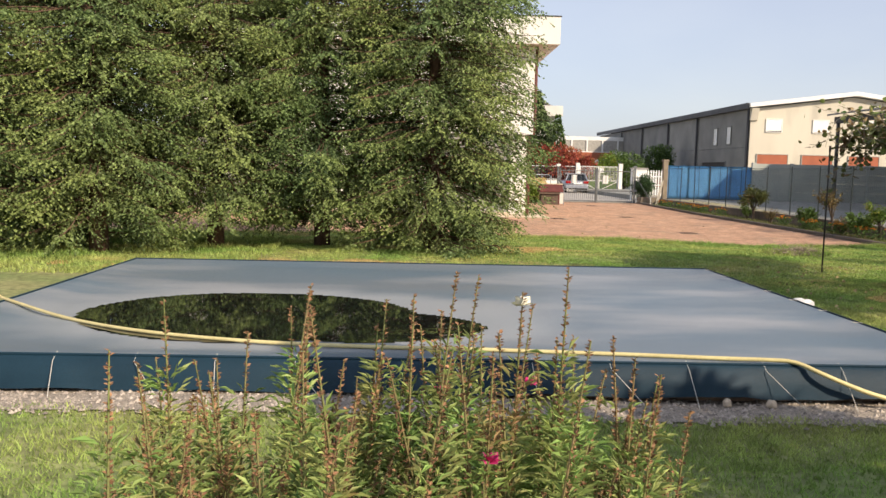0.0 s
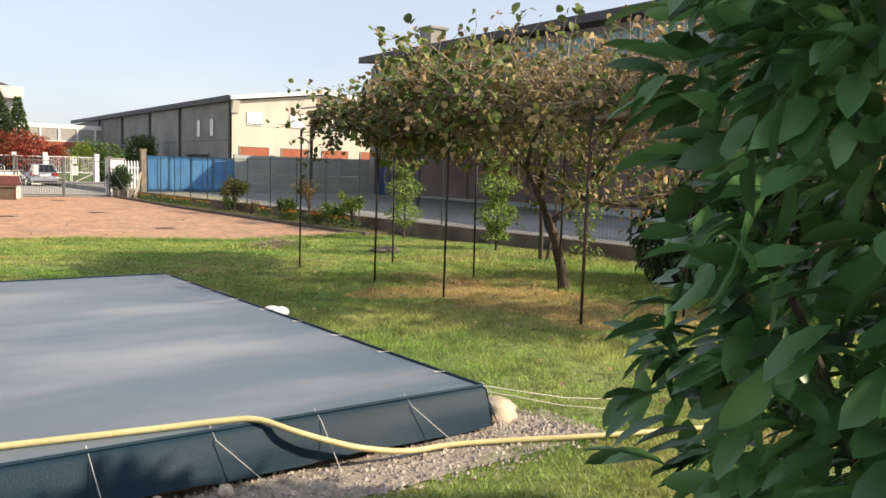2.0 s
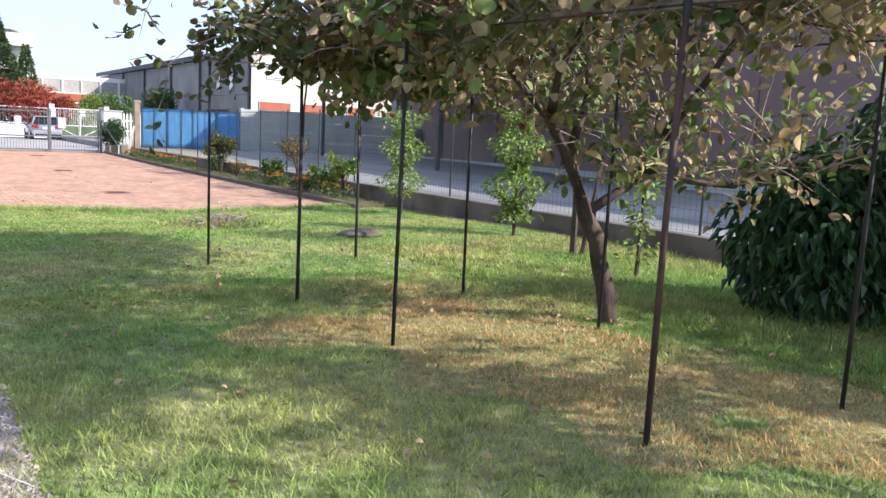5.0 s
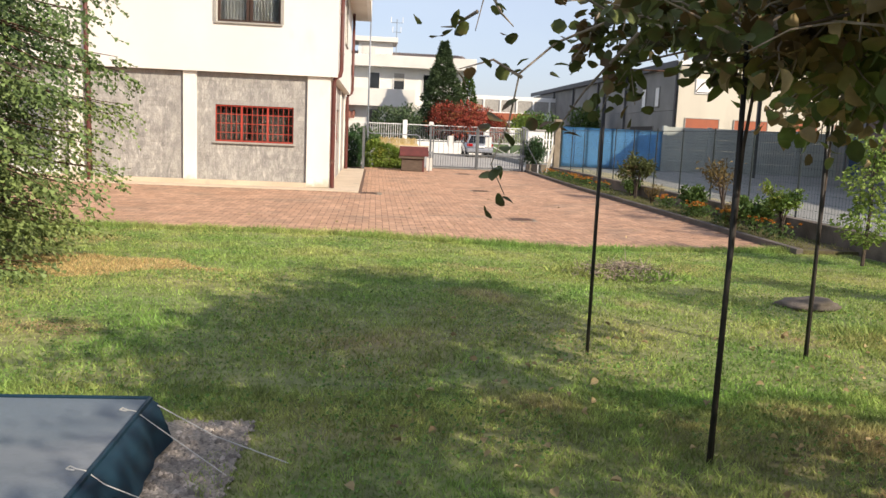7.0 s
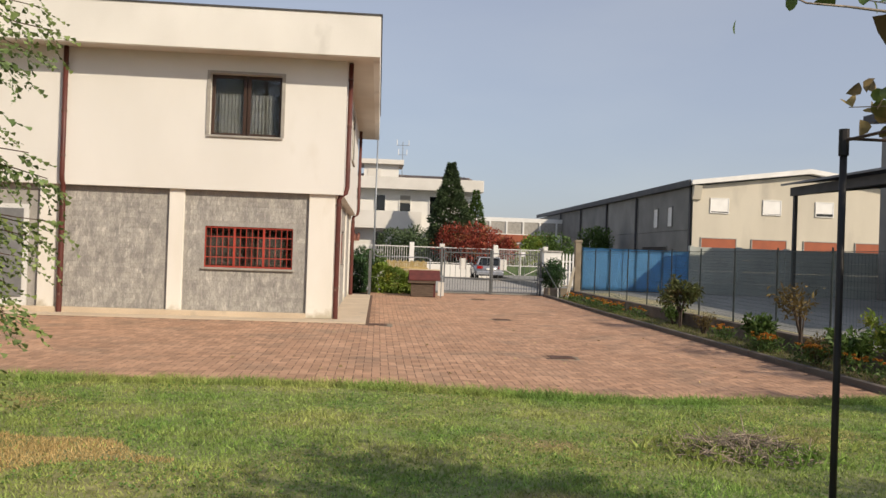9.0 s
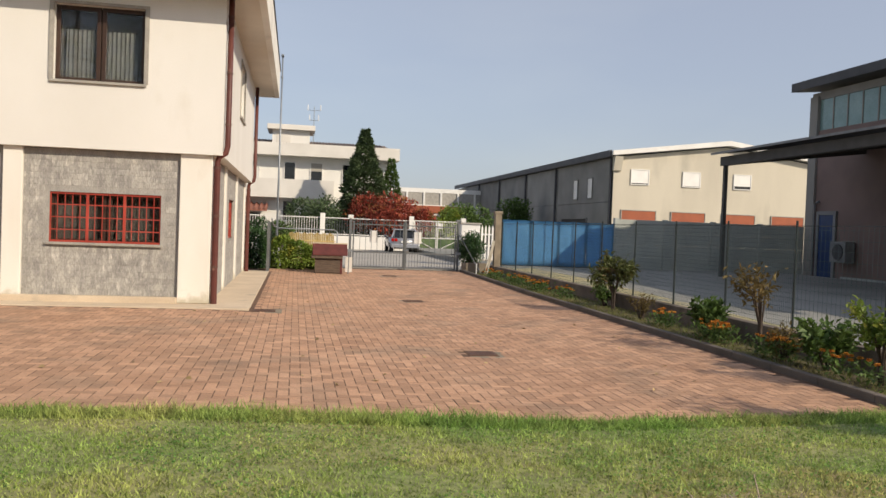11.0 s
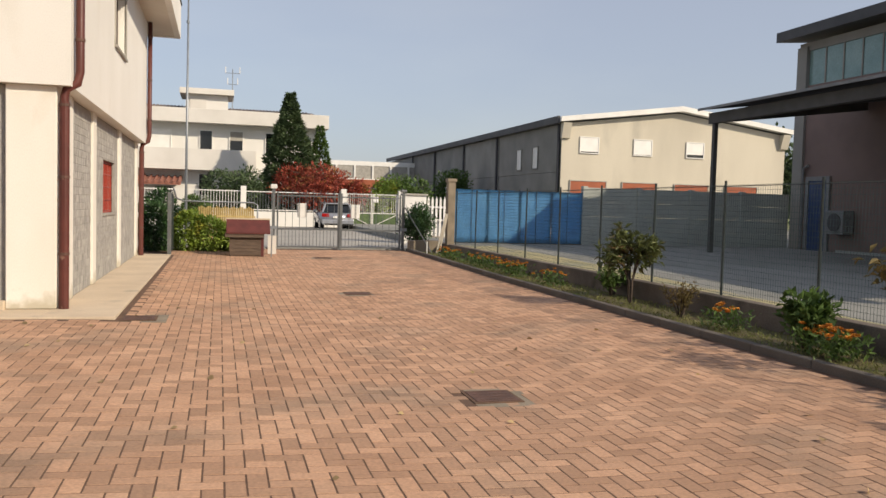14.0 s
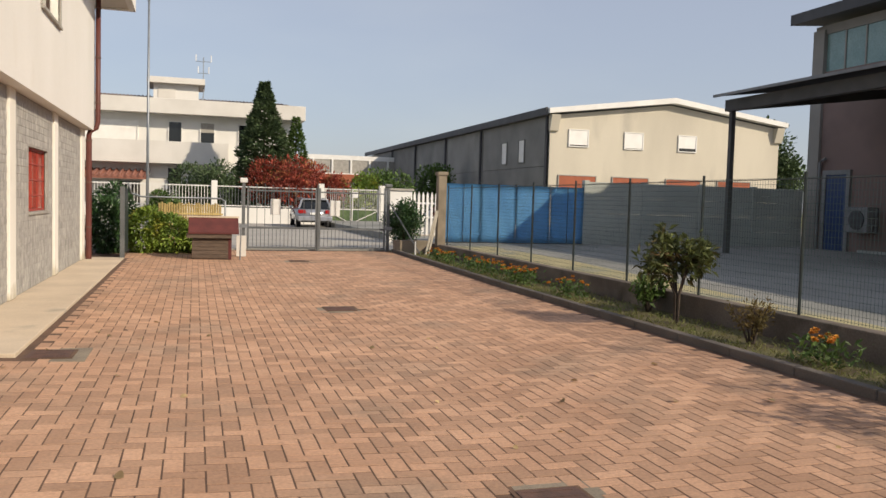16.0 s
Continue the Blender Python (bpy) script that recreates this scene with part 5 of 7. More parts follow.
def car(x, y, turn):
    """An estate car seen from behind: body, glasshouse, lamps, wheels."""
    c = thing("car", "silver estate car parked on the street", "car")
    bm = bmesh.new()
    prof = [(-2.2, 0.35), (-2.25, 0.62), (-2.2, 0.92), (-0.9, 0.98), (1.2, 0.96), (2.05, 0.8), (2.25, 0.55), (2.2, 0.3)]
    prism(bm, prof, "x", -0.88, 0.88)
    bmesh.ops.bevel(bm, geom=bm.edges[:], offset=0.06, segments=2, affect="EDGES")
    part("body", bm, M_CAR, c, smooth=True)
    bm = bmesh.new()
    lo = [(-0.82, -2.1), (0.82, -2.1), (0.82, 0.95), (-0.82, 0.95)]
    hi = [(-0.62, -1.75), (0.62, -1.75), (0.62, 0.1), (-0.62, 0.1)]
    a = [bm.verts.new((p[0], p[1], 0.95)) for p in lo]
    b = [bm.verts.new((p[0], p[1], 1.40)) for p in hi]
    for k in range(4):
        bm.faces.new((a[k], a[(k + 1) % 4], b[(k + 1) % 4], b[k]))
    bm.faces.new(b)
    bm.faces.new(a[::-1])
    part("glasshouse", bm, M_CARGLASS, c)
    part("roof", boxes((-0.64, 0.64, -1.85, 0.15, 1.40, 1.47), bev=0.03), M_CAR, c)
    for s in (-1, 1):
        part("roof_rail", bar((s * 0.6, -1.6, 1.5), (s * 0.6, 0.0, 1.5), 0.02), M_LAMPPOST, c)
        part("rear_pillar", tube(bmesh.new(), [(s * 0.82, -2.08, 0.95), (s * 0.63, -1.78, 1.41)], 0.055, 6), M_CAR, c)
        part("tail_light", boxes((s * 0.5, s * 0.86, -2.29, -2.2, 0.72, 0.9), bev=0.015), M_TAIL, c)
        part("mirror", boxes((s * 0.9, s * 1.04, 0.55, 0.68, 0.95, 1.08), bev=0.02), M_CAR, c)
        for yy in (-1.35, 1.4):
            w = part("wheel", bar((s * 0.66, yy, 0.32), (s * 0.9, yy, 0.32), 0.32, 20), M_RUBBER, c)
            part("rim", bar((s * 0.901, yy, 0.32), (s * 0.91, yy, 0.32), 0.21, 16), M_CAR, w)
    part("bumper", boxes((-0.86, 0.86, -2.33, -2.2, 0.33, 0.58), bev=0.04), M_CAR, c)
    part("diffuser", boxes((-0.7, 0.7, -2.34, -2.25, 0.28, 0.36)), M_RUBBER, c)
    part("number_plate", boxes((-0.26, 0.26, -2.31, -2.26, 0.66, 0.77)), M_WHITETRIM, c)
    c.matrix_basis = pose(x, y, 0.02, 0, 0, turn)


car(11.7, 62.8, -1)

# ---------------------------------------------------------------- far trees
def leafy_tree(name, label, x, y, height, crown, material, n, leaf, seed, trunk_h=1.5, cat="tree", z0=0.0, cone=False, bark=M_BARK):
    r = np.random.default_rng(seed)
    tr = thing(name, label, cat, (x, y, z0))
    bm = bmesh.new()
    tube(bm, [(x, y, z0 - 0.05), (x + 0.05, y, z0 + trunk_h), (x, y, z0 + height * 0.85)], [0.16, 0.12, 0.03], 8)
    for k in range(14):
        a, h = k * 2.4, z0 + trunk_h + (height * 0.8 - trunk_h) * k / 14
        rr = crown * 0.7 * ((1 - k / 15) if cone else 1.0)
        tube(bm, [(x, y, h), (x + rr * 0.5 * math.cos(a), y + rr * 0.5 * math.sin(a), h + 0.25), (x + rr * math.cos(a), y + rr * math.sin(a), h + 0.4)], [0.05, 0.03, 0.01], 5)
    part("trunk", bm, bark, tr)
    if cone:
        u = r.random(n) ** 0.75
        h = z0 + trunk_h + (height - trunk_h) * (1 - u)
        a = r.random(n) * 6.283
        lump = 0.86 + 0.26 * np.sin(a * 3 + h * 2.1) * np.sin(h * 3.3 + a)
        rad = crown * (0.06 + u) / 1.06 * lump * (0.5 + 0.5 * r.random(n) ** 0.4)
        p = np.stack([x + rad * np.cos(a), y + rad * np.sin(a), h], 1)
        w = np.stack([np.cos(a), np.sin(a), 0.35 + 0 * a], 1) + r.normal(size=(n, 3)) * 0.35
    else:
        ps, ws = [], []
        for k in range(7):
            a = r.random() * 6.28
            c = (x + crown * 0.5 * math.cos(a), y + crown * 0.5 * math.sin(a), z0 + trunk_h + (height - trunk_h) * (0.25 + 0.55 * r.random()))
            p, w = shell_points(n // 7, c, (crown * 0.6, crown * 0.6, (height - trunk_h) * 0.38), 0.35, 7, seed * 10 + k)
            ps.append(p), ws.append(w)
        p, w = np.concatenate(ps), np.concatenate(ws)
    p[:, 2] = np.maximum(p[:, 2], z0 + 0.05)
    leaves("crown", p, w, leaf * (0.7 + 0.6 * r.random(len(p))), material, tr, 0.55, 0.3)
    return tr


leafy_tree("conifer", "tall dark pointed conifer in the villa garden", 9.85, 70.6, 8.45, 2.7, M_CEDAR, 12000, 0.28, 1, 0.6, cone=True)
leafy_tree("ivy_tree", "narrow ivy-clad tree beside the conifer", 11.9, 71.6, 6.6, 1.5, M_BUSHGREEN, 4500, 0.22, 2, 0.6, cone=True)
leafy_tree("maple", "spreading maple with bright red leaves", 11.2, 68.2, 4.1, 2.6, M_MAPLE, 7000, 0.2, 3, 1.2)
leafy_tree("maple", "spreading maple with bright red leaves", 13.2, 68.6, 3.2, 1.6, M_MAPLE, 3500, 0.2, 4, 1.0)
leafy_tree("garden_hedge", "rounded dark green garden shrub", 6.3, 68.4, 3.1, 1.9, M_CEDAR, 6000, 0.2, 5, 0.3, "shrub")
leafy_tree("garden_hedge", "green shrub behind the street gate", 15.2, 69.0, 2.9, 1.6, M_HEDGE, 5000, 0.2, 6, 0.3, "shrub")
leafy_tree("garden_hedge", "green shrub behind the street gate", 17.6, 70.0, 3.2, 1.8, M_BUSHGREEN, 5000, 0.2, 7, 0.3, "shrub")
leafy_tree("garden_hedge", "low green shrub by the white wall", 4.2, 65.0, 1.6, 1.0, M_BUSHGREEN, 2500, 0.16, 8, 0.2, "shrub")
leafy_tree("climber", "creeper growing at the shed side", 24.5, 84.0, 4.2, 1.8, M_BUSHGREEN, 3500, 0.26, 9, 0.6, "shrub")
leafy_tree("pine", "distant dark pine behind the shed", 51.3, 77.0, 8.4, 3.0, M_CEDAR, 5000, 0.4, 10, 1.5)
leafy_tree("pine", "distant broad dark green tree behind the shed", 54.0, 80.0, 6.0, 3.4, M_BUSHGREEN, 5000, 0.4, 11, 1.0)

# ---------------------------------------------------------------- pool under its cover
PX0, PX1, PY0, PY1, PZ = -4.2, 3.64, 4.34, 10.02, 0.30


def cover_z(x, y):
    """The cover bellies under its puddle and ripples a little."""
    u = (np.asarray(x) + 1.75) / 2.2
    v = (np.asarray(y) - 6.25) / 1.45
    sag = 0.055 * np.exp(-(u ** 2 + v ** 2) * 0.9)
    edge = smoothstep(0, 0.5, np.minimum(np.minimum(x - PX0, PX1 - x), np.minimum(y - PY0, PY1 - y)))
    return PZ - 0.03 * edge - sag * edge + edge * (0.006 * np.sin(x * 2.3 + y) * np.cos(y * 1.7) + 0.004 * np.sin(y * 5 + x * 0.6))


pool = thing("pool_cover", "dark blue-grey tarpaulin stretched over a swimming pool", "pool cover", (-0.3, 7.2, 0))
xs, ys = np.linspace(PX0, PX1, 80), np.linspace(PY0, PY1, 64)
X, Y = np.meshgrid(xs, ys)
Z = cover_z(X, Y)
fc = [(j * 80 + i, j * 80 + i + 1, (j + 1) * 80 + i + 1, (j + 1) * 80 + i) for j in range(63) for i in range(79)]
part("sheet", ([tuple(p) for p in np.stack([X, Y, Z], -1).reshape(-1, 3)], fc), M_COVER, pool, smooth=True)


def skirt(p, q, out, n=40):
    """One hanging side of the cover."""
    bm = bmesh.new()
    rows = []
    for i in range(n + 1):
        f = i / n
        b = Vector(p).lerp(Vector(q), f)
        wob = 0.015 * math.sin(i * 1.1) + 0.01 * math.sin(i * 2.7)
        o = Vector(out)
        rows.append([bm.verts.new(b + Vector((0, 0, PZ))), bm.verts.new(b + o * 0.035 + Vector((0, 0, PZ - 0.02))),
                     bm.verts.new(b + o * (0.07 + wob) + Vector((0, 0, PZ - 0.14))), bm.verts.new(b + o * (0.09 + wob * 1.5) + Vector((0, 0, 0.085 + wob)))])
    for a, b in zip(rows, rows[1:]):
        for j in range(3):
            bm.faces.new((a[j], b[j], b[j + 1], a[j + 1]))
    bmesh.ops.recalc_face_normals(bm, faces=bm.faces)
    return bm


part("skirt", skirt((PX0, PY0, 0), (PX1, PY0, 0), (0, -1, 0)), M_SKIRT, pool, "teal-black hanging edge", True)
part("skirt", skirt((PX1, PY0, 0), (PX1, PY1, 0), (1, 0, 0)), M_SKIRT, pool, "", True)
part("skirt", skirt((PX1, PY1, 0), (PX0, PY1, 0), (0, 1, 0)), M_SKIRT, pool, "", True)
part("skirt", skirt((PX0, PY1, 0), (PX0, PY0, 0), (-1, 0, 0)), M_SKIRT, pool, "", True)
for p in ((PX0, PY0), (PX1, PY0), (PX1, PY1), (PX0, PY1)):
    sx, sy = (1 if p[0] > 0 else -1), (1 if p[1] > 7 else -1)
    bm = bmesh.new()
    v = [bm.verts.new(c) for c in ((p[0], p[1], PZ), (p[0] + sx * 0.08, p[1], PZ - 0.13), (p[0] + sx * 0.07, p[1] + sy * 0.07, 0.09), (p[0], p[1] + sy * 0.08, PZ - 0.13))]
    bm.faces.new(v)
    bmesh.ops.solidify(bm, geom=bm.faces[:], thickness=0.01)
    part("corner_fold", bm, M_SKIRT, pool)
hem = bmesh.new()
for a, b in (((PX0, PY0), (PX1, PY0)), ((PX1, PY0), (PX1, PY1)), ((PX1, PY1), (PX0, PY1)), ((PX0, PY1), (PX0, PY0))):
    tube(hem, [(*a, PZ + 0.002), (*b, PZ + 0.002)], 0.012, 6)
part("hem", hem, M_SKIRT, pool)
structure("pool_wall", boxes((PX0 + 0.03, PX1 - 0.03, PY0 + 0.03, PY1 - 0.03, -0.3, 0.19)), M_POOLWALL, "brown block pool surround under the cover", "pool wall")

puddle = thing("puddle", "dark rainwater puddle lying on the cover", "puddle", (-1.7, 6.2, 0.22))
zc = float(cover_z(-1.75, 6.25)) + 0.036
X2, Y2 = np.meshgrid(np.linspace(-4.0, 1.2, 120), np.linspace(4.6, 8.3, 90))
inside = cover_z(X2, Y2) < zc - 0.001
lobe = ((X2 + 1.9) / 1.55) ** 2 + ((Y2 - 6.3) / 1.25) ** 2 < 1
lobe |= ((X2 + 0.75) / 1.0) ** 2 + ((Y2 - 5.8) / 0.72 - 0.25 * (X2 + 0.75) * 0) ** 2 < 1
idx, vv, ff = {}, [], []
for j in range(89):
    for i in range(119):
        if lobe[j, i] and lobe[j + 1, i + 1] and lobe[j, i + 1] and lobe[j + 1, i]:
            q = []
            for jj, ii in ((j, i), (j, i + 1), (j + 1, i + 1), (j + 1, i)):
                if (jj, ii) not in idx:
                    idx[(jj, ii)] = len(vv)
                    vv.append((float(X2[jj, ii]), float(Y2[jj, ii]), max(zc, float(cover_z(X2[jj, ii], Y2[jj, ii])) + 0.004)))
                q.append(idx[(jj, ii)])
            ff.append(tuple(q))
part("water", (vv, ff), M_WATER, puddle, smooth=True)

# guy cords of the cover
for k in range(15):
    x = PX0 + 0.3 + k * 0.54
    cd = thing("guy_cord", "thin pale cord pegging the pool cover down", "cord", (x, PY0 - 0.1, 0), "cords round the pool cover")
    dx = 0.22 if k % 2 else 0.03
    part("cord", tube(bmesh.new(), [(x, PY0 + 0.03, PZ + 0.016), (x, PY0 - 0.05, PZ - 0.03), (x + dx, PY0 - 0.22, 0.04)], 0.0025, 5), M_ROPE, cd)
for k in range(9):
    y = PY0 + 0.35 + k * 0.64
    cd = thing("guy_cord", "thin pale cord pegging the pool cover down", "cord", (PX1 + 0.1, y, 0), "cords round the pool cover")
    part("cord", tube(bmesh.new(), [(PX1 - 0.05, y + 0.02, PZ + 0.012), (PX1 - 0.01, y, PZ + 0.014), (PX1 + 0.06, y, PZ - 0.04), (PX1 + 0.42, y - 0.12 + 0.2 * (k % 2), 0.06)], 0.0025, 5), M_ROPE, cd)
    part("loop", tube(bmesh.new(), [(PX1 - 0.05, y + 0.02, PZ + 0.012), (PX1 - 0.075, y + 0.035, PZ + 0.016), (PX1 - 0.08, y + 0.01, PZ + 0.016), (PX1 - 0.05, y + 0.005, PZ + 0.012)], 0.003, 5), M_ROPE, cd)
for a, b in (((3.64, 4.36, 0.3), (4.9, 4.25, 0.06)), ((3.66, 4.5, 0.25), (4.75, 4.0, 0.06)), ((3.6, 10.02, 0.31), (4.3, 9.85, 0.06))):
    cd = thing("guy_cord", "long pale corner cord of the pool cover", "cord", a, "cords round the pool cover")
    part("cord", tube(bmesh.new(), [a, ((a[0] + b[0]) / 2, (a[1] + b[1]) / 2, (a[2] + b[2]) / 2 - 0.03), b], 0.0032, 5), M_ROPE, cd)

hose = thing("garden_hose", "long pale yellow garden hose lying across the cover", "hose", (0, 4.8, 0.3))
hp = []
for x, y in ((-5.4, 7.0), (-4.75, 6.75), (-4.3, 6.5), (-4.18, 6.43), (-3.4, 5.85), (-2.62, 5.38), (-1.7, 5.06), (-0.79, 4.9), (0.0, 4.82), (0.55, 4.74), (1.0, 4.66), (1.41, 4.56), (1.8, 4.47), (2.08, 4.39), (2.25, 4.325), (2.4, 4.225), (2.58, 4.18), (2.75, 4.15), (3.0, 4.14), (3.3, 4.14), (3.68, 3.98), (4.05, 3.81), (5.2, 3.35), (6.0, 2.7)):
    inside = PX0 < x < PX1 and y > PY0 - 0.03
    z = float(cover_z(x, max(y, PY0 + 0.01))) + 0.018 if inside else float(land_z(x, y)) + 0.035
    z = {-4.3: 0.32, 2.08: 0.325, 2.25: 0.325, 2.4: 0.27, 2.58: 0.2, 2.75: 0.145, 3.0: 0.09}.get(x, z)
    hp.append(Vector((x, y, max(z, zc + 0.012) if inside and -3.5 < x < 0.3 and y < 7.5 else z)))
fine = []
for k in range(len(hp) - 1):
    p0, p1, p2, p3 = hp[max(k - 1, 0)], hp[k], hp[k + 1], hp[min(k + 2, len(hp) - 1)]
    for s in range(6):
        f = s / 6
        fine.append(0.5 * ((2 * p1) + (p2 - p0) * f + (2 * p0 - 5 * p1 + 4 * p2 - p3) * f * f + (3 * p1 - p0 - 3 * p2 + p3) * f ** 3))
part("tube", tube(bmesh.new(), fine + [hp[-1]], 0.0155, 8), M_HOSE, hose, smooth=True)

# gravel round the pool
gv = bmesh.new()
for x0, x1, y0, y1 in ((-4.8, 4.2, 3.86, 4.4), (3.6, 4.06, 4.4, 10.4), (-4.8, -4.15, 4.4, 10.3)):
    nx, ny = max(2, int((x1 - x0) / 0.25)), max(2, int((y1 - y0) / 0.25))
    g = [[gv.verts.new((x0 + (x1 - x0) * i / nx, y0 + (y1 - y0) * j / ny, float(land_z(x0 + (x1 - x0) * i / nx, y0 + (y1 - y0) * j / ny)) + 0.012)) for i in range(nx + 1)] for j in range(ny + 1)]
    for j in range(ny):
        for i in range(nx):
            gv.faces.new((g[j][i], g[j][i + 1], g[j + 1][i + 1], g[j + 1][i]))
structure("gravel_strip", gv, M_GRAVEL_BASE, "strip of pale gravel round the covered pool", "gravel")
rp = np.random.default_rng(21)
npb = 9000
sel_ = rp.random(npb) < 0.55
gx = np.where(sel_, -4.6 + 8.8 * rp.random(npb), 3.72 + 0.36 * rp.random(npb))
gy = np.where(sel_, 3.8 + 0.55 * rp.random(npb) + 0.05 * rp.normal(size=npb), 3.9 + 6.5 * rp.random(npb))
gz = land_z(gx, gy) + 0.012
rr = 0.008 + 0.014 * rp.random(npb) ** 2
base_v = np.array([[1, 0, 0], [0, 1, 0], [-1, 0, 0], [0, -1, 0], [0, 0, 0.8], [0, 0, -0.5]])
base_t = np.array([[0, 1, 4], [1, 2, 4], [2, 3, 4], [3, 0, 4], [1, 0, 5], [2, 1, 5], [3, 2, 5], [0, 3, 5]])
ang = rp.random(npb) * 6.28
bv = base_v[None] * rr[:, None, None] * (0.7 + 0.6 * rp.random((npb, 1, 3)))
ca, sa = np.cos(ang)[:, None], np.sin(ang)[:, None]
bv = np.stack([bv[..., 0] * ca - bv[..., 1] * sa, bv[..., 0] * sa + bv[..., 1] * ca, bv[..., 2]], -1) + np.stack([gx, gy, gz], 1)[:, None]
tagged(quick_mesh("pebbles", bv.reshape(-1, 3), (base_t[None] + (np.arange(npb) * 6)[:, None, None]).reshape(-1, 3), M_PEBBLE), "loose pale and grey gravel stones", "gravel", "", "stuff")


def lump(name, label, cat, x, y, z, rx, ry, rz, material, seed, group=""):
    bm = bmesh.new()
    bmesh.ops.create_icosphere(bm, subdivisions=3, radius=1.0)
    for v in bm.verts:
        n = noise.noise(v.co * 1.6 + Vector((seed, 0, 0))) * 0.35 + noise.noise(v.co * 4 + Vector((0, seed, 0))) * 0.12
        v.co *= 1 + n
        v.co = Vector((v.co.x * rx + x, v.co.y * ry + y, v.co.z * rz + z))
    return tagged(part(name, bm, material, smooth=True), label, cat, group)


lump("stone", "pale stone weighing down the cover corner", "stone", 3.82, 4.42, 0.1, 0.14, 0.11, 0.08, M_SLAB, 3)
lump("stone", "pale stone beside the pool edge", "stone", 2.05, 4.2, 0.06, 0.035, 0.035, 0.03, M_SLAB, 5)
lump("stone", "pale stone beside the pool edge", "stone", 1.75, 4.22, 0.06, 0.03, 0.035, 0.03, M_SLAB, 6)
tagged(part("loose_brick", boxes((3.77, 3.95, 9.2, 9.31, 0.05, 0.11), bev=0.008), M_TERRA), "loose terracotta brick lying on the gravel", "brick")
lump("plastic_bag", "crumpled white plastic bag on the pool edge", "plastic bag", 3.74, 7.35, 0.27, 0.13, 0.10, 0.05, M_BAG, 9)
lump("rubble", "flat grey rubble heap in the grass", "rubble", 9.03, 13.9, 0.05, 0.32, 0.22, 0.07, M_WALLCON, 12)

# ---------------------------------------------------------------- pergola poles
POLES = ((6.24, 11.9, 0.0, 0.0), (6.3, 9.85, 0.0, 0.0), (7.9, 11.9, -0.02, 0.0), (6.32, 8.35, 0.02, 0.0), (7.76, 9.6, 0.0, 0.0), (6.52, 6.34, 0.03, 0.0), (7.95, 8.12, 0.03, 0.0), (8.0, 6.25, 0.035, 0.0), (6.95, 4.5, 0.035, 0.0))
for k, (x, y, lx, ly) in enumerate(POLES):
    z = float(land_z(x, y))
    rusty = k in (5, 8)
    pl = thing("pergola_pole", "slim rusty steel pole of the vine pergola" if rusty else "slim black steel pole of the vine pergola", "pole", (x, y, z), "pergola poles")
    part("shaft", tube(bmesh.new(), [(x, y, z - 0.05), (x + lx * 0.5 + 0.01 * math.sin(k), y + ly * 0.5, z + 1.05), (x + lx, y + ly, 2.1)], 0.0155 if rusty else 0.0135, 8), M_RUSTPOLE if rusty else M_BLACKPOLE, pl, smooth=True)
    part("coupler", bar((x + lx, y + ly, 2.02), (x + lx, y + ly, 2.12), 0.019), M_BLACKPOLE, pl)
POLE_TOPS = [(x + lx, y + ly) for x, y, lx, ly in POLES]
for k, (a, b) in enumerate([(POLE_TOPS[i], POLE_TOPS[j]) for i, j in ((0, 2), (1, 4), (3, 6), (5, 7), (0, 1), (1, 3), (3, 5), (5, 8), (2, 4), (4, 6), (6, 7), (7, 8))]):
    rl = thing("pergola_rail", "dark steel rail tying the pergola poles", "rail", (*a, 2.08), "pergola rails")
    part("tube", bar((*a, 2.085 - 0.002 * k), (*b, 2.085 - 0.002 * k), 0.006, 6), M_RUSTPOLE, rl)


# ---------------------------------------------------------------- vines over the pergola
def wander(p, d, n, step, droop, r, jit=0.35):
    pts = [np.array(p, float)]
    d = unit(np.array(d, float))
    for _ in range(n):
        d = unit(d + r.normal(size=3) * jit * 0.5 + np.array([0, 0, -droop]))
        pts.append(pts[-1] + d * step)
    return pts


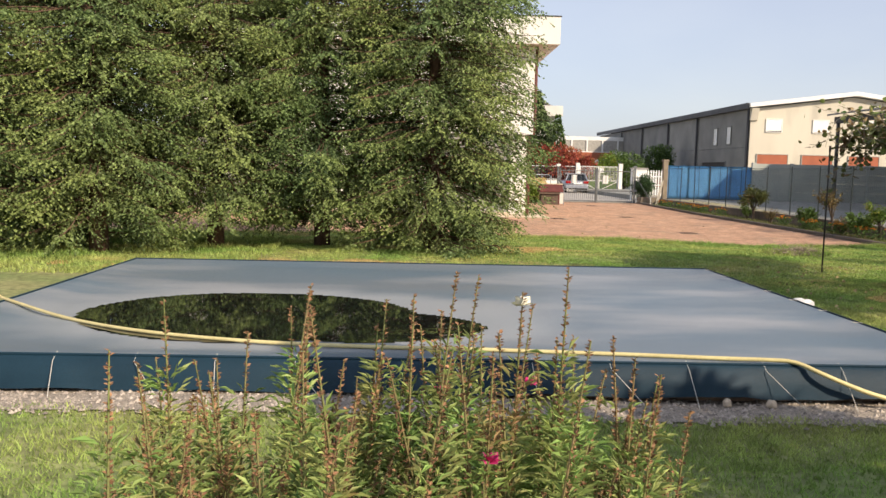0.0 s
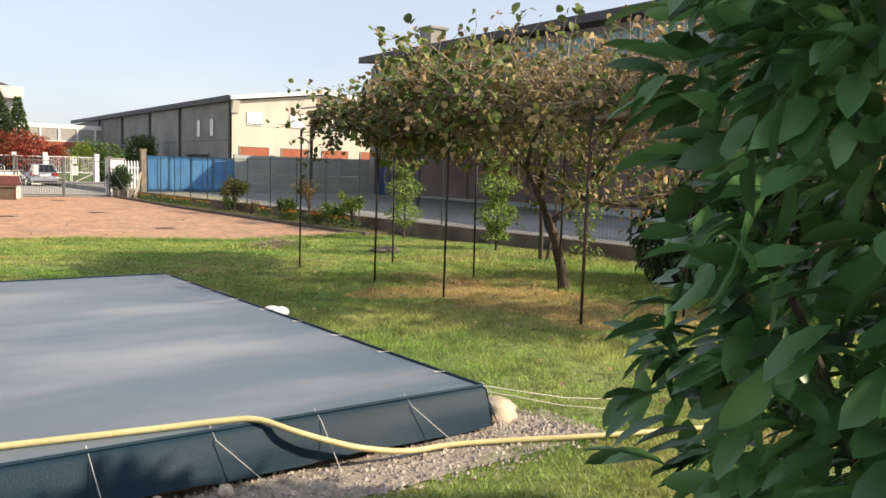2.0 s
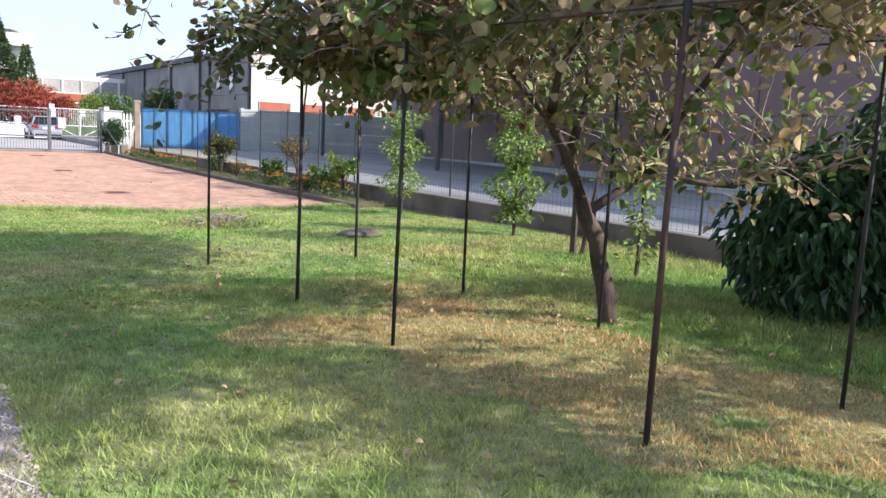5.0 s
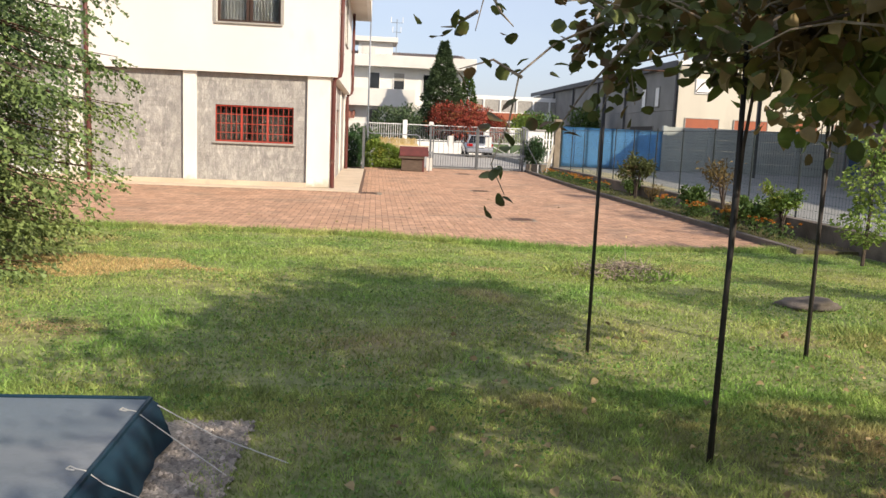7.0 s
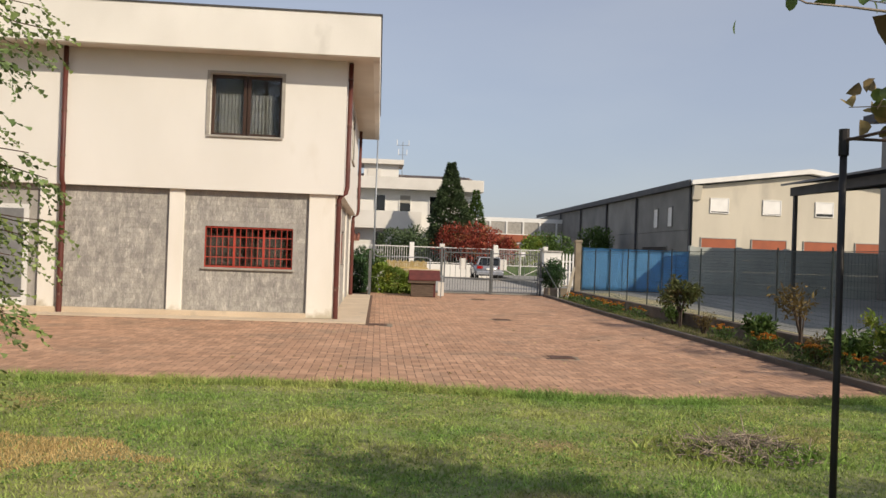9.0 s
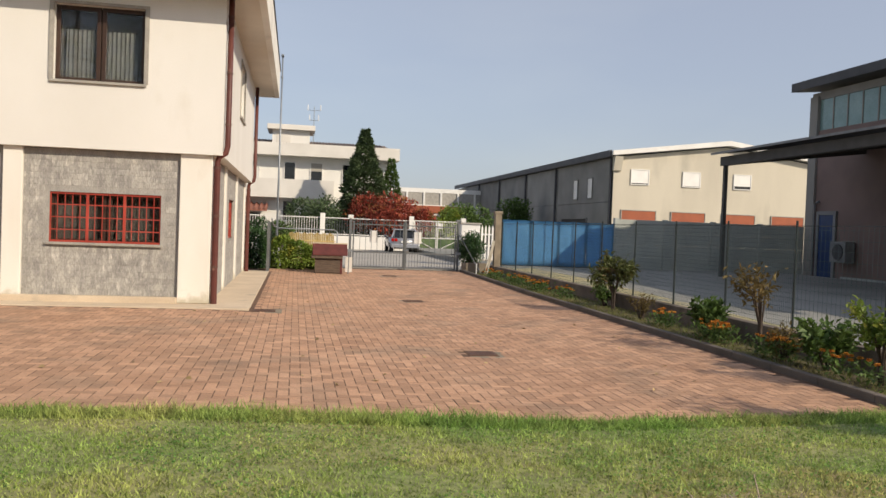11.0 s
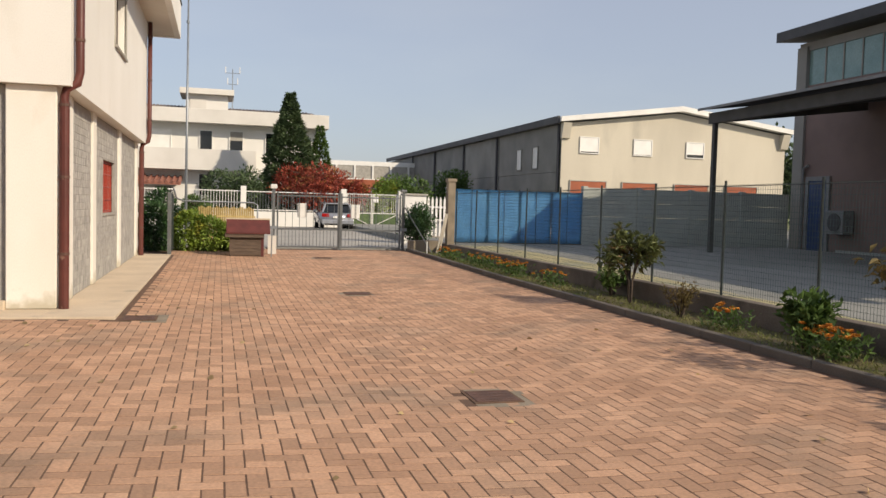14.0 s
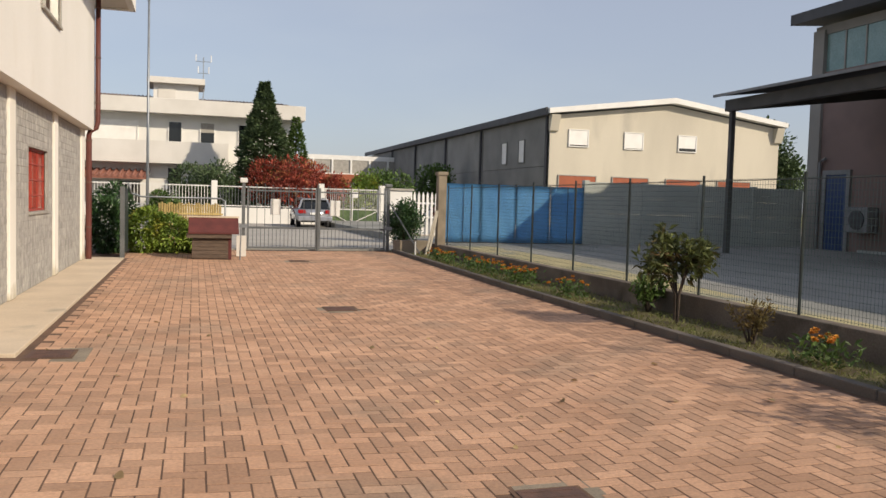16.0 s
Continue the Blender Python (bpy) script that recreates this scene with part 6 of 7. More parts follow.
def vine(name, label, root, arms, seed, leaf_n, leaf_size, material, dry_n):
    """A vine or tree that climbs the pergola: trunk, arms, shoots and leaves."""
    r = np.random.default_rng(seed)
    v = thing(name, label, "vine", root[0])
    part("trunk", tube(bmesh.new(), root, list(np.linspace(0.009, 0.008, len(root))), 8), M_BARK, v, smooth=True)
    bm = bmesh.new()
    where, heading = [], []
    for p, d, n in arms:
        line = wander(p, d, n, 0.28, 0.0, r, 0.28)
        for q in line:
            q[2] = min(max(q[2], 1.95), 2.75)
        tube(bm, line, list(np.linspace(0.028, 0.012, len(line))), 6)
        for q in line[1:]:
            for _ in range(3):                # sprays that hang under the rails
                a = r.random() * 6.28
                sh = wander(q, (math.cos(a), math.sin(a), -0.45), 4, 0.11, 0.1, r, 0.4)
                tube(bm, sh, list(np.linspace(0.006, 0.003, len(sh))), 4)
                where.extend(sh[1:])
                heading.extend([sh[k + 1] - sh[k] for k in range(4)])
            for _ in range(11 if dry_n > leaf_n else 5):
                a = r.random() * 6.28
                sh = wander(q, (math.cos(a), math.sin(a), 0.55 + 0.7 * r.random()), 6, 0.13 + 0.06 * r.random(), 0.09, r, 0.4)
                tube(bm, sh, list(np.linspace(0.009, 0.003, len(sh))), 4)
                for s in range(1, len(sh)):
                    where.append(sh[s])
                    heading.append(sh[s] - sh[s - 1])
    part("branchwork", bm, M_BRANCH, v)
    where, heading = np.array(where), np.array(heading)
    for nm, cnt, mt, sz, fold in (("foliage", leaf_n, material, leaf_size, 0.25), ("dry_leaves", dry_n, M_VINEDRY, leaf_size * 0.85, 1.1)):
        if not cnt:
            continue
        k = r.integers(0, len(where), cnt)
        p = where[k] + r.normal(size=(cnt, 3)) * 0.07
        w = unit(heading[k]) * 0.3 + r.normal(size=(cnt, 3)) * 0.7 + [0, 0, -0.35]
        leaves(nm, p, w, sz * (0.6 + 0.7 * r.random(cnt)), mt, v, 0.85, fold, 0.25, True)
    return v


vine("kiwi_vine", "climbing vine with round green and browning leaves over the pergola", [(6.32, 9.87, 0.03), (6.322, 9.87, 0.9), (6.32, 9.84, 1.6), (6.36, 9.82, 2.1)],
     [((6.4, 9.8, 2.1), (0.5, 0.5, 0.1), 6), ((6.4, 9.8, 2.1), (0.9, 0.5, 0.1), 8), ((6.4, 9.8, 2.15), (1, 0.2, 0.12), 8), ((6.4, 9.8, 2.1), (0.1, -1, 0.05), 8), ((6.4, 9.8, 2.1), (0.7, -0.7, 0.1), 8)], 3, 3600, 0.10, M_VINE, 600)
vine("kiwi_vine", "climbing vine with browning leaves over the far pergola bay", [(7.925, 11.92, 0.0), (7.92, 11.92, 1.0), (7.95, 11.95, 2.1)],
     [((8.2, 12.1, 2.1), (0.1, -1, 0.1), 7), ((8.15, 11.2, 2.1), (-0.3, -1, 0.2), 6), ((8.1, 11.0, 2.1), (-0.7, -0.7, 0.2), 6), ((7.95, 11.95, 2.08), (-1, -0.1, 0.02), 4), ((7.95, 11.95, 2.05), (-0.6, -0.8, 0), 7)], 4, 2600, 0.095, M_VINE, 900)
vine("kiwi_vine", "half-bare vine with dry brown leaves over the near pergola bay", [(6.535, 6.36, 0.05), (6.55, 6.36, 1.0), (6.57, 6.34, 1.9), (6.7, 6.3, 2.1)],
     [((6.7, 6.3, 2.1), (0.1, 1, 0.05), 8), ((6.7, 6.3, 2.1), (1, 0.3, 0.15), 8), ((6.7, 6.3, 2.1), (0.2, -1, 0.1), 8), ((6.7, 6.3, 2.1), (0.9, -0.7, 0.15), 8), ((6.7, 6.3, 2.15), (0.7, 0.8, 0.3), 8)], 5, 1700, 0.08, M_VINE, 2700)


def overhang():
    """A shoot of the vine that reaches out over the lawn, large leaves hanging from it."""
    r = np.random.default_rng(12)
    v = thing("vine_shoot", "overhanging vine shoot with large heart-shaped leaves", "vine", (6.3, 9.4, 2.1))
    bm = bmesh.new()
    where = []
    lines = [[(6.3, 9.85, 2.1), (5.95, 9.75, 2.14), (5.67, 9.7, 2.1), (5.4, 9.7, 1.99), (5.26, 9.7, 1.84), (5.21, 9.7, 1.65), (5.16, 9.7, 1.45), (5.22, 9.75, 1.32)],
             [(5.26, 9.7, 1.84), (5.12, 9.66, 1.9), (5.01, 9.7, 1.86)],
             [(6.3, 9.85, 2.1), (5.8, 9.8, 2.45), (5.4, 9.75, 2.5), (5.19, 9.7, 2.37), (5.1, 9.7, 2.2), (5.02, 9.7, 2.03)],
             [(5.1, 9.7, 2.2), (4.96, 9.6, 2.18), (4.86, 9.54, 2.21)], [(5.06, 9.7, 2.1), (4.96, 9.8, 2.06), (4.9, 9.9, 2.04)], [(5.1, 9.7, 2.2), (5.16, 9.7, 2.1), (5.23, 9.7, 2.04)],
             [(5.75, 9.7, 2.05), (5.52, 9.7, 1.78), (5.4, 9.7, 1.62)], [(5.67, 9.7, 2.1), (5.5, 9.6, 2.16), (5.36, 9.55, 2.14)]]
    for k in range(34):                       # short side shoots where the vine thickens
        p = np.array([5.62 + 0.85 * r.random() ** 0.8, 9.0 + 1.5 * r.random(), 1.95 + 0.38 * r.random()])
        d = unit(np.array([-0.5 + 0.5 * r.normal(), 0.5 * r.normal(), -0.2 + 0.6 * r.normal()])) * (0.22 + 0.2 * r.random())
        lines.append([p, p + d * 0.5 + [0, 0, 0.02], p + d])
    for i, ln in enumerate(lines):
        tube(bm, [np.array(q) + (r.normal(size=3) * 0.012 if 0 < k else 0) for k, q in enumerate(ln)], list(np.linspace(0.008 if i < 8 else 0.005, 0.002, len(ln))), 6)
        for a, b in zip(ln, ln[1:]):
            for f in ((0.25, 0.75) if i < 8 else (0.1, 0.3, 0.5, 0.7, 0.9)):
                where.append(np.array(a) * (1 - f) + np.array(b) * f)
        where.append(np.array(ln[-1]))
    part("branchwork", bm, M_BRANCH, v)
    where = np.array(where)
    where = np.concatenate([where, where[where[:, 2] < 1.75], where[where[:, 0] > 5.7]])
    p = where + r.normal(size=where.shape) * [0.035, 0.04, 0.03]
    leaves("foliage", p, r.normal(size=where.shape) * [0.8, 0.8, 0.35] + [0, 0, -0.3], 0.055 + 0.035 * r.random(len(where)), M_SHOOTLEAF, v, 0.92, 0.25, 0.2, True)


overhang()

# gnarled tree in the pergola
gt = thing("gnarled_tree", "old gnarled tree with a crooked trunk under the pergola", "tree", (8.15, 8.3, 0))
bm = bmesh.new()
tube(bm, [(8.2, 8.27, -0.05), (8.19, 8.27, 0.12), (8.17, 8.3, 0.35), (8.06, 8.28, 0.58), (8.0, 8.25, 0.74), (7.88, 8.27, 0.92), (7.86, 8.3, 1.05)], [0.1, 0.076, 0.072, 0.066, 0.07, 0.06, 0.052], 10)
limbs = [[(7.88, 8.3, 1.0), (7.75, 8.35, 1.35), (7.5, 8.3, 1.6), (7.2, 8.5, 2.0), (6.9, 8.6, 2.3)], [(7.9, 8.27, 0.95), (8.12, 8.2, 1.1), (8.35, 8.2, 1.2), (8.55, 8.2, 1.32), (8.66, 8.2, 1.6), (8.8, 8.3, 2.0)],
         [(7.88, 8.3, 1.02), (7.82, 8.5, 1.4), (7.7, 8.8, 1.9), (7.65, 9.2, 2.4)], [(8.35, 8.2, 1.3), (8.8, 8.1, 1.2), (9.2, 8.0, 1.17), (9.6, 7.9, 1.3), (9.9, 7.8, 1.2)], [(7.75, 8.35, 1.35), (7.95, 8.4, 1.8), (8.1, 8.6, 2.4)], [(7.5, 8.3, 1.6), (7.3, 8.0, 1.9), (7.2, 7.6, 2.3)], [(8.6, 8.2, 1.55), (8.5, 7.8, 1.9), (8.4, 7.4, 2.3)]]
for ln in limbs:
    tube(bm, ln, list(np.linspace(0.04, 0.015, len(ln))), 7)
part("trunk", bm, M_BARK, gt, smooth=True)
rg = np.random.default_rng(8)
bm = bmesh.new()
where, heading = [], []
for ln in limbs:
    for q in ln[2:]:
        for _ in range(9):
            a = rg.random() * 6.28
            sh = wander(q, (math.cos(a), math.sin(a), 0.5 + 0.8 * rg.random()), 6, 0.17, 0.07, rg, 0.5)
            tube(bm, sh, list(np.linspace(0.011, 0.003, len(sh))), 4)
            where.extend(sh[1:])
            heading.extend([sh[k + 1] - sh[k] for k in range(len(sh) - 1)])
part("branchwork", bm, M_BRANCH, gt)
where, heading = np.array(where), np.array(heading)
for nm, cnt, mt in (("foliage", 1500, M_VINE), ("dry_leaves", 800, M_VINEDRY)):
    k = rg.integers(0, len(where), cnt)
    leaves(nm, where[k] + rg.normal(size=(cnt, 3)) * 0.08, unit(heading[k]) * 0.4 + rg.normal(size=(cnt, 3)) * 0.6 + [0, 0, -0.3], 0.095 * (0.6 + 0.7 * rg.random(cnt)), mt, gt, 0.6, 0.5, 0.2, True)

# dark evergreen mass, slim trunks and climbers near the wall
db = thing("evergreen_bush", "large dark glossy evergreen bush with drooping leaves", "shrub", (10.8, 7.2, 0))
ps, ws = [], []
for cx, cy, cz, rx, ry, rz, n, sd in ((9.95, 7.9, 0.85, 0.85, 0.8, 0.9, 2600, 1), (10.9, 7.3, 1.1, 1.1, 1.0, 1.2, 3200, 2), (11.6, 6.4, 1.2, 1.0, 1.1, 1.3, 3000, 3), (10.9, 6.3, 1.1, 0.8, 0.8, 0.9, 1800, 4), (10.7, 7.2, 1.9, 0.9, 0.9, 0.6, 1200, 6), (10.7, 5.5, 1.5, 1.2, 1.1, 1.3, 2200, 7), (9.9, 4.5, 1.7, 1.0, 0.9, 0.9, 1500, 8)):
    a, b = shell_points(int(n * 0.85), (cx + 0.35, cy, cz * 0.92), (rx, ry, rz * 0.95), 0.1, 14, sd)
    ps.append(a), ws.append(b + [0, 0, -0.9])
ps, ws = np.concatenate(ps), np.concatenate(ws)
ok = ps[:, 2] > 0.08
leaves("foliage", ps[ok], ws[ok], 0.15, M_EVERGREEN, db, 0.4, 0.3, 0.4)
bm = bmesh.new()
for k in range(8):
    a = k * 0.8
    tube(bm, [(10.8, 7.0, -0.05), (10.8 + 0.3 * math.cos(a), 7.0 + 0.4 * math.sin(a), 0.7), (10.8 + 0.8 * math.cos(a), 6.9 + 1.0 * math.sin(a), 1.5)], [0.035, 0.026, 0.01], 6)
part("stemwork", bm, M_BARK, db)
rfr = np.random.default_rng(90)
for k in range(12):
    p = ps[ok][rfr.integers(0, int(ok.sum()))] + [-0.12, -0.05, -0.05]
    fr = bmesh.new()
    bmesh.ops.create_uvsphere(fr, u_segments=12, v_segments=8, radius=0.033)
    for vt in fr.verts:
        vt.co = Vector((vt.co.x + p[0], vt.co.y + p[1], vt.co.z * (0.86 if vt.co.z > 0 else 0.95) + max(p[2], 0.25)))
    part("fruit", fr, M_FRUIT, db, "ripe orange fruit", True)
for x, y, h, n, sd in ((11.35, 13.4, 1.75, 2200, 1), (11.7, 17.3, 1.7, 1500, 2), (10.3, 9.95, 1.3, 300, 3)):
    col = thing("climber_column", "slim column of light green climbing leaves", "climber", (x, y, 0), "light green climbers near the wall")
    part("stem", tube(bmesh.new(), [(x, y, -0.05), (x + 0.03, y, h * 0.5), (x, y, h)], [0.03, 0.02, 0.008], 6), M_BARK, col)
    r = np.random.default_rng(50 + sd)
    z = 0.15 * h + 0.95 * h * r.random(n)
    a = r.random(n) * 6.28
    rad = (0.13 + 0.24 * np.sin(z * 5 + sd) ** 2) * r.random(n) ** 0.5 * (1.3 if n > 500 else 0.8)
    leaves("foliage", np.stack([x + rad * np.cos(a), y + rad * np.sin(a), z], 1), np.stack([np.cos(a), np.sin(a), -0.2 + 0 * a], 1) + r.normal(size=(n, 3)) * 0.5, 0.075, M_LIGHTLEAF, col, 0.7, 0.25, 0.2)
st = thing("slim_tree", "slim bare-stemmed young tree by the wall", "tree", (10.9, 11.5, 0))
bm = bmesh.new()
tube(bm, [(10.85, 11.55, -0.05), (10.8, 11.5, 0.7), (10.7, 11.5, 1.8), (10.6, 11.5, 2.3)], [0.045, 0.04, 0.03, 0.01], 7)
tube(bm, [(10.95, 11.5, -0.05), (11.05, 11.5, 0.45), (11.2, 11.5, 1.2)], [0.035, 0.03, 0.02], 7)
part("trunk", bm, M_BARK, st)
a, b = shell_points(500, (10.65, 11.5, 2.2), (0.7, 0.7, 0.5), 0.3, 6, 3)
leaves("foliage", a, b, 0.11, M_VINE, st, 0.6, 0.3, 0.2)
ln = thing("twisted_tree", "twisted pale leaning trunk by the near pergola", "tree", (7.7, 4.75, 0))
bm = bmesh.new()
tube(bm, [(7.55, 4.72, -0.05), (7.6, 4.7, 0.25), (7.7, 4.66, 0.6), (7.78, 4.62, 0.9), (7.9, 4.5, 1.4), (7.8, 4.6, 2.1)], [0.05, 0.042, 0.036, 0.032, 0.026, 0.018], 8)
tube(bm, [(7.62, 4.66, 0.6), (7.9, 4.75, 0.95), (8.3, 4.8, 1.3)], [0.03, 0.025, 0.015], 6)
part("trunk", bm, M_BARK, ln, smooth=True)
rk = np.random.default_rng(61)
bm = bmesh.new()
where, heading = [], []
for q, d in (((7.8, 4.6, 2.0), (1, 0.1, 0.25)), ((7.8, 4.6, 2.0), (0.7, -0.8, 0.3)), ((7.8, 4.6, 2.0), (0.8, 0.9, 0.25)), ((7.8, 4.6, 1.9), (0.1, -1, 0.4)), ((7.8, 4.6, 2.0), (1, 0.5, 0.5)), ((8.3, 4.8, 1.3), (1, -0.2, 0.8))):
    arm = wander(q, d, 5, 0.25, 0.02, rk, 0.3)
    tube(bm, arm, list(np.linspace(0.025, 0.008, len(arm))), 5)
    for p in arm[2:]:
        for _ in range(6):
            a = rk.random() * 6.28
            sh = wander(p, (math.cos(a), math.sin(a), 0.4 * rk.normal()), 5, 0.14, 0.06, rk, 0.5)
            tube(bm, sh, list(np.linspace(0.008, 0.003, len(sh))), 4)
            where.extend(sh[1:])
            heading.extend([sh[k + 1] - sh[k] for k in range(len(sh) - 1)])
part("branchwork", bm, M_BRANCH, ln)
where, heading = np.array(where), np.array(heading)
for nm, cnt, mt in (("foliage", 1100, M_VINE), ("dry_leaves", 900, M_VINEDRY)):
    k = rk.integers(0, len(where), cnt)
    leaves(nm, where[k] + rk.normal(size=(cnt, 3)) * 0.07, unit(heading[k]) * 0.4 + rk.normal(size=(cnt, 3)) * 0.6 + [0, 0, -0.3], 0.10 * (0.6 + 0.7 * rk.random(cnt)), mt, ln, 0.65, 0.5, 0.2, True)


def twig_heap(x, y, r, n, seed):
    rr = np.random.default_rng(seed)
    h = thing("twig_heap", "heap of cut twigs and grass on the lawn", "twig heap", (x, y, 0))
    z0 = float(land_z(x, y))
    bm = bmesh.new()
    for _ in range(n):
        a, q = rr.random() * 6.28, r * rr.random() ** 0.7
        c = np.array([x + q * math.cos(a) * 1.3, y + q * math.sin(a), z0 + 0.02 + 0.16 * (1 - q / r) * rr.random()])
        d = unit(rr.normal(size=3) * [1, 1, 0.35]) * (0.1 + 0.16 * rr.random())
        tube(bm, [c - d, c + [0, 0, 0.02], c + d], [0.004, 0.005, 0.002], 4)
    part("brushwood", bm, M_BRANCH, h)
    m = n * 5
    p = np.stack([x + r * 1.3 * rr.normal(size=m) * 0.5, y + r * rr.normal(size=m) * 0.5, np.full(m, z0)], 1)
    leaves("turf", p, rr.normal(size=(m, 3)) * [0.6, 0.6, 0] + [0, 0, 1], 0.06 + 0.1 * rr.random(m), M_BLADE, h, 0.12, 0.2, 0.2)


twig_heap(7.7, 15.75, 0.48, 380, 3)


# ---------------------------------------------------------------- spruces
def spruce(x, y, height, radius, seed, detail=1.0, low=0.35):
    """Boughs in uneven tiers; each bears a drooping fan of twigs, each twig short needled shoots."""
    r = np.random.default_rng(seed)
    z0 = float(land_z(x, y))
    t = thing("spruce", "tall spruce with drooping yellow-green branches to the ground", "tree", (x, y, z0), "row of spruces behind the pool")
    part("trunk", tube(bmesh.new(), [(x, y, z0 - 0.1), (x, y, z0 + 2.5), (x, y, z0 + height)], [0.17, 0.13, 0.02], 9), M_BARKRED, t, smooth=True)
    bm = bmesh.new()
    tp, td, tl, tu = [], [], [], []
    z = low
    while z < height - 0.3:
        f = z / height
        near_eye = z < 5.3
        reach = radius * (1 - f) ** 0.4 * (0.66 + 0.34 * min(1, z / 1.8))
        for _ in range(14 if near_eye else 5):
            a = r.random() * 6.283
            length = reach * (0.78 + 0.4 * r.random())
            n = max(4, int(length / 0.25))
            out = np.array([math.cos(a), math.sin(a), 0.0])
            side = np.array([-out[1], out[0], 0.0])
            pts = [np.array([x, y, z0 + z + 0.12 * r.normal()])]
            for q in range(n):
                u = (q + 1) / n
                d = unit(out + [0, 0, 0.14 - 0.62 * u + 1.1 * max(0, u - 0.7)] + r.normal(size=3) * 0.08)
                pts.append(pts[-1] + d * length / n)
            pts = [np.array([p[0], p[1], max(p[2], z0 + 0.14)]) for p in pts]
            tube(bm, pts, list(np.linspace(0.022, 0.004, len(pts))), 3, False)
            step = (0.155 if near_eye else 0.34) / detail
            for u in np.arange(0.22, 1.0, step / length) + r.random() * 0.04:
                q = min(u, 0.999) * n
                i = int(q)
                c = pts[i] + (pts[i + 1] - pts[i]) * (q - i)
                fw = unit(pts[i + 1] - pts[i])
                for sgn in (-1, 1):
                    tp.append(c)
                    td.append(fw * (0.6 + 0.3 * r.random()) + side * sgn * (0.7 + 0.3 * r.random()) + [0, 0, -0.2 - 0.65 * r.random()])
                    tl.append((0.16 + 0.16 * r.random() + 0.3 * (1 - u)) * (1.0 if near_eye else 1.5))
                    tu.append(u)
            tp.append(pts[-1] - fw * 0.1)
            td.append(fw)
            tl.append(0.22)
            tu.append(1.0)
        z += 0.21 if near_eye else 0.5
    part("bough_frame", bm, M_BARKRED, t)
    P, D, Ln = np.array(tp), unit(np.array(td)), np.array(tl)
    # shoots along the twigs
    cnt = np.maximum(2, (Ln / (0.062 / detail)).astype(int))
    own = np.repeat(np.arange(len(P)), cnt)
    at = (np.arange(len(own)) - np.repeat(np.cumsum(cnt) - cnt, cnt) + r.random(len(own))) / cnt[own]
    base = P[own] + D[own] * (Ln[own] * at)[:, None] + np.array([0, 0, -0.10]) * (at ** 2 * Ln[own] / 0.3)[:, None]
    flat = unit(np.cross(D, [0.15, 0.1, 1.0]))[own] * np.where(r.random(len(own)) < 0.5, -1, 1)[:, None]
    way = unit(D[own] * 0.85 + flat * (0.15 + 0.45 * r.random(len(own)))[:, None] + r.normal(size=(len(own), 3)) * 0.13 + [0, 0, -0.1])
    size = (0.12 + 0.08 * r.random(len(own))) * (1.05 - 0.3 * at) * (1.0 if detail >= 1 else 1.25)
    m, K = len(own), 3
    a1 = unit(np.cross(way, r.normal(size=(m, 3))))
    a2 = np.cross(way, a1)
    spine = base[:, None] + way[:, None] * (size[:, None] * np.linspace(0, 1, K + 1))[..., None]
    tips = []
    for q in range(K):
        for h in range(2):
            ang = math.pi * h + 1.1 * q
            o = a1 * math.cos(ang) + a2 * math.sin(ang)
            tips.append(spine[:, q] + (o * 0.36 + way * 0.8) * (size * 0.3 + 0.01)[:, None])
    V = np.concatenate([spine, np.stack(tips, 1)], 1)
    idx = np.array([[q, q + 1, K + 1 + 2 * q + h] for q in range(K) for h in range(2)])
    # Outer shoots get the lit tip colour, inner ones the shade-dark colour.
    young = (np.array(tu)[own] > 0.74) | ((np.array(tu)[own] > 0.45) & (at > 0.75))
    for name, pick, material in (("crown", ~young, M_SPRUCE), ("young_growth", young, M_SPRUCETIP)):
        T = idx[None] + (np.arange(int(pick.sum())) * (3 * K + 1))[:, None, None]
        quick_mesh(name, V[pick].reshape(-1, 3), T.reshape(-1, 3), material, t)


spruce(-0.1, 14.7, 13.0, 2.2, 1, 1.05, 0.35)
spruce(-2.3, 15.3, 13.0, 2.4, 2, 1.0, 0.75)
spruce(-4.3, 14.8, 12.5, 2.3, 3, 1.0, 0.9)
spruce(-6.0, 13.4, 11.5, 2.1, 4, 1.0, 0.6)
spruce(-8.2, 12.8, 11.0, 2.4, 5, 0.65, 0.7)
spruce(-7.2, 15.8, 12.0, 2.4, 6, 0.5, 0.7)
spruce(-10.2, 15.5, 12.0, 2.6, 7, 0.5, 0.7)

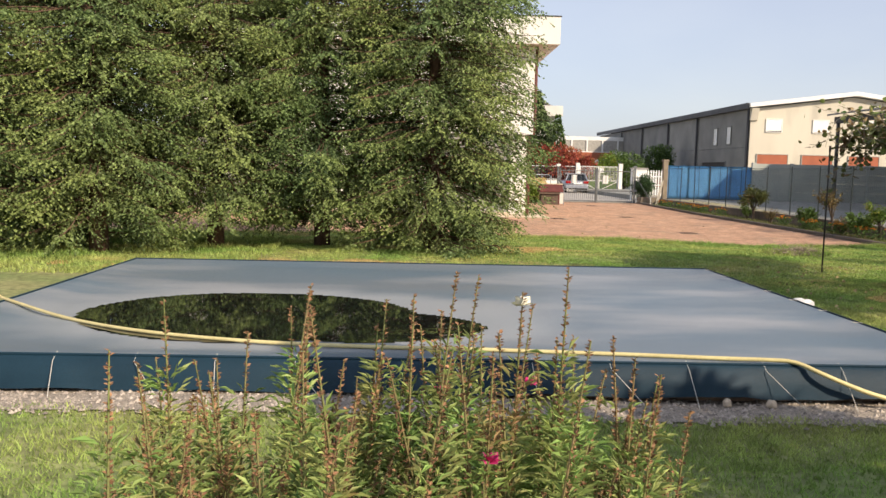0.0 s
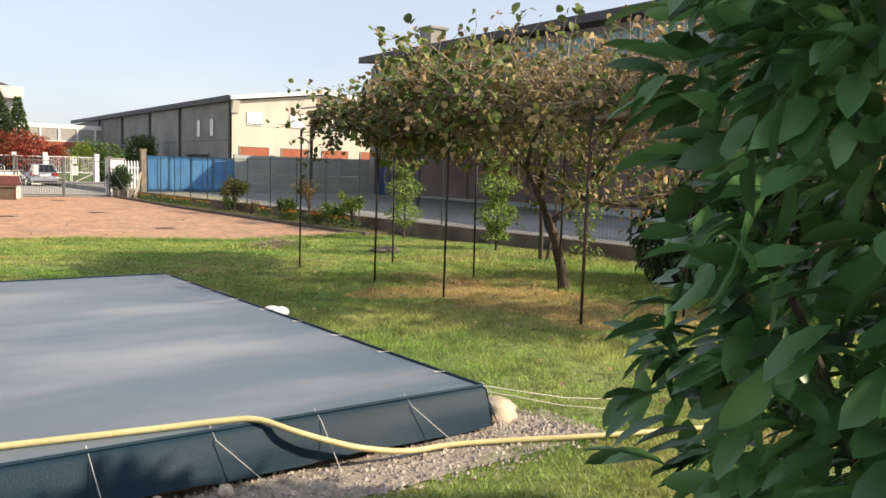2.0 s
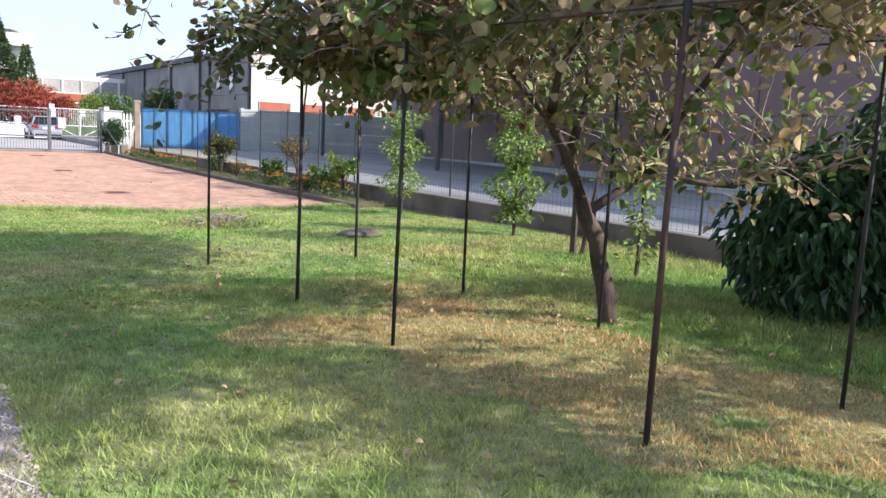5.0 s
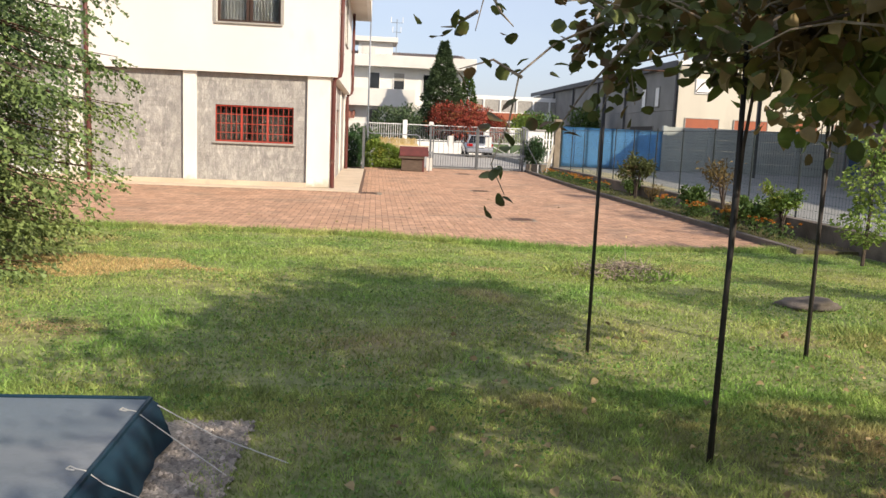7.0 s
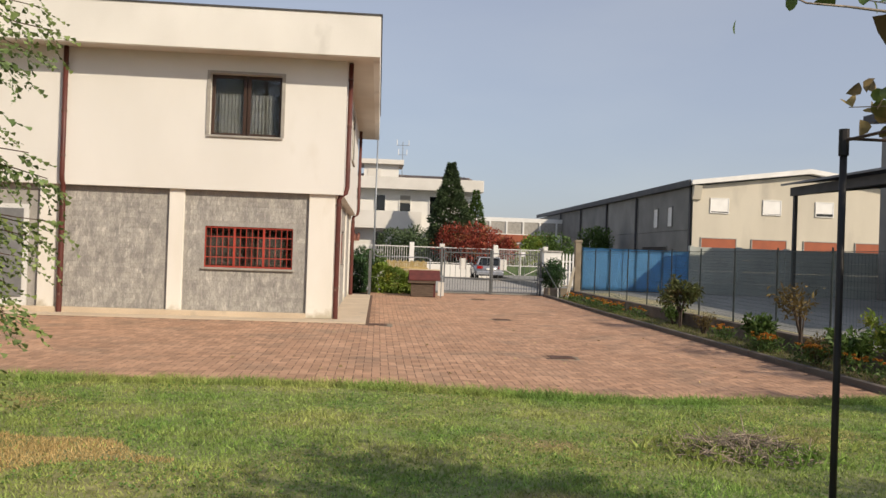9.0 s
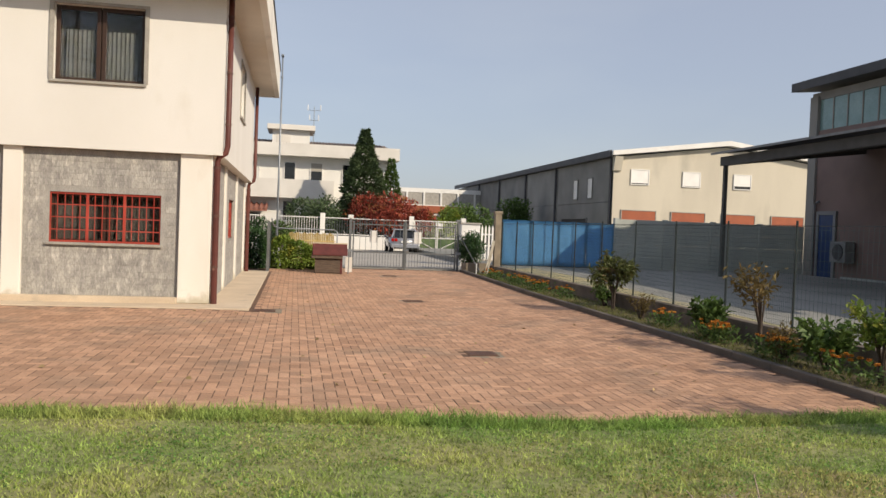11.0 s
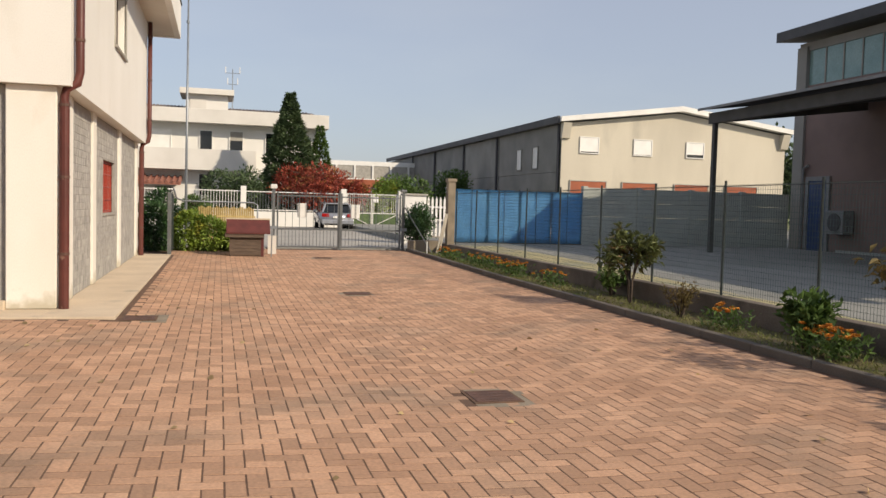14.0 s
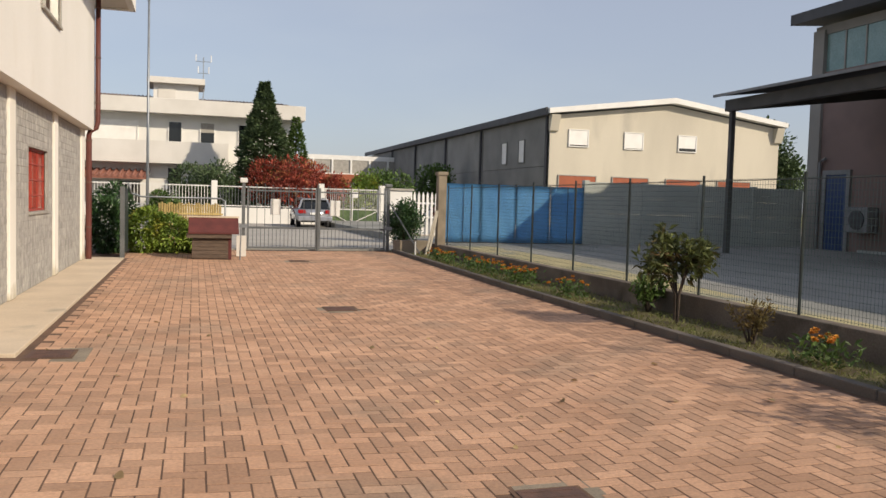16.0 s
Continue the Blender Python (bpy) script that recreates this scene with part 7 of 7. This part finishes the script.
# ---------------------------------------------------------------- laurel by the path
def laurel(x, y, height, spread, n, rich, seed):
    r = np.random.default_rng(seed)
    lb = thing("laurel_bush", "tall dense cherry laurel with large glossy leaves (second one added unseen for shade)", "shrub", (x, y, 0), "laurels beside the pool lawn")
    bm = bmesh.new()
    for k in range(16):
        a = k * 2.4
        q = 0.25 + 0.45 * r.random()
        h = height * (0.42 + 0.56 * r.random())
        tube(bm, [(x + 0.06 * math.cos(a), y + 0.06 * math.sin(a), -0.05), (x + 0.5 * q * math.cos(a), y + 0.5 * q * math.sin(a), h * 0.5), (x + q * math.cos(a), y + q * math.sin(a), h)], [0.022, 0.015, 0.006], 6)
    part("stemwork", bm, M_BARK, lb)
    zz = 0.12 + (height - 0.1) * r.random(n)
    aa = r.random(n) * 6.283
    rim = spread * np.interp(zz / height, [0, 0.1, 0.35, 0.76, 1.0], [0.62, 0.88, 1.0, 0.92, 0.35]) * (0.88 + 0.13 * np.sin(aa * 5 + zz * 3) * np.cos(zz * 4.1 + aa))
    rd = rim * (0.55 + 0.45 * r.random(n) ** 0.45)
    p = np.stack([x + rd * np.cos(aa), y + rd * np.sin(aa), zz], 1)
    way = np.stack([np.cos(aa), np.sin(aa), 0.1 + 0 * aa], 1) * 0.6 + r.normal(size=(n, 3)) * 0.42 + [0, 0, -0.28]
    leaves("foliage", p, way, (0.078 + 0.05 * r.random(n)) * (1.0 if rich else 1.5), M_LAUREL, lb, 0.40, 0.2, 0.22, rich)


laurel(2.4, 1.1, 3.4, 0.86, 11500, True, 5)
# Added laurel, out of view, that only casts shade on the near lawn.
laurel(4.1, 1.1, 2.5, 0.9, 6000, False, 6)


# ---------------------------------------------------------------- snapdragon bed
def snapdragon(x, y, h, seed, bloom=None):
    """One stalk: stem, narrow leaves, a seed head, at times a few petals."""
    r = np.random.default_rng(seed)
    s = thing("snapdragon", "tall faded snapdragon stalk with narrow leaves and brown seed heads" if not bloom else "tall snapdragon stalk with a last open bloom", "flower", (x, y, 0.03), "snapdragons in the flower bed")
    lx, ly = r.normal() * 0.1, r.normal() * 0.1
    stem = [(x, y, 0.02), (x + lx * 0.4, y + ly * 0.4, h * 0.5), (x + lx, y + ly, h)]
    part("stem", tube(bmesh.new(), stem, [0.006, 0.005, 0.002], 5), M_STEM, s)
    n = int((400 if seed % 3 else 170) * h)
    z = h * (0.03 + 0.79 * r.random(n) ** 1.2)
    f = (z / h)[:, None]
    p = np.array([x, y, 0]) + np.array([lx, ly, 0]) * f
    p[:, 2] = z
    a = r.random(n) * 6.28
    p[:, 0] += 0.055 * np.cos(a) * r.random(n)
    p[:, 1] += 0.055 * np.sin(a) * r.random(n)
    leaves("leaves", p, np.stack([np.cos(a), np.sin(a), 0.2 + 1.1 * r.random(n)], 1), 0.026 + 0.032 * r.random(n), M_FLOWERLEAF, s, 0.2, 0.2, 0.25)
    m = int((110 if seed % 3 else 260) * h)
    z = h * ((0.62 if seed % 3 else 0.25) + (0.38 if seed % 3 else 0.75) * r.random(m))
    f = (z / h)[:, None]
    p = np.array([x, y, 0]) + np.array([lx, ly, 0]) * f
    p[:, 2] = z
    a = r.random(m) * 6.28
    leaves("seed_head", p, np.stack([np.cos(a), np.sin(a), 0.5 + 0 * a], 1), 0.010 + 0.009 * r.random(m), M_SEED, s, 0.6, 0.5)["kind"] = "stuff"
    if bloom:
        a = np.linspace(0, 6.28, 13)[:-1]
        c = np.array([x + lx, y + ly, h * (0.97 if bloom is M_PETALW else 0.74)])
        leaves("petals", np.repeat(c[None], 12, 0), np.stack([np.cos(a), np.sin(a), np.tile([0.2, 1.0], 6)], 1), 0.035, bloom, s, 0.9, 0.3)


M_FLOWERLEAF = mat("snapdragon_leaf", (0.20, 0.34, 0.09), (0.34, 0.36, 0.13), 6, 14, 0.3, 0.6, 0, rand=0.4, island=True, translucent=0.3, c3=(0.27, 0.17, 0.08), c3_scale=3.0, c3_at=(0.58, 0.7))
rf_ = np.random.default_rng(31)
count = 0
for k in range(230):
    x, y = -1.16 + 1.62 * rf_.random(), 0.55 + 1.15 * rf_.random()
    if y < 0.62 + 0.55 * (x + 0.2) * (x > -0.2):
        continue
    h = (0.62 + 0.22 * rf_.random()) * (1.0 if x < 0.0 else 0.86)
    if rf_.random() < 0.3:
        h += 0.18 + 0.28 * rf_.random()
    bl = {5: M_PETALP, 17: M_PETALP, 29: M_PETALR, 41: M_PETALW, 53: M_PETALW, 67: M_PETALP}.get(count)
    snapdragon(x, y, h, 900 + k, bl)
    count += 1
snapdragon(-0.12, 1.15, 1.28, 2001, M_PETALW)
snapdragon(0.02, 1.2, 1.34, 2002)
snapdragon(-1.12, 1.3, 1.2, 2003)
snapdragon(-0.42, 1.25, 1.22, 2004)
snapdragon(-0.38, 1.35, 1.28, 2005)
dr_ = thing("dry_plant", "dry rust-brown plant at the edge of the flower bed", "plant", (0.35, 1.05, 0.03))
part("stemwork", tube(tube(bmesh.new(), [(0.33, 1.05, 0.02), (0.36, 1.05, 0.5)], 0.005, 5), [(0.36, 1.1, 0.02), (0.42, 1.12, 0.55)], 0.004, 5), M_BRANCH, dr_)
a, b = shell_points(160, (0.36, 1.07, 0.4), (0.13, 0.13, 0.17), 0.2, 5, 9)
leaves("leaves", a, b, 0.06, M_VINEDRY, dr_, 0.6, 0.6, 0.3)

# ---------------------------------------------------------------- grass and litter
def grass(name, label, n, x0, x1, y0, y1, hmin, hmax, seed, material, keep=None, w=0.0045):
    r = np.random.default_rng(seed)
    x, y = x0 + (x1 - x0) * r.random(n), y0 + (y1 - y0) * r.random(n)
    ok = ~((x > PX0 - 0.45) & (x < 3.98 + 0.1 * np.sin(y * 5)) & (y > 3.9 + 0.08 * np.sin(x * 4)) & (y < 10.35))
    if keep is not None:
        ok &= keep(x, y)
    x, y = x[ok], y[ok]
    m = len(x)
    clump = 0.65 + 0.7 * np.clip(np.sin(x * 3.1 + np.sin(y * 2.3) * 2) * np.sin(y * 3.7 + np.sin(x * 1.9) * 2) * 0.5 + 0.5, 0, 1)
    h = (hmin + (hmax - hmin) * r.random(m) ** 1.6) * clump
    a = r.random(m) * 6.283
    base = np.stack([x, y, land_z(x, y) - 0.004], 1)
    sd = np.stack([np.cos(a), np.sin(a), np.zeros(m)], 1) * (w * (0.7 + 0.6 * r.random(m)))[:, None]
    tip = base + np.stack([r.normal(size=m) * 0.55 * h, r.normal(size=m) * 0.55 * h, h], 1)
    V = np.stack([base - sd, base + sd, tip], 1).reshape(-1, 3)
    return tagged(quick_mesh(name, V, np.arange(3 * m).reshape(-1, 3), material), label, "grass", "", "stuff")


DRY = ((1.4, 15.2, 1.5, 0.7), (7.1, 7.6, 1.0, 1.9), (8.4, 5.9, 1.2, 1.0), (-2.5, 11.6, 3.4, 0.8), (6.2, 8.9, 0.8, 0.5))


def dry_spot(x, y):
    d = np.min([((x - a) / u) ** 2 + ((y - b) / v) ** 2 for a, b, u, v in DRY], axis=0)
    return d + 0.5 * np.sin(x * 3.7 + y) * np.sin(y * 4.3 - x) < 0.85


rk_ = np.random.default_rng(17)


def not_dry(x, y):
    return ~dry_spot(x, y) | (rk_.random(len(x)) < 0.08)


grass("lawn_grass", "short lawn grass, green with dry straw patches", 330000, 0.5, 9.5, 3.0, 11.0, 0.015, 0.055, 1, M_BLADE, not_dry)
grass("lawn_grass", "short lawn grass, green with dry straw patches", 280000, -3.0, 12.3, 10.3, 19.02, 0.014, 0.045, 2, M_BLADE, not_dry, 0.007)
grass("lawn_grass", "short lawn grass near the flower bed", 90000, -3.5, 5.5, 0.3, 4.0, 0.015, 0.05, 3, M_BLADE)
grass("lawn_grass", "lawn grass under the pergola and by the wall", 90000, 8.5, 12.4, 2.0, 13.0, 0.03, 0.09, 4, M_BLADE, w=0.008)
grass("lawn_grass", "lawn grass under the spruces", 70000, -12.0, -3.0, 10.2, 19.0, 0.03, 0.09, 5, M_BLADE, w=0.01)
grass("dry_grass", "dry straw-coloured grass in worn patches", 1000000, -6.0, 10.0, 3.0, 17.0, 0.015, 0.045, 7, M_STRAW, dry_spot, 0.005)
grass("edge_grass", "taller grass tufts along the paving edge", 16000, -3.0, 11.4, 18.75, 19.12, 0.05, 0.12, 6, M_BLADE, w=0.006)
rc = np.random.default_rng(71)
nc = 46000
cx_, cy_ = 0.5 + 10.5 * rc.random(nc), 9.0 + 10.0 * rc.random(nc)
patch = np.sin(cx_ * 1.7 + 1.3 * np.sin(cy_ * 0.9)) * np.sin(cy_ * 1.5 + 1.1 * np.sin(cx_ * 1.1)) + 0.45 * np.sin(cx_ * 4.1 + cy_ * 2.3)
ok_ = (patch > -0.15) & ~dry_spot(cx_, cy_) & ~((cx_ < 4.3) & (cy_ < 10.5))
cx_, cy_ = cx_[ok_], cy_[ok_]
nc = len(cx_)
tagged(leaves("clover", np.stack([cx_, cy_, land_z(cx_, cy_) + 0.012 + 0.022 * rc.random(nc)], 1), rc.normal(size=(nc, 3)) * [1, 1, 0.25] + [0, 0, 0.15], 0.015 + 0.013 * rc.random(nc), M_CLOVER, None, 0.9, 0.3, 0.1), "clover and broad-leaved weeds among the lawn grass", "clover", "", "stuff")
rf2 = np.random.default_rng(3)
nl = 420
fx, fy = 4.5 + 6.0 * rf2.random(nl), 3.2 + 9.5 * rf2.random(nl)
tagged(leaves("fallen_leaves", np.stack([fx, fy, land_z(fx, fy) + 0.045], 1), rf2.normal(size=(nl, 3)) * [1, 1, 0.25], 0.03 + 0.03 * rf2.random(nl), M_VINEDRY, None, 0.8, 0.9, 0.2, True), "brown fallen leaves scattered on the lawn", "fallen leaves", "", "stuff")
nl = 60
fx, fy = 2.0 + 8.5 * rf2.random(nl), 20 + 10 * rf2.random(nl)
tagged(leaves("fallen_leaves", np.stack([fx, fy, pave_z(fx, fy) + 0.012], 1), rf2.normal(size=(nl, 3)) * [1, 1, 0.1], 0.04 + 0.04 * rf2.random(nl), M_VINEDRY, None, 0.8, 0.5, 0.1, True), "a few brown leaves on the paving", "fallen leaves", "", "stuff")

# ---------------------------------------------------------------- herringbone pavers
PW = 0.12          # a paver is one wide and two long


def block_mesh(name, lx, ly, h, bev, material):
    """A block with its top at 0, bevelled, open below."""
    a, b = lx / 2, ly / 2
    v = [(-a, -b, -h), (a, -b, -h), (a, b, -h), (-a, b, -h), (-a, -b, -bev), (a, -b, -bev), (a, b, -bev), (-a, b, -bev),
         (-a + bev, -b + bev, 0), (a - bev, -b + bev, 0), (a - bev, b - bev, 0), (-a + bev, b - bev, 0)]
    f = [(8, 9, 10, 11)] + [(k, (k + 1) % 4, 4 + (k + 1) % 4, 4 + k) for k in range(4)] + [(4 + k, 4 + (k + 1) % 4, 8 + (k + 1) % 4, 8 + k) for k in range(4)]
    me = bpy.data.meshes.new(name)
    me.from_pydata(v, [], f)
    me.materials.append(material)
    return me, np.array(v), f


GAP = 0.011
mesh_h, vh, fh = block_mesh("paver_across", 2 * PW - GAP, PW - GAP, 0.03, 0.0015, M_PAVER)
mesh_v, vvv, fv = block_mesh("paver_along", PW - GAP, 2 * PW - GAP, 0.03, 0.0015, M_PAVER)
rp2 = np.random.default_rng(44)
spots = []
nxp, nyp = int(20.6 / PW), int(23.8 / PW)
for j in range(nyp):
    for i in range(nxp):
        k = (i - j) % 4
        if k == 0:
            spots.append((-9.2 + (i + 1) * PW, 19.03 + (j + 0.5) * PW, 0))
        elif k == 2:
            spots.append((-9.2 + (i + 0.5) * PW, 19.03 + (j + 0.0) * PW, 1))


def on_court(x, y):
    if x > 11.28 or y > 42.7 or y < 19.1:
        return False
    if x < 4.42 and y > 27.25 and y < 39.6:
        return False
    if x < 4.2 and y >= 39.6:
        return False
    return not any(abs(x - cx) < cs + 0.09 and abs(y - cy) < cs + 0.09 for cx, cy, cs in ((7.8, 23.17, 0.19), (7.93, 31.17, 0.2), (4.55, 27.5, 0.19), (8.3, 39.4, 0.2)))


spots = [s for s in spots if on_court(s[0], s[1])]
near = [s for s in spots if 5.2 < s[0] < 8.0 and 23.6 < s[1] < 26.9][:300]
near_set = set(near)


def paver_pose(x, y):
    e = 0.05
    sx = (pave_z(x + e, y) - pave_z(x - e, y)) / (2 * e)
    sy = (pave_z(x, y + e) - pave_z(x, y - e)) / (2 * e)
    return Matrix.Translation((x, y, float(pave_z(x, y)) + 0.0006 * rp2.normal())) @ Euler((math.atan(float(sy)) + 0.003 * rp2.normal(), -math.atan(float(sx)) + 0.003 * rp2.normal(), 0.006 * rp2.normal())).to_matrix().to_4x4()


for x, y, o in near:
    ob = new("paver", mesh_v if o else mesh_h)
    ob.parent = pavement
    ob.matrix_basis = paver_pose(x, y)
V, Fq, base = [], [], 0
for s in spots:
    if s in near_set:
        continue
    m = np.array(paver_pose(s[0], s[1]))
    src = vvv if s[2] else vh
    V.append(src @ m[:3, :3].T + m[:3, 3])
    Fq.append(np.array([list(q) for q in fh]) + base)
    base += 12
me = bpy.data.meshes.new("paver_field")
V, Fq = np.concatenate(V).astype(np.float32), np.concatenate(Fq).astype(np.int32)
me.vertices.add(len(V))
me.vertices.foreach_set("co", V.ravel())
me.loops.add(Fq.size)
me.loops.foreach_set("vertex_index", Fq.ravel())
me.polygons.add(len(Fq))
me.polygons.foreach_set("loop_start", np.arange(0, Fq.size, 4, dtype=np.int32))
me.polygons.foreach_set("use_smooth", np.zeros(len(Fq), dtype=bool))
me.update(calc_edges=True)
me.materials.append(M_PAVER_ISL)
field = new("paver_field", me)
field.parent = pavement
field["kind"] = "stuff"

# ---------------------------------------------------------------- stone cladding
TW, TH = 0.19, 0.115


def tile_shape(name, lx, lz, d, axis, seed):
    """A split-face stone tile, its outer face uneven."""
    r = np.random.default_rng(seed)
    a, b = lx / 2, lz / 2
    pts = []
    for u, w, o in ((-a, -b, 0), (a, -b, 0), (a, b, 0), (-a, b, 0), (-a + 0.003, -b + 0.003, d), (a - 0.003, -b + 0.003, d), (a - 0.003, b - 0.003, d), (-a + 0.003, b - 0.003, d), (a * 0.3 * r.normal(), b * 0.3 * r.normal(), d * 1.25)):
        o2 = o * (0.75 + 0.5 * r.random()) if o else 0
        pts.append((u, -o2, w) if axis == "y" else (o2, u, w))
    f = [(0, 1, 5, 4), (1, 2, 6, 5), (2, 3, 7, 6), (3, 0, 4, 7), (4, 5, 8), (5, 6, 8), (6, 7, 8), (7, 4, 8)]
    me = bpy.data.meshes.new(name)
    me.from_pydata(pts, [], f)
    me.materials.append(M_STONE)
    return me, np.array(pts), f


def clad(axis, plane, u0, u1, z0, z1, hole, singles):
    host = part("stone_cladding", boxes((u0, u1, plane + 0.001, plane + 0.02, z0, z1)) if axis == "y" and not hole else
                (wall_boxes(bmesh.new(), "y", plane + 0.001, plane + 0.02, u0, u1, z0, z1, [hole] if hole else ()) if axis == "y" else
                 wall_boxes(bmesh.new(), "x", plane - 0.02, plane - 0.001, u0, u1, z0, z1, [hole] if hole else ())), M_JOINT, house, "grey split-stone cladding")
    r = np.random.default_rng(int(u0 * 10) + 100)
    kinds = [tile_shape("stone_tile", TW - 0.003, TH - 0.003, 0.0035, axis, s) for s in range(6)]
    V, F, base = [], [], 0
    nz, nu = int((z1 - z0) / TH), int((u1 - u0) / TW) + 1
    for j in range(nz):
        for i in range(nu):
            u, z = u0 + (i + 0.5 - 0.5 * (j % 2)) * TW + 0.095, z0 + (j + 0.5) * TH
            if u - TW / 2 < u0 - 0.01 or u + TW / 2 > u1 + 0.01:
                continue
            if hole and hole[0] - 0.1 < u < hole[1] + 0.1 and hole[2] - 0.06 < z < hole[3] + 0.08:
                continue
            me, pv, f = kinds[r.integers(0, 6)]
            at = (u, plane, z) if axis == "y" else (plane, u, z)
            if singles > 0:
                ob = new("stone_tile", me)
                ob.parent = host
                ob.matrix_basis = Matrix.Translation(at)
                singles -= 1
            else:
                V.append(pv + np.array(at))
                F.extend([tuple(q + base for q in g) for g in f])
                base += 9
    if V:
        rest = part("stone_field", ([tuple(p) for p in np.concatenate(V)], F), M_STONE_ISL, host)
        rest["kind"] = "stuff"


clad("y", FY + 0.058, 0.05, 2.88, 0.11, 2.86, LOWWIN, 300)
clad("y", FY + 0.058, -2.75, -0.29, 0.11, 2.86, None, 0)
clad("y", FY + 0.058, -9.0, -4.7, 0.11, 2.86, None, 0)
clad("x", WX - 0.038, 29.35, 31.25, 0.0, 2.86, None, 0)
clad("x", WX - 0.038, 31.65, 34.9, 0.0, 2.86, SLOW, 0)
clad("x", WX - 0.038, 35.3, 38.5, 0.0, 2.86, None, 0)
